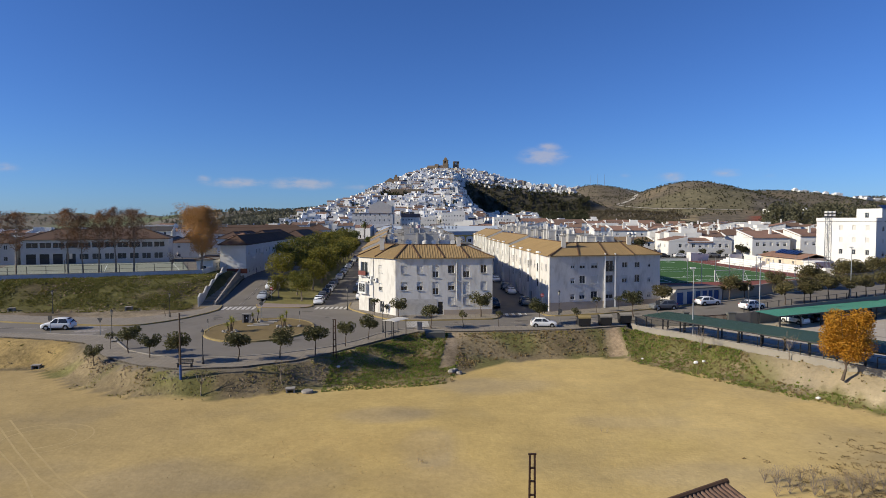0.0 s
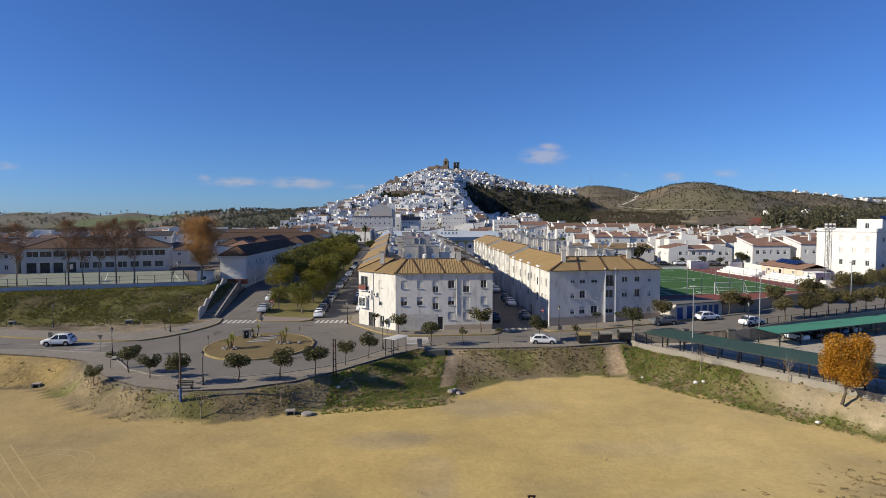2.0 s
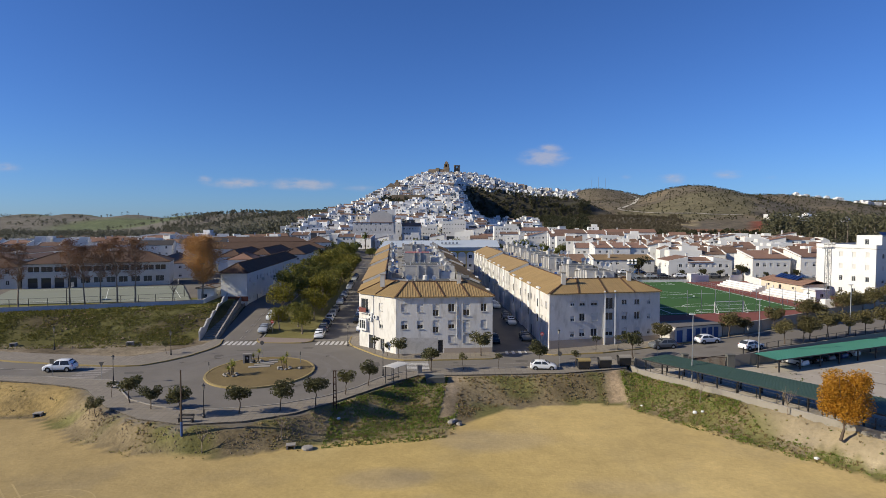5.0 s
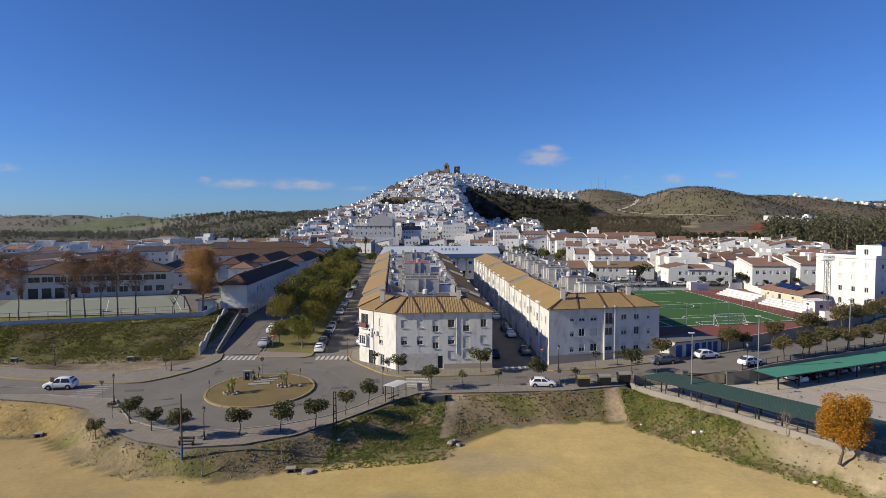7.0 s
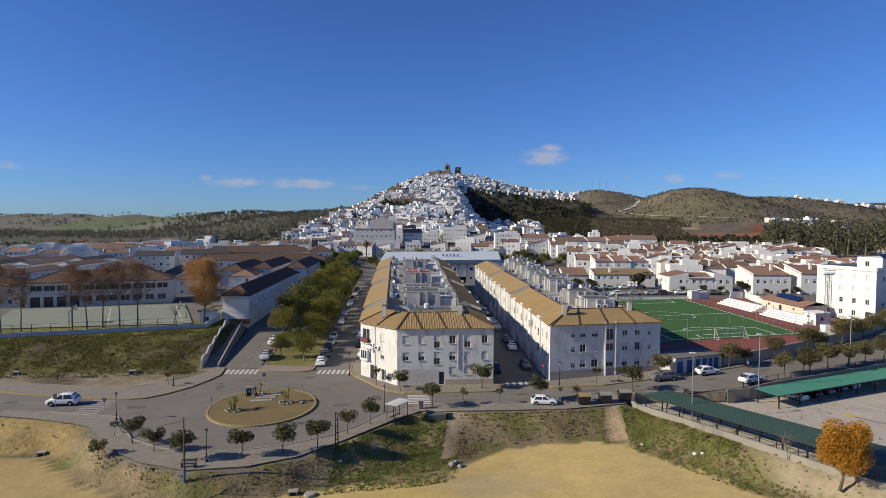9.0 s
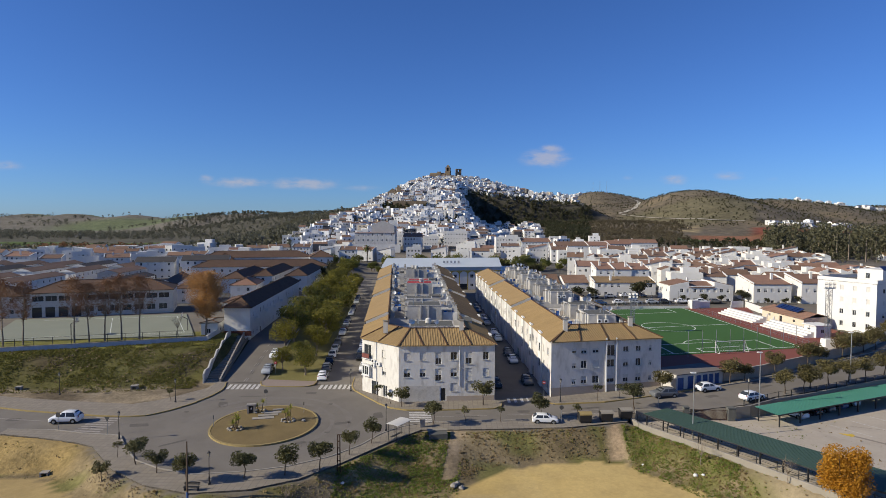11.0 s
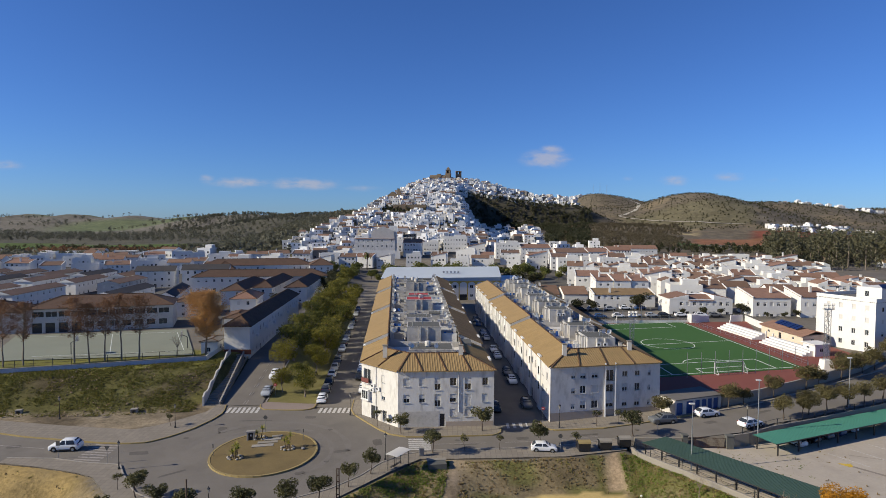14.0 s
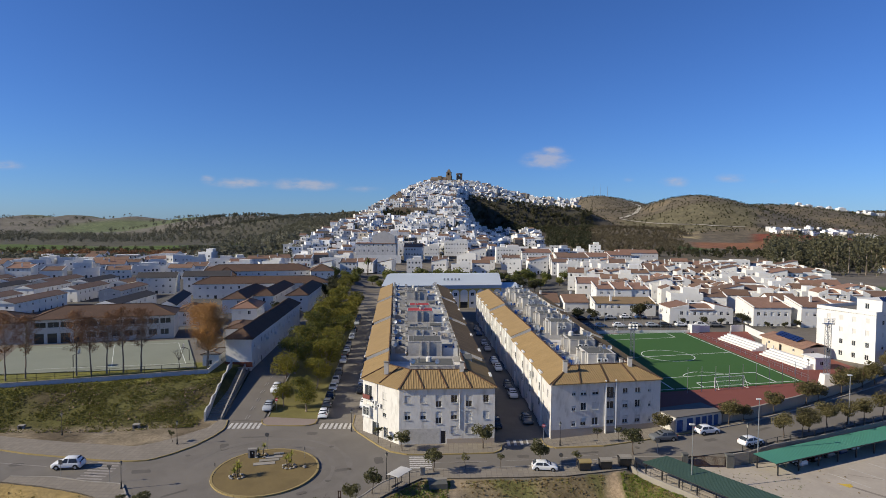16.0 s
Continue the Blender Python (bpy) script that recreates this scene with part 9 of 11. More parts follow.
stairway()
long_wall("wall_ramp", [(-42.0, 112.4), (-45.6, 137.0), (-46.2, 144)], lambda x, y: lv(-40, y), 0.5, 0.25, M_CONCRETE, "low wall between ramp and stairs", bottom=-0.8)


# ---- houses ----
def house(x, y, yaw, w, d, h, roof, rng, z0=None, label=None, tile=None, floors=None, group="white houses", wall=None, detail=True):
    """A white house: front along local x facing -y. roof: gable, mono (high at the back), side (high on the right), flat."""
    z = (gz(x, y) if z0 is None else z0) - 0.3
    ca, sa = math.cos(radians(yaw)), math.sin(radians(yaw))
    th = thing("house", pose(x, y, z, 0, 0, yaw), label or f"white rendered house with {'flat roof terrace' if roof == 'flat' else 'brown tiled roof'}", "house", group)
    fl = floors or max(1, int(h / 2.9))
    fh = h / fl
    poly = [(0, 0), (w, 0), (w, d), (0, d)]
    edges = {0: openings_grid(w, 0.3, fl, fh, 2.35, 1.05, 1.25, 0.9, rng, door=4, margin=0.6, skip=0.10 if detail else 0.18)}
    if detail:
        edges[3] = openings_grid(d, 0.3, fl, fh, 4.2, 0.9, 1.1, 0.95, rng, margin=1.2, skip=0.5)
    rise = 0.0
    wm = wall or M_WHITE
    rf, gb = MB(), MB()
    o = 0.25
    if roof == 'gable':
        rise = d * 0.22
        tiled_plane(rf, (-o, -o, h), (w + o, -o, h), (w + o, d / 2, h + rise), (-o, d / 2, h + rise), rib=0.0)
        tiled_plane(rf, (w + o, d + o, h), (-o, d + o, h), (-o, d / 2, h + rise), (w + o, d / 2, h + rise))
        gb.add([(0, d, h - 0.05), (0, 0, h - 0.05), (0, d / 2, h + rise - 0.1)], [(0, 1, 2)]).add([(w, 0, h - 0.05), (w, d, h - 0.05), (w, d / 2, h + rise - 0.1)], [(0, 1, 2)])
    elif roof == 'mono':
        rise = d * 0.2
        tiled_plane(rf, (-o, -o, h), (w + o, -o, h), (w + o, d, h + rise), (-o, d, h + rise))
        gb.add([(0, d, h - 0.05), (0, 0, h - 0.05), (0, d, h + rise - 0.05)], [(0, 1, 2)]).add([(w, 0, h - 0.05), (w, d, h - 0.05), (w, d, h + rise - 0.05)], [(0, 1, 2)])
        gb.quad((w, d, h - 0.05), (0, d, h - 0.05), (0, d, h + rise - 0.05), (w, d, h + rise - 0.05))
        for sx in (-0.05, w + 0.05):
            gb.beam((sx, -0.3, h + 0.12), (sx, d + 0.1, h + rise + 0.2), 0.36, 0.42)
    elif roof == 'side':
        rise = w * 0.22
        tiled_plane(rf, (-o, d + o, h), (-o, -o, h), (w, -o, h + rise), (w, d + o, h + rise))
        gb.add([(0, 0, h - 0.05), (w, 0, h - 0.05), (w, 0, h + rise - 0.05)], [(0, 1, 2)]).add([(w, d, h - 0.05), (0, d, h - 0.05), (w, d, h + rise - 0.05)], [(0, 1, 2)])
        gb.quad((w, 0, h - 0.05), (w, d, h - 0.05), (w, d, h + rise - 0.05), (w, 0, h + rise - 0.05))
    elif roof == 'wings':
        ww, rise = w * 0.3, 1.5
        for x0, x1, za, zb in ((0, ww, h + 0.15, h + rise), (w - ww, w, h + rise, h + 0.15)):
            gb.add([(x0, 0, h - 0.05), (x1, 0, h - 0.05), (x1, d, h - 0.05), (x0, d, h - 0.05), (x0, 0, za), (x1, 0, zb), (x1, d, zb), (x0, d, za)],
                   [(4, 5, 6, 7), (0, 1, 5, 4), (1, 2, 6, 5), (2, 3, 7, 6), (3, 0, 4, 7)])
            tiled_plane(rf, (x0 - 0.12, 0.35, za + 0.12), (x1 + 0.05, 0.35, zb + 0.12), (x1 + 0.05, d, zb + 0.12), (x0 - 0.12, d, za + 0.12))
        tiled_plane(rf, (ww, -0.3, h - 0.35), (w - ww, -0.3, h - 0.35), (w - ww, d * 0.6, h + 1.1), (ww, d * 0.6, h + 1.1))
        gb.box(ww, d * 0.6, h - 0.05, w - ww, d, h + 1.0)
    else:
        grid_flat(gb, [0, 0.25, w - 0.25, w], [0, 0.25, d - 0.25, d], h - 0.02, h + 0.9)
        rf.slab([(0.2, 0.2, h + 0.03), (w - 0.2, 0.2, h + 0.03), (w - 0.2, d - 0.2, h + 0.03), (0.2, d - 0.2, h + 0.03)], 0.1)
    walls(th, poly, 0.0, h, edges, wm, joined=y > 262 or not detail)
    part("roof", rf, (tile or rng.choice((M_TILE_BROWN, M_TILE_BROWN, M_TILE_RED))) if roof != 'flat' else M_TERRACE, th)
    part("gable" if roof != 'flat' else "parapet", gb, wm, th)
    if rng.random() < 0.7:
        cx, cy = w * rng.uniform(0.2, 0.8), d * rng.uniform(0.3, 0.7)
        part("chimney", MB().box(cx - 0.35, cy - 0.35, h - 0.1, cx + 0.35, cy + 0.35, h + rise + 0.9).box(cx - 0.42, cy - 0.42, h + rise + 0.9, cx + 0.42, cy + 0.42, h + rise + 1.0), wm, th)
    if roof == 'flat' and rng.random() < 0.8:
        part("roof_room", MB().box(w * 0.45, d * 0.45, h, w * 0.95, d * 0.95, h + 2.5), wm, th)
    return th


ur = random.Random(8)
house(54.6, 225, 0, 22.6, 8, 6.0, 'mono', ur, 2.3, "long low white house with tan tiled roof", M_TILE_TAN_DK, 2)
for k in range(3):
    house(58.6 + 7.0 * k, 239 - 0.4 * (k % 2), 0, 6.8, 9, 9.8, 'mono', ur, 2.4, "tall white terrace house with brown roof", M_TILE_RED, 3)
house(46.0, 238, 4, 9.5, 12, 4.6, 'gable', ur, 2.2, "low white house with brown gable roof", M_TILE_BROWN, 1)
house(34.5, 240, 2, 10, 14, 4.2, 'gable', ur, 2.2, "low house with broad brown roof", M_TILE_BROWN, 1)
house(76.2, 208.0, 0, 21.6, 11, 6.7, 'wings', ur, 2.2, "white houses with brown roof between sloping wings", M_TILE_RED)
house(102.4, 203.4, 0, 12.6, 11, 8.0, 'mono', ur, 2.2, "white three-storey house with brown sloping roof", M_TILE_RED)
house(117.2, 201.4, -2, 11.4, 11, 8.6, 'mono', ur, 2.2, "white three-storey house with brown sloping roof", M_TILE_RED)
house(131.5, 206, -4, 11, 11, 8.0, 'wings', ur, 2.2, "white house with brown roof between sloping wings", M_TILE_RED)
# stepped terraces climbing away
for row, (y, xa, xb) in enumerate(((220, 99, 152), (236, 82, 172), (252, 84, 176), (268, 60, 182), (284, 58, 188), (300, 62, 196), (317, 60, 200), (335, 66, 208), (354, 84, 214), (374, 88, 214), (396, 100, 214)), -2):
    x = xa + ur.uniform(0, 6)
    while x < xb:
        w = ur.uniform(7.5, 12)
        if ur.random() < 0.88:
            house(x, y + 0.08 * (x - 100) + ur.uniform(-2.5, 2.5), ur.choice((-8, -8, -4, -12)), w, ur.uniform(8, 10.5), ur.uniform(6.6, 9.2) + (0.8 if row > 3 else 0), ur.choice(('gable', 'mono', 'wings', 'flat', 'side', 'wings', 'flat')), ur, 2.3 + 0.25 * row,
                  detail=0 <= row < 5)
        x += w + ur.choice((0.0, 0.0, 0.6, 3.0))
house(318, 440, -6, 16, 9, 4.0, 'gable', ur, gz(318, 440), "low white farmhouse with pale tiled roof", M_TILE_TAN, 1)
# street trees and gardens among them
for x, y, s in ((68.6, 216, 1.1), (46.4, 217, 0.8), (51.6, 217, 0.75), (80, 206, 0.4), (87, 206, 0.45), (93, 206, 0.4), (100.0, 206, 0.7), (115.4, 200.5, 0.45), (129.6, 202, 0.6), (105, 199.6, 0.35), (111, 199.6, 0.35), (76, 228, 0.9), (98, 224, 0.7), (114, 224, 0.8), (130, 226, 0.7), (92, 246, 0.8), (140, 222, 0.8), (150, 236, 0.9), (36, 300, 1.3), (44, 305, 1.2), (30, 310, 1.2), (112, 262, 0.8)):
    tree("garden", x, y, s)
for k in range(13):
    tree("fresh", -30 + k * 6.4 + ur.uniform(-1.5, 1.5), 330 + ur.uniform(-6, 10), ur.uniform(1.1, 1.6), 3.5)
# white apartment block above the track
th = thing("white_apartment_block", Matrix(), "bright white four-storey block with flat roof terrace", "apartment block")
P0, P1, P2, P3 = (98.6, 163.0), (104.8, 149.6), (124, 157.5), (117, 171)
z0 = 2.6
wl_ops = []
for f in range(4):
    for s in (3.2, 6.4, 9.6, 12.8):
        if (f, s) not in ((1, 3.2),):
            wl_ops.append((s - 0.45, s + 0.45, z0 + 1.4 + 3.05 * f, z0 + 2.7 + 3.05 * f, 2 if f > 1 else 0))
walls(th, [P0, P1, P2, P3], z0 - 0.5, 15.4, {0: wl_ops, 1: openings_grid(20, z0, 4, 3.05, 4.0, 0.9, 1.2, 1.2, ur)}, M_WHITE)
pb = MB()
ring = [P0, P1, P2, P3]
for a, b in zip(ring, ring[1:] + ring[:1]):
    pb.beam((*a, 15.85), (*b, 15.85), 0.25, 0.9)
part("parapet", pb, M_WHITE, th)
part("roof_terrace", MB().slab([(*p, 15.45) for p in ring], 0.2), M_TERRACE, th)
walls(th, [(106, 158.5), (108.6, 153), (121, 158.3), (118, 164)], 15.4, 18.6, {0: [(2, 3, 16.2, 17.6, 0)], 1: [(2, 3.4, 15.6, 17.6, 3)]}, M_WHITE, name="roof_room")
for k in range(6):
    p = part("solar_panel", MB().box(-0.9, -0.04, 0, 0.9, 0.04, 1.6), M_SOLAR, th)
    p.matrix_basis = pose(109.8 + 1.9 * k * 0.92, 153.4 + 1.9 * k * 0.39, 18.4, -50, 0, 23)
mast_post(118, 158, 18.6, 4.0, 0.06)
for k in range(7):
    tree("street", 104 + k * 3.2, 143.5 + k * 1.6, 1.0 + 0.2 * (k % 2), float(town_level(104 + k * 3.2, 143.5 + k * 1.6)))

# terraces on the left, running away
for k in range(9):
    for j, (y, L) in enumerate(((201, 31), (240, 26), (272, 28))):
        x = -111 - k * 17.2 - (j % 2) * 3
        if (k < 1 and j > 0) or (k < 2 and j == 2) or ur.random() < 0.04:
            continue
        hip_building("terrace_house", (x - 7.6, y + ur.uniform(-1, 1) - 0.3 * k), (x, y + 1.1 - 0.3 * k), (-2.0, L), 3.2, ur.uniform(8.8, 9.6), 1.25, "white terrace with brown gable roof", "terrace house", ur, gable=True, group="terrace houses",
                     tile=M_TILE_TERR if (k + j) % 5 else M_TILE_DARK, wall=M_GREYWALL if k % 3 == 1 else None, pitch=3.6)
hip_building("terrace_house", (-98.6, 205), (-93.2, 206), (-9.4, 34), 3.4, 8.4, 1.6, "narrow white terrace with dark roof", "terrace house", ur, gable=True, group="terrace houses", tile=M_TILE_DARK, pitch=2.6)
hip_building("apartment_block", (-118, 268), (-99, 273), (-4, 13), 3.4, 12.5, 2.0, "white three-storey flats with dark gable roof", "apartment block", ur, floors=3, tile=M_TILE_DARK, gable=True)
hip_building("apartment_block", (-140, 270), (-124, 274), (-4, 13), 3.4, 11.5, 2.0, "white flats with dark gable roof", "apartment block", ur, floors=3, tile=M_TILE_DARK, gable=True)
hip_building("apartment_block", (-205, 235), (-190, 240), (-10, 16), 3.4, 12.0, 2.0, "white and tan three-storey flats", "apartment block", ur, floors=3)
for k in range(60):
    x, y = -330 + (k % 15) * 19 + ur.uniform(-5, 5), 345 + (k // 15) * 26 + ur.uniform(-5, 5)
    if x > -62 - 0.1 * (y - 330) or (x > -140 and y < 352):
        continue
    house(x, y, ur.choice((10, 18, 26)), ur.uniform(9, 15), ur.uniform(8, 11), ur.uniform(4.8, 7.5), ur.choice(('flat', 'gable', 'mono', 'flat')), ur, gz(x, y) + 0.5 if y > 400 else 3.2, group="houses on the plain", detail=False)
th = thing("arched_roof_hall", pose(-205, 430, 1.5, 0, 0, 10), "white sports hall with arched roof frame", "hall")
for k in range(2):
    ar = MB()
    arc = [(-24 * math.cos(math.pi * j / 16), 3 + 8.5 * math.sin(math.pi * j / 16)) for j in range(17)]
    vs = [(x, k * 14 + dy, z + dz) for x, z in arc for dy, dz in ((-0.4, -0.4), (0.4, -0.4), (0.4, 0.4), (-0.4, 0.4))]
    ar.add(vs, [(4 * j + q, 4 * j + (q + 1) % 4, 4 * j + 4 + (q + 1) % 4, 4 * j + 4 + q) for j in range(16) for q in range(4)])
    part("arch", ar, M_WHITE, th)
part("wall", MB().box(-24, 0, 0, 24, 14, 4.0), M_WHITE, th)

# ---- blocks at the foot of the hill ----
fr = random.Random(31)
for xl, xr, y, z, h, roof in ((-33.8, -19.5, 465, 8, 11, 'gable'), (-19.3, -7.5, 482, 8, 10, 'flat'), (-3, 16.8, 500, 8, 14, 'flat'), (16.9, 31, 488, 7, 8.5, 'side'), (38, 57, 472, 6, 12, 'flat'),
                              (57.5, 80.7, 468, 6, 9.5, 'mono'), (75.6, 98, 419, 4, 10.5, 'mono'), (145, 180, 516, 5, 8.5, 'gable'), (100, 122, 452, 4, 9.5, 'mono'), (124, 143, 470, 5, 9, 'gable')):
    house(xl, y, 0, xr - xl, 13, h, roof, fr, z, tile=M_TILE_RED if roof == 'gable' else None)


for k in range(64):
    x, y = -150 + (k % 16) * 17 + fr.uniform(-4, 4), 372 + (k // 16) * 27 + fr.uniform(-7, 7)
    if -80 < x < -30 and y > 425 or (y > 440 and x > -40) or (-60 < x < 60 and y < 392) or x < -135 and y < 390 or x < -112 and y > 395:
        continue
    house(x, y, fr.choice((-10, -4, 4)), fr.uniform(9, 14), fr.uniform(8, 11), fr.uniform(6, 9.5), fr.choice(('flat', 'gable', 'mono', 'flat', 'side')), fr, gz(x, y), group="houses below the hill", detail=False)
for k in range(46):
    x, y = -70 + 4.2 * k + fr.uniform(-3, 3), fr.uniform(318, 368)
    tree(fr.choice(("fresh", "garden", "fresh")), x, y, fr.uniform(0.7, 1.2), gz(x, y))


def convent():
    th = thing("convent", pose(-69, 450, 12.5, 0, 0, 4), "pale stone convent with a tall gabled hall", "convent")
    poly = [(0, 0), (30, 0), (30, 20), (0, 20)]
    walls(th, poly, 0, 9.0, {0: openings_grid(30, 2.0, 2, 4.2, 3.4, 1.0, 1.6, 1.0, fr)}, M_FLATS_B)
    walls(th, [(-3, -10), (34, -10), (34, -9), (-3, -9)], -5, 1.0, {}, M_WHITE, name="terrace_wall")
    part("roof", MB().box(-0.3, -0.3, 9.0, 30.3, 20.3, 9.35), M_TILE_RED, th)
    part("hall_block", MB().box(12, 4, 9.35, 29, 18, 15.0).add([(12, 4, 15), (29, 4, 15), (29, 18, 15), (12, 18, 15), (20.5, 4, 18.6), (20.5, 18, 18.6)], [(0, 1, 4), (1, 2, 5, 4), (2, 3, 5), (3, 0, 4, 5)]), M_GREYWALL, th)
    part("tower", MB().box(16, 12, 0, 25, 20, 17), M_GREYWALL, th)
    part("tower", MB().box(25.2, 8, 0, 31, 19, 19), M_WHITE, th)


convent()


def palm(x, y, z, h):
    th = thing("palm_tree", pose(x, y, z), "tall fan palm on the avenue", "palm tree")
    part("trunk", MB().tube((0, 0, 0), (0.2, 0, h), 0.35, 0.28, 8), M_BARK, th)
    lf = MB()
    r = random.Random(2)
    for k in range(34):
        a, e = r.uniform(0, 6.28), r.uniform(-0.5, 1.2)
        p = Vector((0.2, 0, h))
        for j in range(4):
            d = Vector((math.cos(a) * math.cos(e), math.sin(a) * math.cos(e), math.sin(e)))
            q = p + d * 0.95
            s = d.cross(Vector((0, 0, 1))).normalized() * (0.42 - 0.06 * j)
            lf.add([p - s, p + s, q + s * 0.8, q - s * 0.8], [(0, 1, 2, 3)])
            p = q
            e -= 0.42
    part("crown", lf, M_LF_GREEN, th)


palm(-49.5, 372, 5.0, 9.0)


# ---- the white town on the hill ----
def town_mesh(name, spots, seed, label):
    """Far white houses, each a box with roof and window marks, joined: far too many to count."""
    r = random.Random(seed)
    mb = MB()
    for x, y, w, d, h, yaw in spots:
        z = gz(x, y) - 1.5
        ca, sa = math.cos(yaw), math.sin(yaw)
        T = lambda a, b, c: (x + ca * a - sa * b, y + sa * a + ca * b, z + c)
        vs = [T(a, b, c) for c in (0, h) for a, b in ((-w / 2, -d / 2), (w / 2, -d / 2), (w / 2, d / 2), (-w / 2, d / 2))]
        kind = r.random()
        wm = 0 if r.random() < 0.86 else r.choice((3, 4, 4))
        mb.add(vs, [(0, 1, 5, 4), (1, 2, 6, 5), (2, 3, 7, 6), (3, 0, 4, 7)], wm)
        if kind < (0.74 if y < 700 else 0.88):
            mb.add(vs[4:], [(0, 1, 2, 3)], 0 if r.random() < 0.6 else 4)
            if r.random() < 0.5:
                q = [T(a, b, c) for c in (h, h + 2.4) for a, b in ((-w * 0.1, -d * 0.1), (w * 0.4, -d * 0.1), (w * 0.4, d * 0.4), (-w * 0.1, d * 0.4))]
                mb.add(q, [(0, 1, 5, 4), (1, 2, 6, 5), (2, 3, 7, 6), (3, 0, 4, 7), (4, 5, 6, 7)], 0)
        else:
            rr = d * 0.2
            a, b = T(-w / 2, 0, h + rr), T(w / 2, 0, h + rr)
            mb.add([vs[4], vs[5], b, a], [(0, 1, 2, 3)], 2)
            mb.add([vs[6], vs[7], a, b], [(0, 1, 2, 3)], 2)
            mb.add([vs[7], vs[4], a], [(0, 1, 2)], wm)
            mb.add([vs[5], vs[6], b], [(0, 1, 2)], wm)
        nw = max(1, int(w / 3.2))
        for f in range(max(1, int(h / 3))):
            for k in range(nw):
                if r.random() < 0.2:
                    continue
                a = -w / 2 + w * (k + 0.5) / nw
                c = f * 3 + 1.6
                hw = 0.55
                mb.add([T(a - hw, -d / 2 - 0.05, c), T(a + hw, -d / 2 - 0.05, c), T(a + hw, -d / 2 - 0.05, c + 1.4), T(a - hw, -d / 2 - 0.05, c + 1.4)], [(0, 1, 2, 3)], 1)
            if r.random() < 0.6:
                mb.add([T(-w / 2 - 0.05, 0.6, f * 3 + 1.6), T(-w / 2 - 0.05, -0.6, f * 3 + 1.6), T(-w / 2 - 0.05, -0.6, f * 3 + 3.0), T(-w / 2 - 0.05, 0.6, f * 3 + 3.0)], [(0, 1, 2, 3)], 1)
    one(name, mb, [M_WHITE_TOWN, M_GLASS, M_TILE_BROWN, M_CREAM, M_TERRACE], Matrix(), label, "houses", kind="stuff")


spots = []
tr = random.Random(55)


def fill(y0, y1, xl, xr, sx, sy, dens, size):
    y = y0
    while y < y1:
        f = (y - y0) / (y1 - y0)
        a, b = xl[0] + (xl[1] - xl[0]) * f, xr[0] + (xr[1] - xr[0]) * f
        x = a + tr.uniform(0, sx)
        while x < b:
            if tr.random() < dens and not (((x + 62) / 26) ** 2 + ((y - 790) / 32) ** 2 < 1 or ((x + 25) / 16) ** 2 + ((y - 775) / 20) ** 2 < 1 or ((x - 2) / 9) ** 2 + ((y - 645) / 30) ** 2 < 1):
                spots.append((x + tr.uniform(-1.5, 1.5), y + tr.uniform(-sy * 0.4, sy * 0.4), size * tr.uniform(0.7, 1.35), size * tr.uniform(0.7, 1.2), tr.choice((5, 6, 7, 8.5, 10)), tr.uniform(-0.2, 0.5)))
            x += sx * tr.uniform(0.8, 1.25)
        y += sy


fill(505, 780, (-138, -128), (55, 45), 9.4, 10.4, 0.88, 8.6)
fill(505, 1010, (50, 45), (85, 150), 15.0, 18.0, 0.62, 10.5)
fill(505, 640, (85, 100), (160, 150), 17.0, 22.0, 0.5, 11)
fill(780, 1180, (-118, -95), (38, 30), 9.2, 10.5, 0.84, 8.4)
fill(1180, 1262, (-95, -90), (30, 40), 10.0, 11.0, 0.88, 9.5)
fill(1262, 1420, (-85, -60), (195, 120), 10, 11, 0.86, 9.5)
fill(1300, 1460, (195, 130), (300, 260), 10, 12, 0.55, 8.5)
fill(430, 505, (-112, -130), (-75, -60), 11, 12, 0.85, 9.5)
fill(1850, 1990, (330, 300), (400, 450), 14, 14, 0.5, 10)
fill(1070, 1112, (582, 582), (770, 770), 15, 14, 0.88, 14)
fill(1550, 1650, (900, 900), (1150, 1150), 24, 24, 0.4, 14)
fill(470, 640, (-420, -420), (-180, -180), 24, 26, 0.45, 13)
town_mesh("hill_town_houses", spots, 9, "whitewashed houses stacked up the hillside, some tiled roofs")


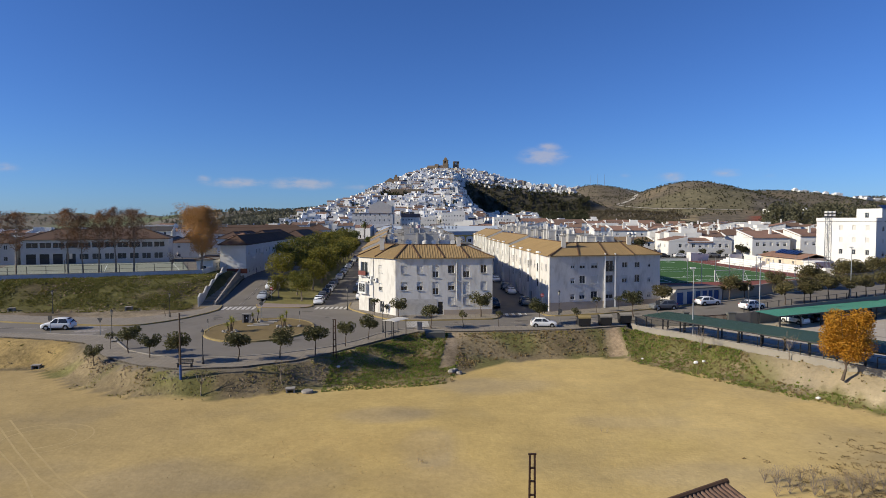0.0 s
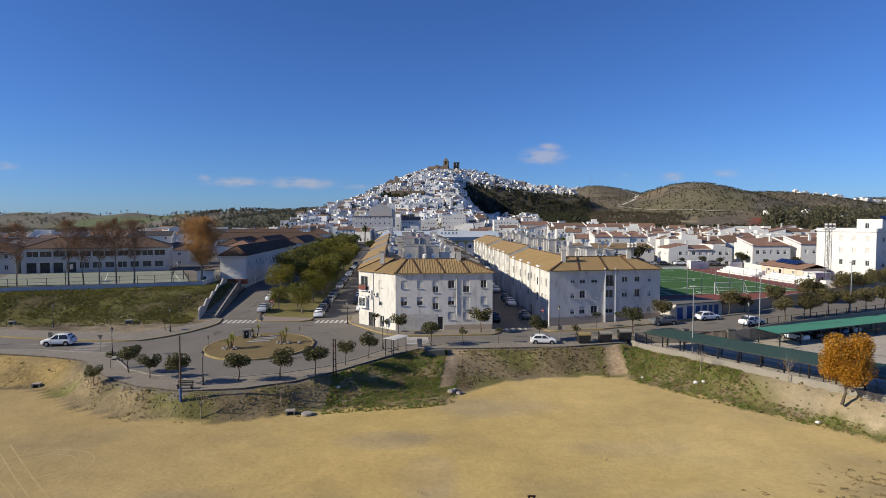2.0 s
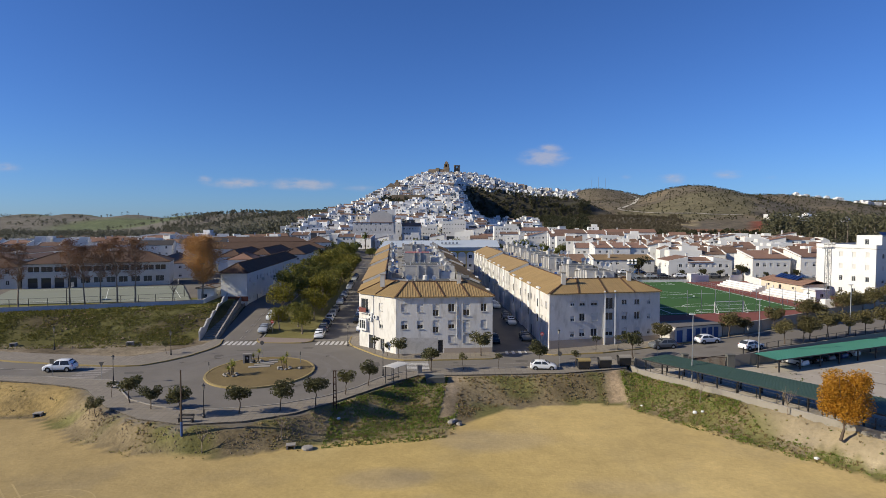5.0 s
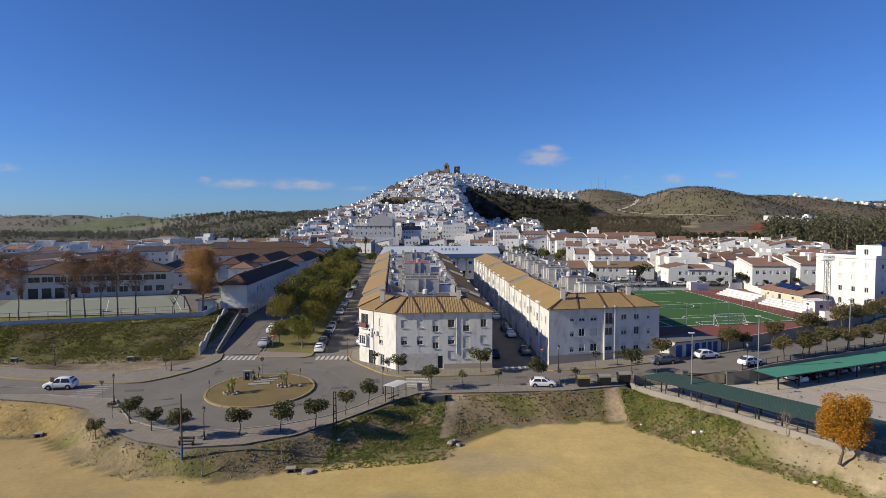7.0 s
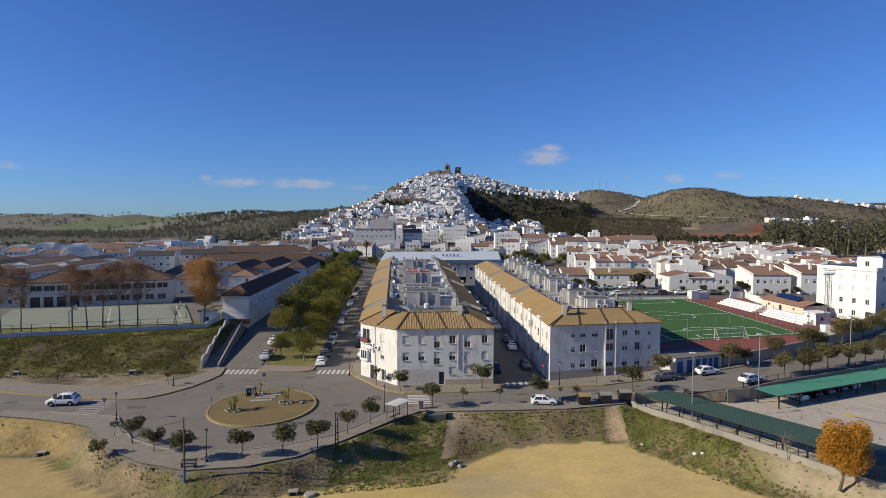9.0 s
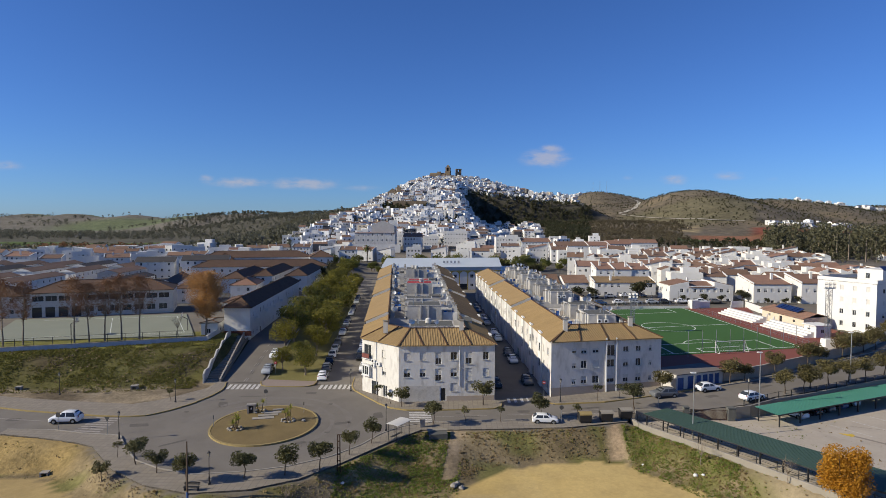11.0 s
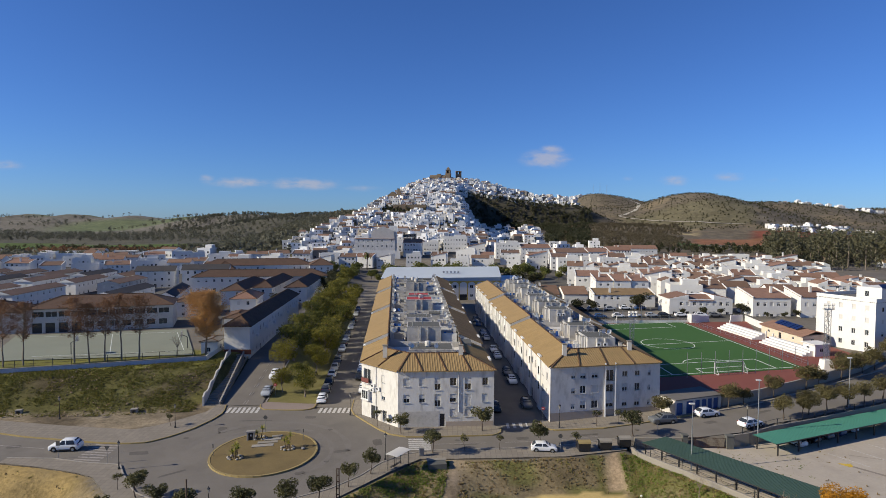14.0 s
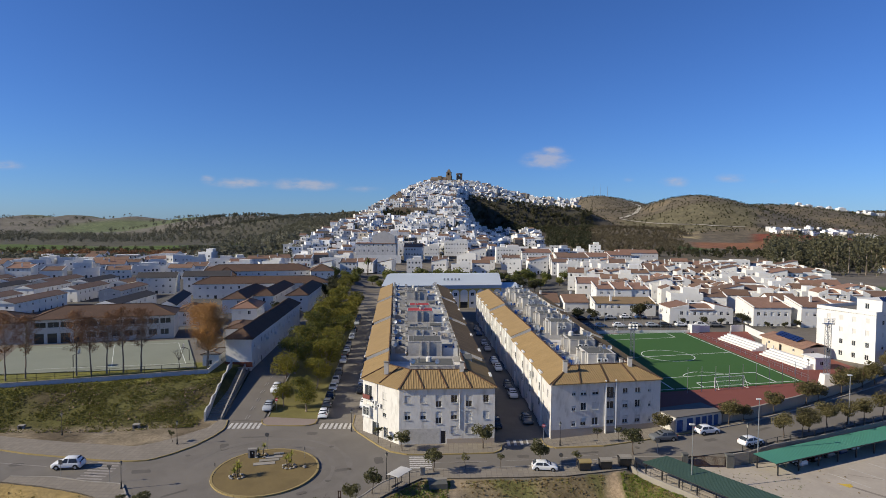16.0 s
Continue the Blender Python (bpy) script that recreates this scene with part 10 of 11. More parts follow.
def church(x, y, tower_h):
    z = gz(x, y) - 3
    th = thing("hilltop_church", pose(x, y, z, 0, 0, -10), "golden stone hilltop church with tall bell tower", "church")
    part("apse", MB().box(-34, -12, 0, -18, -8.2, 11).box(-24, -9, 11, -16, -3, 19), M_STONE, th)
    part("nave", MB().box(-42, -8, 0, -6, 10, 13).add([(-42, -8, 13), (-6, -8, 13), (-6, 10, 13), (-42, 10, 13), (-42, 1, 17), (-6, 1, 17)], [(0, 1, 5, 4), (2, 3, 4, 5), (1, 2, 5), (3, 0, 4)]), M_STONE, th)
    part("buttress", MB().box(-46, -10, 0, -40, 8, 9).box(-30, -11, 0, -27, -8, 10).box(-18, -11, 0, -15, -8, 10), M_STONE, th)
    tw = MB()
    tw.box(-6, -6, 0, 6, 6, tower_h * 0.62)
    tw.box(-5.2, -5.2, tower_h * 0.62, -2.2, 5.2, tower_h * 0.82).box(2.2, -5.2, tower_h * 0.62, 5.2, 5.2, tower_h * 0.82).box(-2.2, 2, tower_h * 0.62, 2.2, 5.2, tower_h * 0.82)
    tw.box(-5.6, -5.6, tower_h * 0.82, 5.6, 5.6, tower_h * 0.87)
    tw.box(-3.2, -3.2, tower_h * 0.87, 3.2, 3.2, tower_h * 0.97)
    tw.add([(-3.2, -3.2, tower_h * 0.97), (3.2, -3.2, tower_h * 0.97), (3.2, 3.2, tower_h * 0.97), (-3.2, 3.2, tower_h * 0.97), (0, 0, tower_h * 1.08)], [(0, 1, 4), (1, 2, 4), (2, 3, 4), (3, 0, 4)])
    part("bell_tower", tw, M_STONE, th)


church(2, 1392, 33)
th = thing("castle_tower", pose(26, 1400, gz(26, 1400) - 2, 0, 0, 8), "square dark stone tower with belfry openings", "tower")
part("wall", MB().box(-6, -6, 0, 6, 6, 17).box(-6, -6, 17, -2, 6, 22).box(2, -6, 17, 6, 6, 22).box(-6.5, -6.5, 22, 6.5, 6.5, 24), M_STONE, th)
th = thing("old_church", pose(-78, 905, gz(-78, 905) - 2, 0, 0, -6) @ Matrix.Diagonal((0.78, 0.8, 0.78, 1)), "weathered golden church with stepped gable", "church")
part("wall", MB().box(-14, -7, 0, 12, 9, 12).add([(-14, -7, 12), (6, -7, 12), (6, 9, 12), (-14, 9, 12), (-4, -7, 19), (-4, 9, 19)], [(0, 1, 4), (1, 2, 5, 4), (2, 3, 5), (3, 0, 4, 5)]).box(4, -8, 0, 12, 0, 21), M_STONE, th)
part("roof_lantern", MB().box(5, -6, 21, 9, -2, 25), M_STONE, th)
th = thing("retaining_bastion", pose(-58, 800, gz(-58, 800) - 6, 0, 0, -4), "golden stone retaining wall on the slope", "bastion")
part("wall", MB().box(-14, 0, 0, 30, 8, 14), M_STONE, th)
th = thing("ochre_house", pose(-94, 770, gz(-94, 770) - 2, 0, 0, 0), "ochre block among white hillside houses", "house")
part("wall", MB().box(-8, 0, 0, 8, 10, 11), M_CREAM, th)
for k in range(3):
    x = 470 + k * 22
    one("radio_mast", MB().tube((0, 0, 0), (0, 0, 38 - 6 * (k == 0)), 0.5, 0.25, 5), M_IRON, pose(x, 1940, gz(x, 1940)), "thin lattice radio mast on the ridge", "radio mast", "radio masts")
# road up the far hill
rd = MB()


def road_strip(mb, way, w):
    pts = []
    for (xa, ya), (xb, yb) in zip(way, way[1:]):
        n = max(2, int(math.hypot(xb - xa, yb - ya) / 12))
        pts += [(xa + (xb - xa) * k / n, ya + (yb - ya) * k / n) for k in range(n)]
    pts.append(way[-1])
    L, R = offset_line(pts, w / 2), offset_line(pts, -w / 2)
    vs = [(x, y, max(gz(x, y), gz(*c)) + 1.0) for a, b, c in zip(L, R, pts) for x, y in (a, b)]
    mb.add(vs, [(2 * k, 2 * k + 1, 2 * k + 3, 2 * k + 2) for k in range(len(pts) - 1)])


road_strip(rd, [(530, 1835), (556, 1825), (571, 1800), (556, 1740), (500, 1570), (463, 1455), (434, 1390), (401, 1355), (384, 1348)], 8.0)
road_strip(rd, [(384, 1344), (404, 1315), (430, 1280), (463, 1210), (507, 1155), (556, 1125)], 6.0)
one("hill_road", rd, mat("pale_dirt_road", (0.40, 0.37, 0.31), 0.95, 0.15, 8.0, 1.0), Matrix(), "pale road winding up the dry hill", "road", kind="structure")


# ---- woods, scrub and grass: uncountable ----
def leaf_cloud(name, centres, radii, per, size, material, label, cat, seed, flat=0.8, trunks=False):
    r = np.random.RandomState(seed)
    c = np.repeat(np.array(centres), per, 0)
    rad = np.repeat(np.array(radii), per)
    n = len(c)
    u = r.normal(size=(n, 3))
    u /= np.linalg.norm(u, axis=1)[:, None]
    rr = rad * r.uniform(0.45, 1.0, n) ** 0.6
    p = c + u * rr[:, None] * np.array((1, 1, flat))
    a = r.normal(size=(n, 3))
    a /= np.linalg.norm(a, axis=1)[:, None]
    b = np.cross(a, r.normal(size=(n, 3)))
    b /= np.linalg.norm(b, axis=1)[:, None]
    s = (np.asarray(size) * r.uniform(0.6, 1.4, n))[:, None]
    v = np.stack([p - a * s, p - b * s * 0.6, p + a * s, p + b * s * 0.6], 1).reshape(-1, 3)
    me = bpy.data.meshes.new(name)
    me.from_pydata(v.tolist(), [], np.arange(4 * n).reshape(-1, 4).tolist())
    me.materials.append(material)
    me.update()
    return tagged(new(name, me), label, cat, kind="stuff")


def wood(name, n, xr, yr, h, seed, material, label, per=60, size=0.9, keep=None, clumps=4, spread=0.3):
    r = random.Random(seed)
    cs, rs = [], []
    trunk = MB()
    k = 0
    while k < n:
        x, y = r.uniform(*xr), r.uniform(*yr)
        if keep and not keep(x, y):
            k += 0.2
            continue
        k += 1
        z = gz(x, y)
        hh = h * r.uniform(0.65, 1.15)
        if hh > 5:
            trunk.tube((x, y, z - 0.5), (x, y, z + hh * 0.7), hh * 0.02, hh * 0.008, 4, caps=False)
        for j in range(clumps):
            f = (j + 0.6) / clumps
            cs.append((x + r.uniform(-1, 1) * hh * 0.12, y + r.uniform(-1, 1) * hh * 0.12, z + hh * (0.25 + 0.68 * f)))
            rs.append(hh * spread * r.uniform(0.6, 1.1) * (1.1 - 0.45 * f))
    leaf_cloud(name, cs, rs, per, size, material, label, "trees", seed)
    if trunk.v:
        one(name + "_trunks", trunk, M_BARK_PALE, Matrix(), "pale slender trunks in the wood", "tree trunks", kind="stuff")


wood("eucalyptus_wood", 230, (215, 500), (415, 640), 25, 61, M_LF_EUC, "dense dark eucalyptus wood", 64, 0.85, keep=lambda x, y: x > 0.535 * y - 3 + 12 * noise.noise((y * 0.05, x * 0.05, 2)))
wood("eucalyptus_undergrowth", 260, (215, 480), (405, 620), 8, 74, M_LF_EUC, "low scrub under the eucalyptus wood", 40, 0.6, keep=lambda x, y: x > 0.545 * y - 3 + 12 * noise.noise((y * 0.05, x * 0.05, 2)), clumps=3, spread=0.45)
# Leaf for the distant woods, with the haze put into its paler, greyer colour.
M_LF_HAZED = leafmat("far_wood_leaf", (0.095, 0.096, 0.066), (0.165, 0.160, 0.112))
M_LF_THICKET = leafmat("brown_thicket_leaf", (0.075, 0.066, 0.040), (0.165, 0.132, 0.080))
wood("cliff_wood", 760, (60, 330), (640, 1235), 9.5, 62, M_LF_SCRUB, "dark trees below the cliff", 26, 0.9, keep=lambda x, y: x < 0.235 * y + 14 * noise.noise((x * 0.03, y * 0.03, 5)) and (x > 0.165 * y or y > 1030), clumps=3, spread=0.42)
wood("cliff_thicket", 2100, (140, 620), (640, 1300), 5.5, 77, M_LF_THICKET, "brown thicket on the slope beyond the cliff", 18, 0.75, keep=lambda x, y: y < 1200 and 0.19 * y < x < 0.39 * y + 30 * noise.noise((x * 0.02, y * 0.02, 8)) and noise.noise((x * 0.015, y * 0.015, 9)) > -0.25 - (0.43 - x / y), clumps=3, spread=0.5)
wood("cliff_top_trees", 60, (110, 300), (1255, 1300), 9, 63, M_LF_SCRUB, "dark trees along the cliff edge", 24, 0.9, clumps=3, spread=0.4)
wood("cliff_ivy", 420, (35, 300), (1205, 1262), 9, 64, M_LF_SCRUB, "dark growth clinging to the cliff", 20, 1.0, clumps=2, spread=0.5)
wood("hill_scrub", 5200, (270, 1300), (1080, 1950), 3.2, 65, M_LF_SCRUB, "scattered bushes on dry hills", 12, 0.8, clumps=2, spread=0.5)
wood("ridge_trees", 900, (-1150, -250), (2300, 2950), 15, 66, M_LF_HAZED, "dark trees along the far ridge", 16, 1.9, clumps=3, spread=0.4)
wood("valley_hedges", 1500, (-1150, -170), (720, 1120), 11, 67, M_LF_SCRUB, "dark belt of valley trees", 16, 1.2, clumps=3, spread=0.42)
wood("valley_trees", 1500, (-2100, -250), (1560, 2300), 15, 68, M_LF_HAZED, "trees along the far edge of the fields", 14, 1.9, clumps=2, spread=0.5)
wood("flank_wood", 3000, (-520, -100), (470, 1750), 8.5, 78, M_LF_HAZED, "dark wood on the flank of the town hill", 16, 1.3, keep=lambda x, y: x < -0.15 * y - 62 + 0.03 * y and noise.noise((x * 0.012, y * 0.006, 3)) > -0.22, clumps=2, spread=0.5)
wood("far_hill_woods", 800, (-2700, -650), (2350, 3250), 17, 79, M_LF_HAZED, "dark woods on the far hills", 12, 2.2, keep=lambda x, y: noise.noise((x * 0.004, y * 0.005, 4)) > 0.12, clumps=2, spread=0.5)
wood("slope_trees", 1300, (-330, -110), (1050, 1900), 9, 69, M_LF_HAZED, "brown-green trees on the hill's flank", 14, 1.1, clumps=2, spread=0.5)
wood("town_trees", 520, (-150, 130), (510, 1350), 5.5, 70, M_LF_SCRUB, "dark garden trees between hillside houses", 18, 0.6, clumps=3, spread=0.42)
wood("rocky_slope_trees", 90, (-90, -8), (755, 825), 6, 73, M_LF_SCRUB, "dark scrub on the rocky slope within the town", 24, 0.7, keep=lambda x, y: ((x + 55) / 36) ** 2 + ((y - 785) / 34) ** 2 < 1, clumps=3, spread=0.45)
wood("field_edge_trees", 110, (190, 380), (560, 640), 7, 71, M_LF_SCRUB, "bushy trees along the red field", 26, 0.8, clumps=3, spread=0.42)
wood("bank_wood", 200, (-480, -230), (640, 720), 13, 72, M_LF_PLANE, "brown riverside wood on the bluff", 30, 1.0, clumps=4, spread=0.35)


def tufts(name, n, area, keep, h, seed, material, label, blades=5):
    r = random.Random(seed)
    v, f = [], []
    k = 0
    for _ in range(n):
        x, y = r.uniform(area[0], area[1]), r.uniform(area[2], area[3])
        if r.random() > keep(x, y):
            continue
        z = gz(x, y) - 0.02
        s = h * r.uniform(0.4, 1.5)
        for j in range(blades):
            a = r.uniform(0, 6.28)
            bx, by = x + r.uniform(-1, 1) * s * 0.7, y + r.uniform(-1, 1) * s * 0.7
            dx, dy = math.cos(a) * s * 0.35, math.sin(a) * s * 0.35
            lx, ly = r.uniform(-1, 1) * s * 0.6, r.uniform(-1, 1) * s * 0.6
            v += [(bx - dx, by - dy, z), (bx + dx, by + dy, z), (bx + lx + dx * 0.3, by + ly + dy * 0.3, z + s), (bx + lx - dx * 0.3, by + ly - dy * 0.3, z + s * 0.85)]
            f.append((k, k + 1, k + 2, k + 3))
            k += 4
    me = bpy.data.meshes.new(name)
    me.from_pydata(v, [], f)
    me.materials.append(material)
    me.update()
    tagged(new(name, me), label, "grass", kind="stuff")


def bank_t(x, y):
    eo, ei = float(np.interp(x, EO_X, EO_Y)), float(np.interp(x, EI_X, EI_Y))
    return (y - ei) / max(eo - ei, 0.5)


def on_bank(x, y):
    t = bank_t(x, y)
    n = noise.noise((x * 0.22, y * 0.22, 0)) + 0.5 * noise.noise((x * 0.7, y * 0.7, 3))
    if x > 37 and t > 0.3:
        return 0.03
    if x < -43:
        return 0.1 if -0.1 < t < 0.96 and n > 0.1 else 0.0
    n += -0.35 if x < -14 else (-0.55 if 1 < x < 22 else 0.35)
    if abs(x - 24.0 - 0.12 * (y - 87)) < 1.3 or (abs(x - 0.4 - 0.12 * (y - 82)) < 0.9 and t > 0.2):
        return 0.0
    return 0.0 if not -0.25 < t < 0.96 else max(0.0, min(1.0, (0.55 + 1.1 * n) * (1.0 if t > 0 else 0.35)))


def on_left_bank(x, y):
    yb = float(np.interp(x, (-140, -87, -60, -46, -42), (105, 105.5, 107, 110, 126)))
    yt = float(np.interp(x, (-140, -87, -68.6, -51.5, -46, -44), (113, 117.0, 123.2, 129.5, 133, 139)))
    n = noise.noise((x * 0.2, y * 0.2, 7)) + 0.5 * noise.noise((x * 0.8, y * 0.8, 3))
    return 0.0 if not yb - 1 < y < yt - 0.3 or x > -44.5 - 0.155 * (y - 112) - 1.5 else max(0.04, min(1, 0.42 + 1.25 * n + (0.5 if y > yt - 4 else 0.0)))


def on_lush(x, y):
    if not (x > 24.8 or -14 < x < 1.5):
        return 0.0
    return on_bank(x, y) * max(0.0, min(1.0, (0.45 if x > 2 else 0.75) + 1.6 * noise.noise((x * 0.4, y * 0.4, 21)) + noise.noise((x * 1.3, y * 1.3, 22))))


def on_lot_corner(x, y):
    if x < 23 or y > 56:
        return 0.0
    into = (x - 29.0) / 9 + (48.5 - y) / 6 + 0.9 * noise.noise((x * 0.35, y * 0.35, 1))
    return max(0.0, min(1.0, 0.5 * into + 1.1 * noise.noise((x * 1.1, y * 1.1, 4))))


def on_dry(x, y):
    return min(1.0, on_bank(x, y) * (0.35 if x < -14 else 1.0) + (0.6 if 1.5 < x < 22.5 and 0.1 < bank_t(x, y) < 0.95 else 0.0))


tufts("lush_bank_weeds", 150000, (-16, 52, 54, 94), on_lush, 0.13, 86, M_LUSH, "lush green weeds along the foot of the bank", 5)
tufts("bank_grass", 150000, (-62, 60, 40, 96), on_bank, 0.10, 81, M_GRASS, "green and yellowing weeds on the bank", 5)
tufts("bank_weeds", 45000, (-62, 60, 40, 96), on_dry, 0.17, 82, M_WEED, "dry brown weed stalks on the bank", 5)
tufts("slope_grass", 80000, (-110, -44, 100, 140), on_left_bank, 0.14, 83, leafmat("slope_grass_blade", (0.090, 0.100, 0.022), (0.215, 0.190, 0.044)), "green grass on the school embankment", 5)
tufts("slope_weeds", 1500, (-110, -44, 100, 140), on_left_bank, 0.2, 84, M_WEED, "dry weeds on the school embankment", 5)
tufts("lot_weeds", 60000, (22, 60, 38, 58), on_lot_corner, 0.07, 85, M_WEED, "sparse dry weeds on the sandy lot", 5)
tufts("lot_green_weeds", 5000, (22, 60, 38, 58), on_lot_corner, 0.075, 87, M_LF_SCRUB, "dark low weeds among the dry ones on the lot", 5)



def stones(name, n, area, keep, lo, hi, seed, material, label):
    """Loose rubble: uneven little blocks half sunk in the earth."""
    r = random.Random(seed)
    mb = MB()
    for _ in range(n):
        x, y = r.uniform(area[0], area[1]), r.uniform(area[2], area[3])
        if r.random() > keep(x, y):
            continue
        s = r.uniform(lo, hi) * r.uniform(0.5, 1.0)
        z = gz(x, y)
        a = r.uniform(0, 6.28)
        ca, sa = math.cos(a) * s, math.sin(a) * s
        k, h = r.uniform(0.5, 0.9), s * r.uniform(0.4, 0.9)
        b = [(x + ca, y + sa), (x - sa * k, y + ca * k), (x - ca * r.uniform(0.6, 1), y - sa), (x + sa * k, y - ca * k)]
        c = [(x + (p - x) * 0.55, y + (q - y) * 0.6) for p, q in b]
        mb.add([(p, q, z - 0.06) for p, q in b] + [(p, q, z + h * r.uniform(0.7, 1.0)) for p, q in c], [(0, 1, 5, 4), (1, 2, 6, 5), (2, 3, 7, 6), (3, 0, 4, 7), (4, 5, 6, 7)])
    one(name, mb, material, Matrix(), label, "rubble", kind="stuff")


M_RUBBLE = mat("earthy_rubble", (0.25, 0.185, 0.120), 0.95, 0.25, 2.0, 0.2, island=0.3)
stones("bank_rubble", 14000, (-46, -14, 66, 84), lambda x, y: 0.8 if 0.08 < bank_t(x, y) < 0.92 and noise.noise((x * 0.35, y * 0.35, 9)) > -0.1 else 0.0, 0.04, 0.14, 93, M_RUBBLE, "brown rubble and clods on the bank")
stones("slope_rubble", 2600, (-105, -47, 104, 134), lambda x, y: 0.9 if on_left_bank(x, y) > 0 and noise.noise((x * 0.16, y * 0.16, 12)) > 0.12 else 0.0, 0.08, 0.30, 94, M_RUBBLE, "grey-brown rubble on the school embankment")
stones("lot_clods", 3500, (-18, 2, 45, 58), lambda x, y: 0.9 if ((x + 8) / 9) ** 2 + ((y - 51.5) / 5) ** 2 < 1 + noise.noise((x * 0.5, y * 0.5, 8)) and noise.noise((x * 0.8, y * 0.8, 2)) > 0.05 else 0.0, 0.03, 0.075, 95, mat("sandy_clods", (0.47, 0.31, 0.115), 0.95, 0.2, 2.0, 0.2, island=0.2), "small sandy clods turned up on the lot")
# wheel tracks pressed into the sand
tk = MB()


def track(pts, w):
    fine = []
    for (xa, ya), (xb, yb) in zip(pts, pts[1:]):
        n = max(2, int(math.hypot(xb - xa, yb - ya) / 0.5))
        fine += [(xa + (xb - xa) * k / n, ya + (yb - ya) * k / n) for k in range(n)]
    fine.append(pts[-1])
    L, R = offset_line(fine, w / 2), offset_line(fine, -w / 2)
    vs = [(x, y, gz(x, y) + 0.006) for a, b in zip(L, R) for x, y in (a, b)]
    tk.add(vs, [(2 * k, 2 * k + 1, 2 * k + 3, 2 * k + 2) for k in range(len(fine) - 1)])


for r_ in (2.9, 4.3):
    track([(-35.6 + r_ * math.cos(a * 0.2), 54.8 + r_ * 0.9 * math.sin(a * 0.2)) for a in range(-6, 20)], 0.13)
for dx in (0, 1.5):
    track([(-43 + dx, 59.5), (-36 + dx, 52.4), (-30 + dx, 46.6), (-25 + dx, 42.5)], 0.16)
track([(-37, 52), (-31, 46.5), (-27.5, 42.5)], 0.14)
one("wheel_tracks", tk, mat("pressed_sand", (0.430, 0.318, 0.142), 0.95, 0.2, 2.0, 0.2), Matrix(), "pale wheel tracks pressed into the sand", "tracks", kind="structure")
th = thing("culvert_box", pose(-1.6, 87.6, gz(-1.6, 87.6) - 0.1, 0, 0, 8), "dark concrete culvert box at the top of the bank", "culvert")
part("wall", MB().box(-1.3, -1.1, -0.6, 1.3, 0.9, 0.75), M_FELT, th)
part("lid", MB().box(-1.4, 0.2, 0.75, 1.4, 1.0, 0.87), M_CONCRETE, th)
# ---- small things on the sandy lot ----
th = thing("tiled_shed", pose(6.0, 27.0, gz(9, 29) - 0.1, 0, 0, 30), "low shed with sloping roof of curved brown tiles", "shed")
walls(th, [(0.2, -3.8), (7.8, -3.8), (7.8, -0.2), (0.2, -0.2)], 0, 5.2, {}, M_GREYWALL)
rf = MB()
tiled_plane(rf, (0, -4.0, 5.4), (8, -4.0, 5.4), (8, 0, 6.7), (0, 0, 6.7))
part("roof_deck", rf, M_TILE_BROWN, th)
part("gable", MB().add([(7.79, -3.8, 5.2), (7.79, -0.2, 5.2), (7.79, -0.2, 6.4)], [(0, 1, 2)]).add([(0.2, -0.22, 5.2), (7.8, -0.22, 5.2), (7.8, -0.22, 6.5), (0.2, -0.22, 6.5)], [(3, 2, 1, 0)]), M_GREYWALL, th)
TILE = MB()
n = 5
vs = [(0.13 * math.cos(math.pi * k / n) * s, yy_, 0.02 + 0.085 * math.sin(math.pi * k / n)) for s, yy_ in ((1.0, -0.46), (0.85, 0.0)) for k in range(n + 1)]
TILE.add(vs, [(k, k + 1, n + 2 + k, n + 1 + k) for k in range(n)] + [tuple(range(n, -1, -1))])
TILE = TILE.mesh("roof_tile", M_TILE_BROWN)
for c in range(12, 28):
    for r in range(9):
        p = part("roof_tile", TILE, None, th)
        p.matrix_basis = pose(0.2 + c * 0.28, -0.05 - r * 0.4, 6.7 - r * 0.13 + 0.0, math.degrees(math.atan(0.325)) + 2, 0, (c * 7 + r * 3) % 5 * 0.5 - 1)
part("ridge_cap", MB().tube((-0.05, 0.0, 6.74), (8.05, 0.0, 6.74), 0.14, 0.14, 8), M_TILE_JOINT, th)
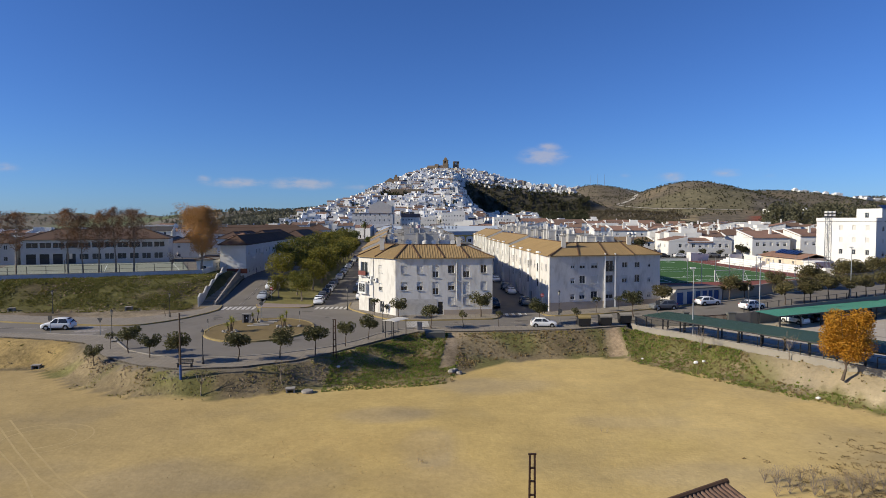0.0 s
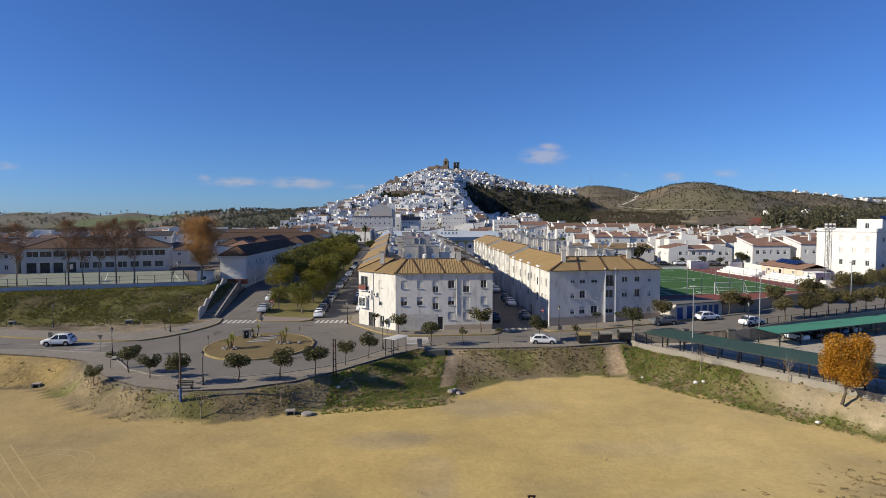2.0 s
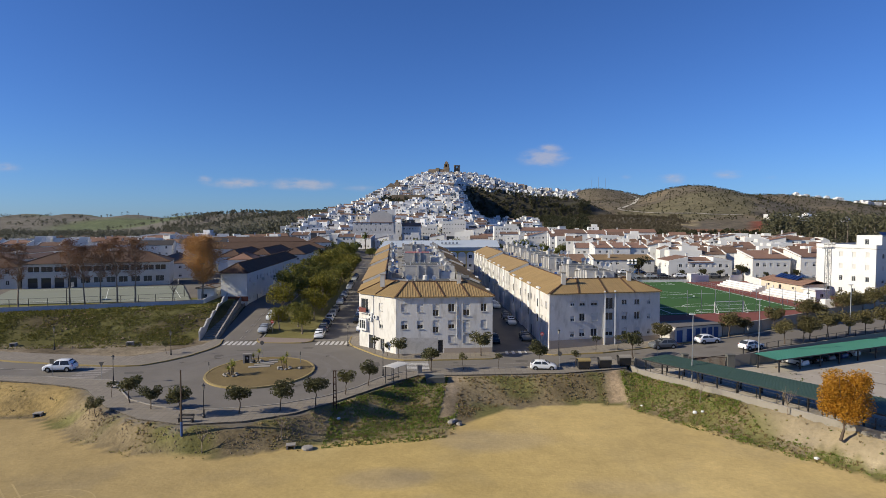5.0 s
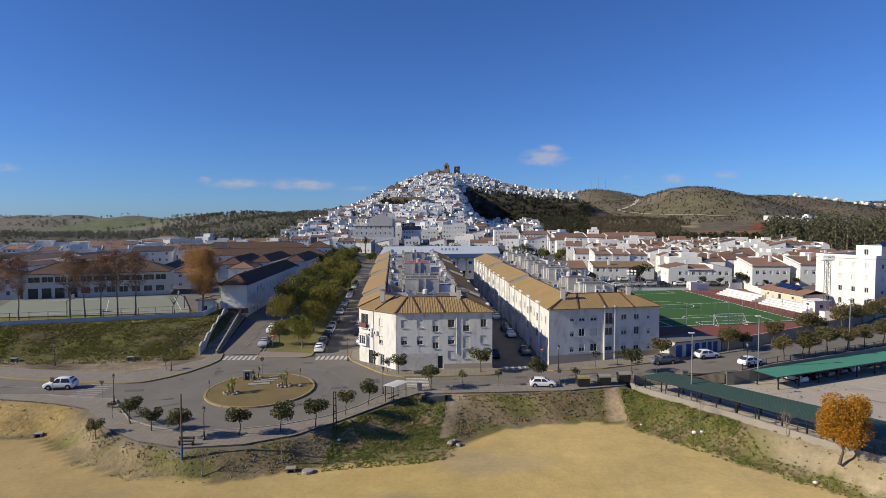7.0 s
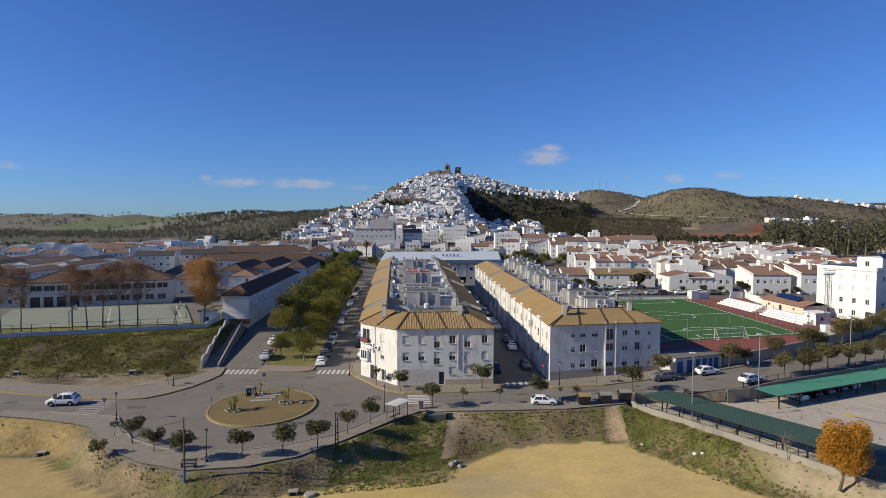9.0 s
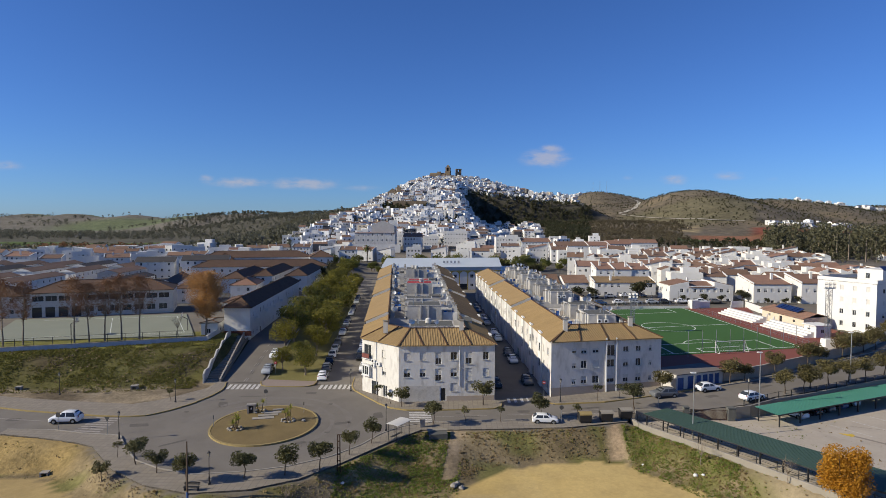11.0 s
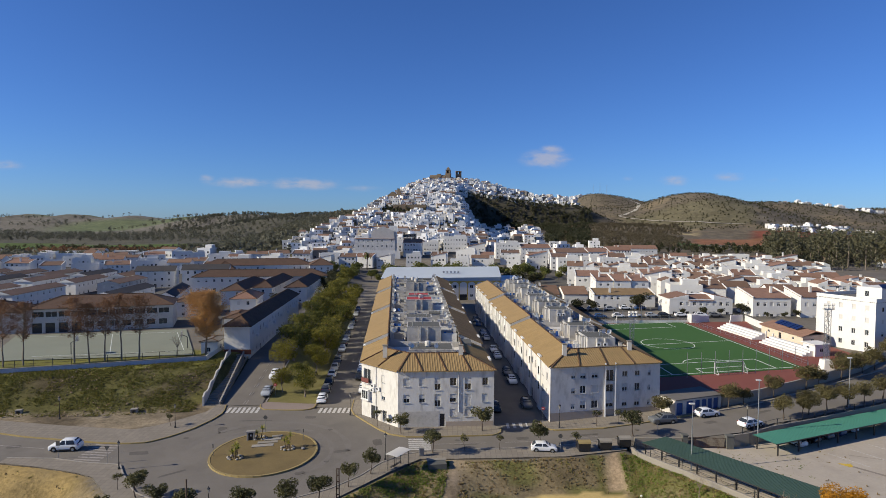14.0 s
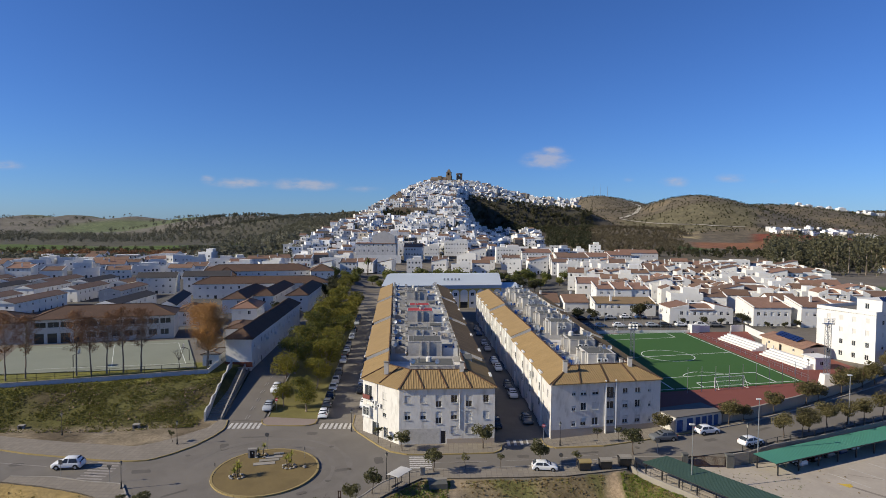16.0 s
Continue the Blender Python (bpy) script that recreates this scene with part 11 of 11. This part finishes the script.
for x, y, s in ((-17.2, 68.6, 0.8), (-52.5, 79.3, 0.8), (-44.5, 83.0, 0.5), (-76.0, 107.5, 0.8), (-56.0, 108.5, 0.9)):
    th = thing("manhole_box", pose(x, y, gz(x, y), 0, 0, 12), "pale concrete manhole box on the bank", "manhole", "manholes")
    part("side", MB().box(-0.6 * s, -0.5 * s, -0.2, -0.4 * s, 0.5 * s, 0.5 * s).box(0.4 * s, -0.5 * s, -0.2, 0.6 * s, 0.5 * s, 0.5 * s).box(-0.4 * s, 0.3 * s, -0.2, 0.4 * s, 0.5 * s, 0.5 * s), M_KERB, th)
    part("lid", MB().box(-0.65 * s, -0.55 * s, 0.5 * s, 0.65 * s, 0.55 * s, 0.62 * s), M_KERB, th)
one("concrete_ring", MB().lathe([(0.35, 0), (0.62, 0.02), (0.66, 0.15), (0.62, 0.28), (0.35, 0.3)], 12), M_KERB, pose(-15.3, 68.4, gz(-15.3, 68.4)), "pale ring of concrete lying on the bank", "ring")
rr = random.Random(91)
for x, y, s in ((31.8, 79.2, 0.3), (32.6, 78.8, 0.22), (39.2, 66.0, 0.28), (26.6, 84.0, 0.2), (0.6, 76.8, 0.5), (1.6, 76.4, 0.4), (1.1, 77.4, 0.35), (-13.0, 74.8, 0.25)):
    rock(x, y, gz(x, y), s, rr, M_PLASTIC_W if s < 0.31 else M_KERB, "pale rubble on the weedy bank", "rubble")
for x, y in ((13.8, 56.2), (-2.3, 49.4), (-2.0, 49.2), (14.2, 56.0)):
    tree("bare", x, y, 0.16, gz(x, y))
for k in range(24):
    bx, by = 22.4 + k * 0.36, 43.6 + (k * 5 % 7) * 0.42
    tree("bare", bx, by, 0.46 + 0.08 * (k % 3), gz(bx, by) - 0.5)
cl, cr_ = [], []
for _ in range(9000):
    x, y = rr.uniform(-60, 48), rr.uniform(40, 84)
    if bank_t(x, y) < 0.1 and (noise.noise((x * 0.12, y * 0.12, 5)) > 0.28 or ((x + 8) / 9) ** 2 + ((y - 51.5) / 5) ** 2 < 1 + noise.noise((x * 0.5, y * 0.5, 8))):
        cl.append((x, y, gz(x, y)))
        cr_.append(0.03)
leaf_cloud("soil_clods", cl, cr_, 2, 0.04, mat("pale_clod", (0.36, 0.25, 0.115), 0.95, 0.2), "small clods and pebbles on the sandy lot", "clods", 92, 0.4)
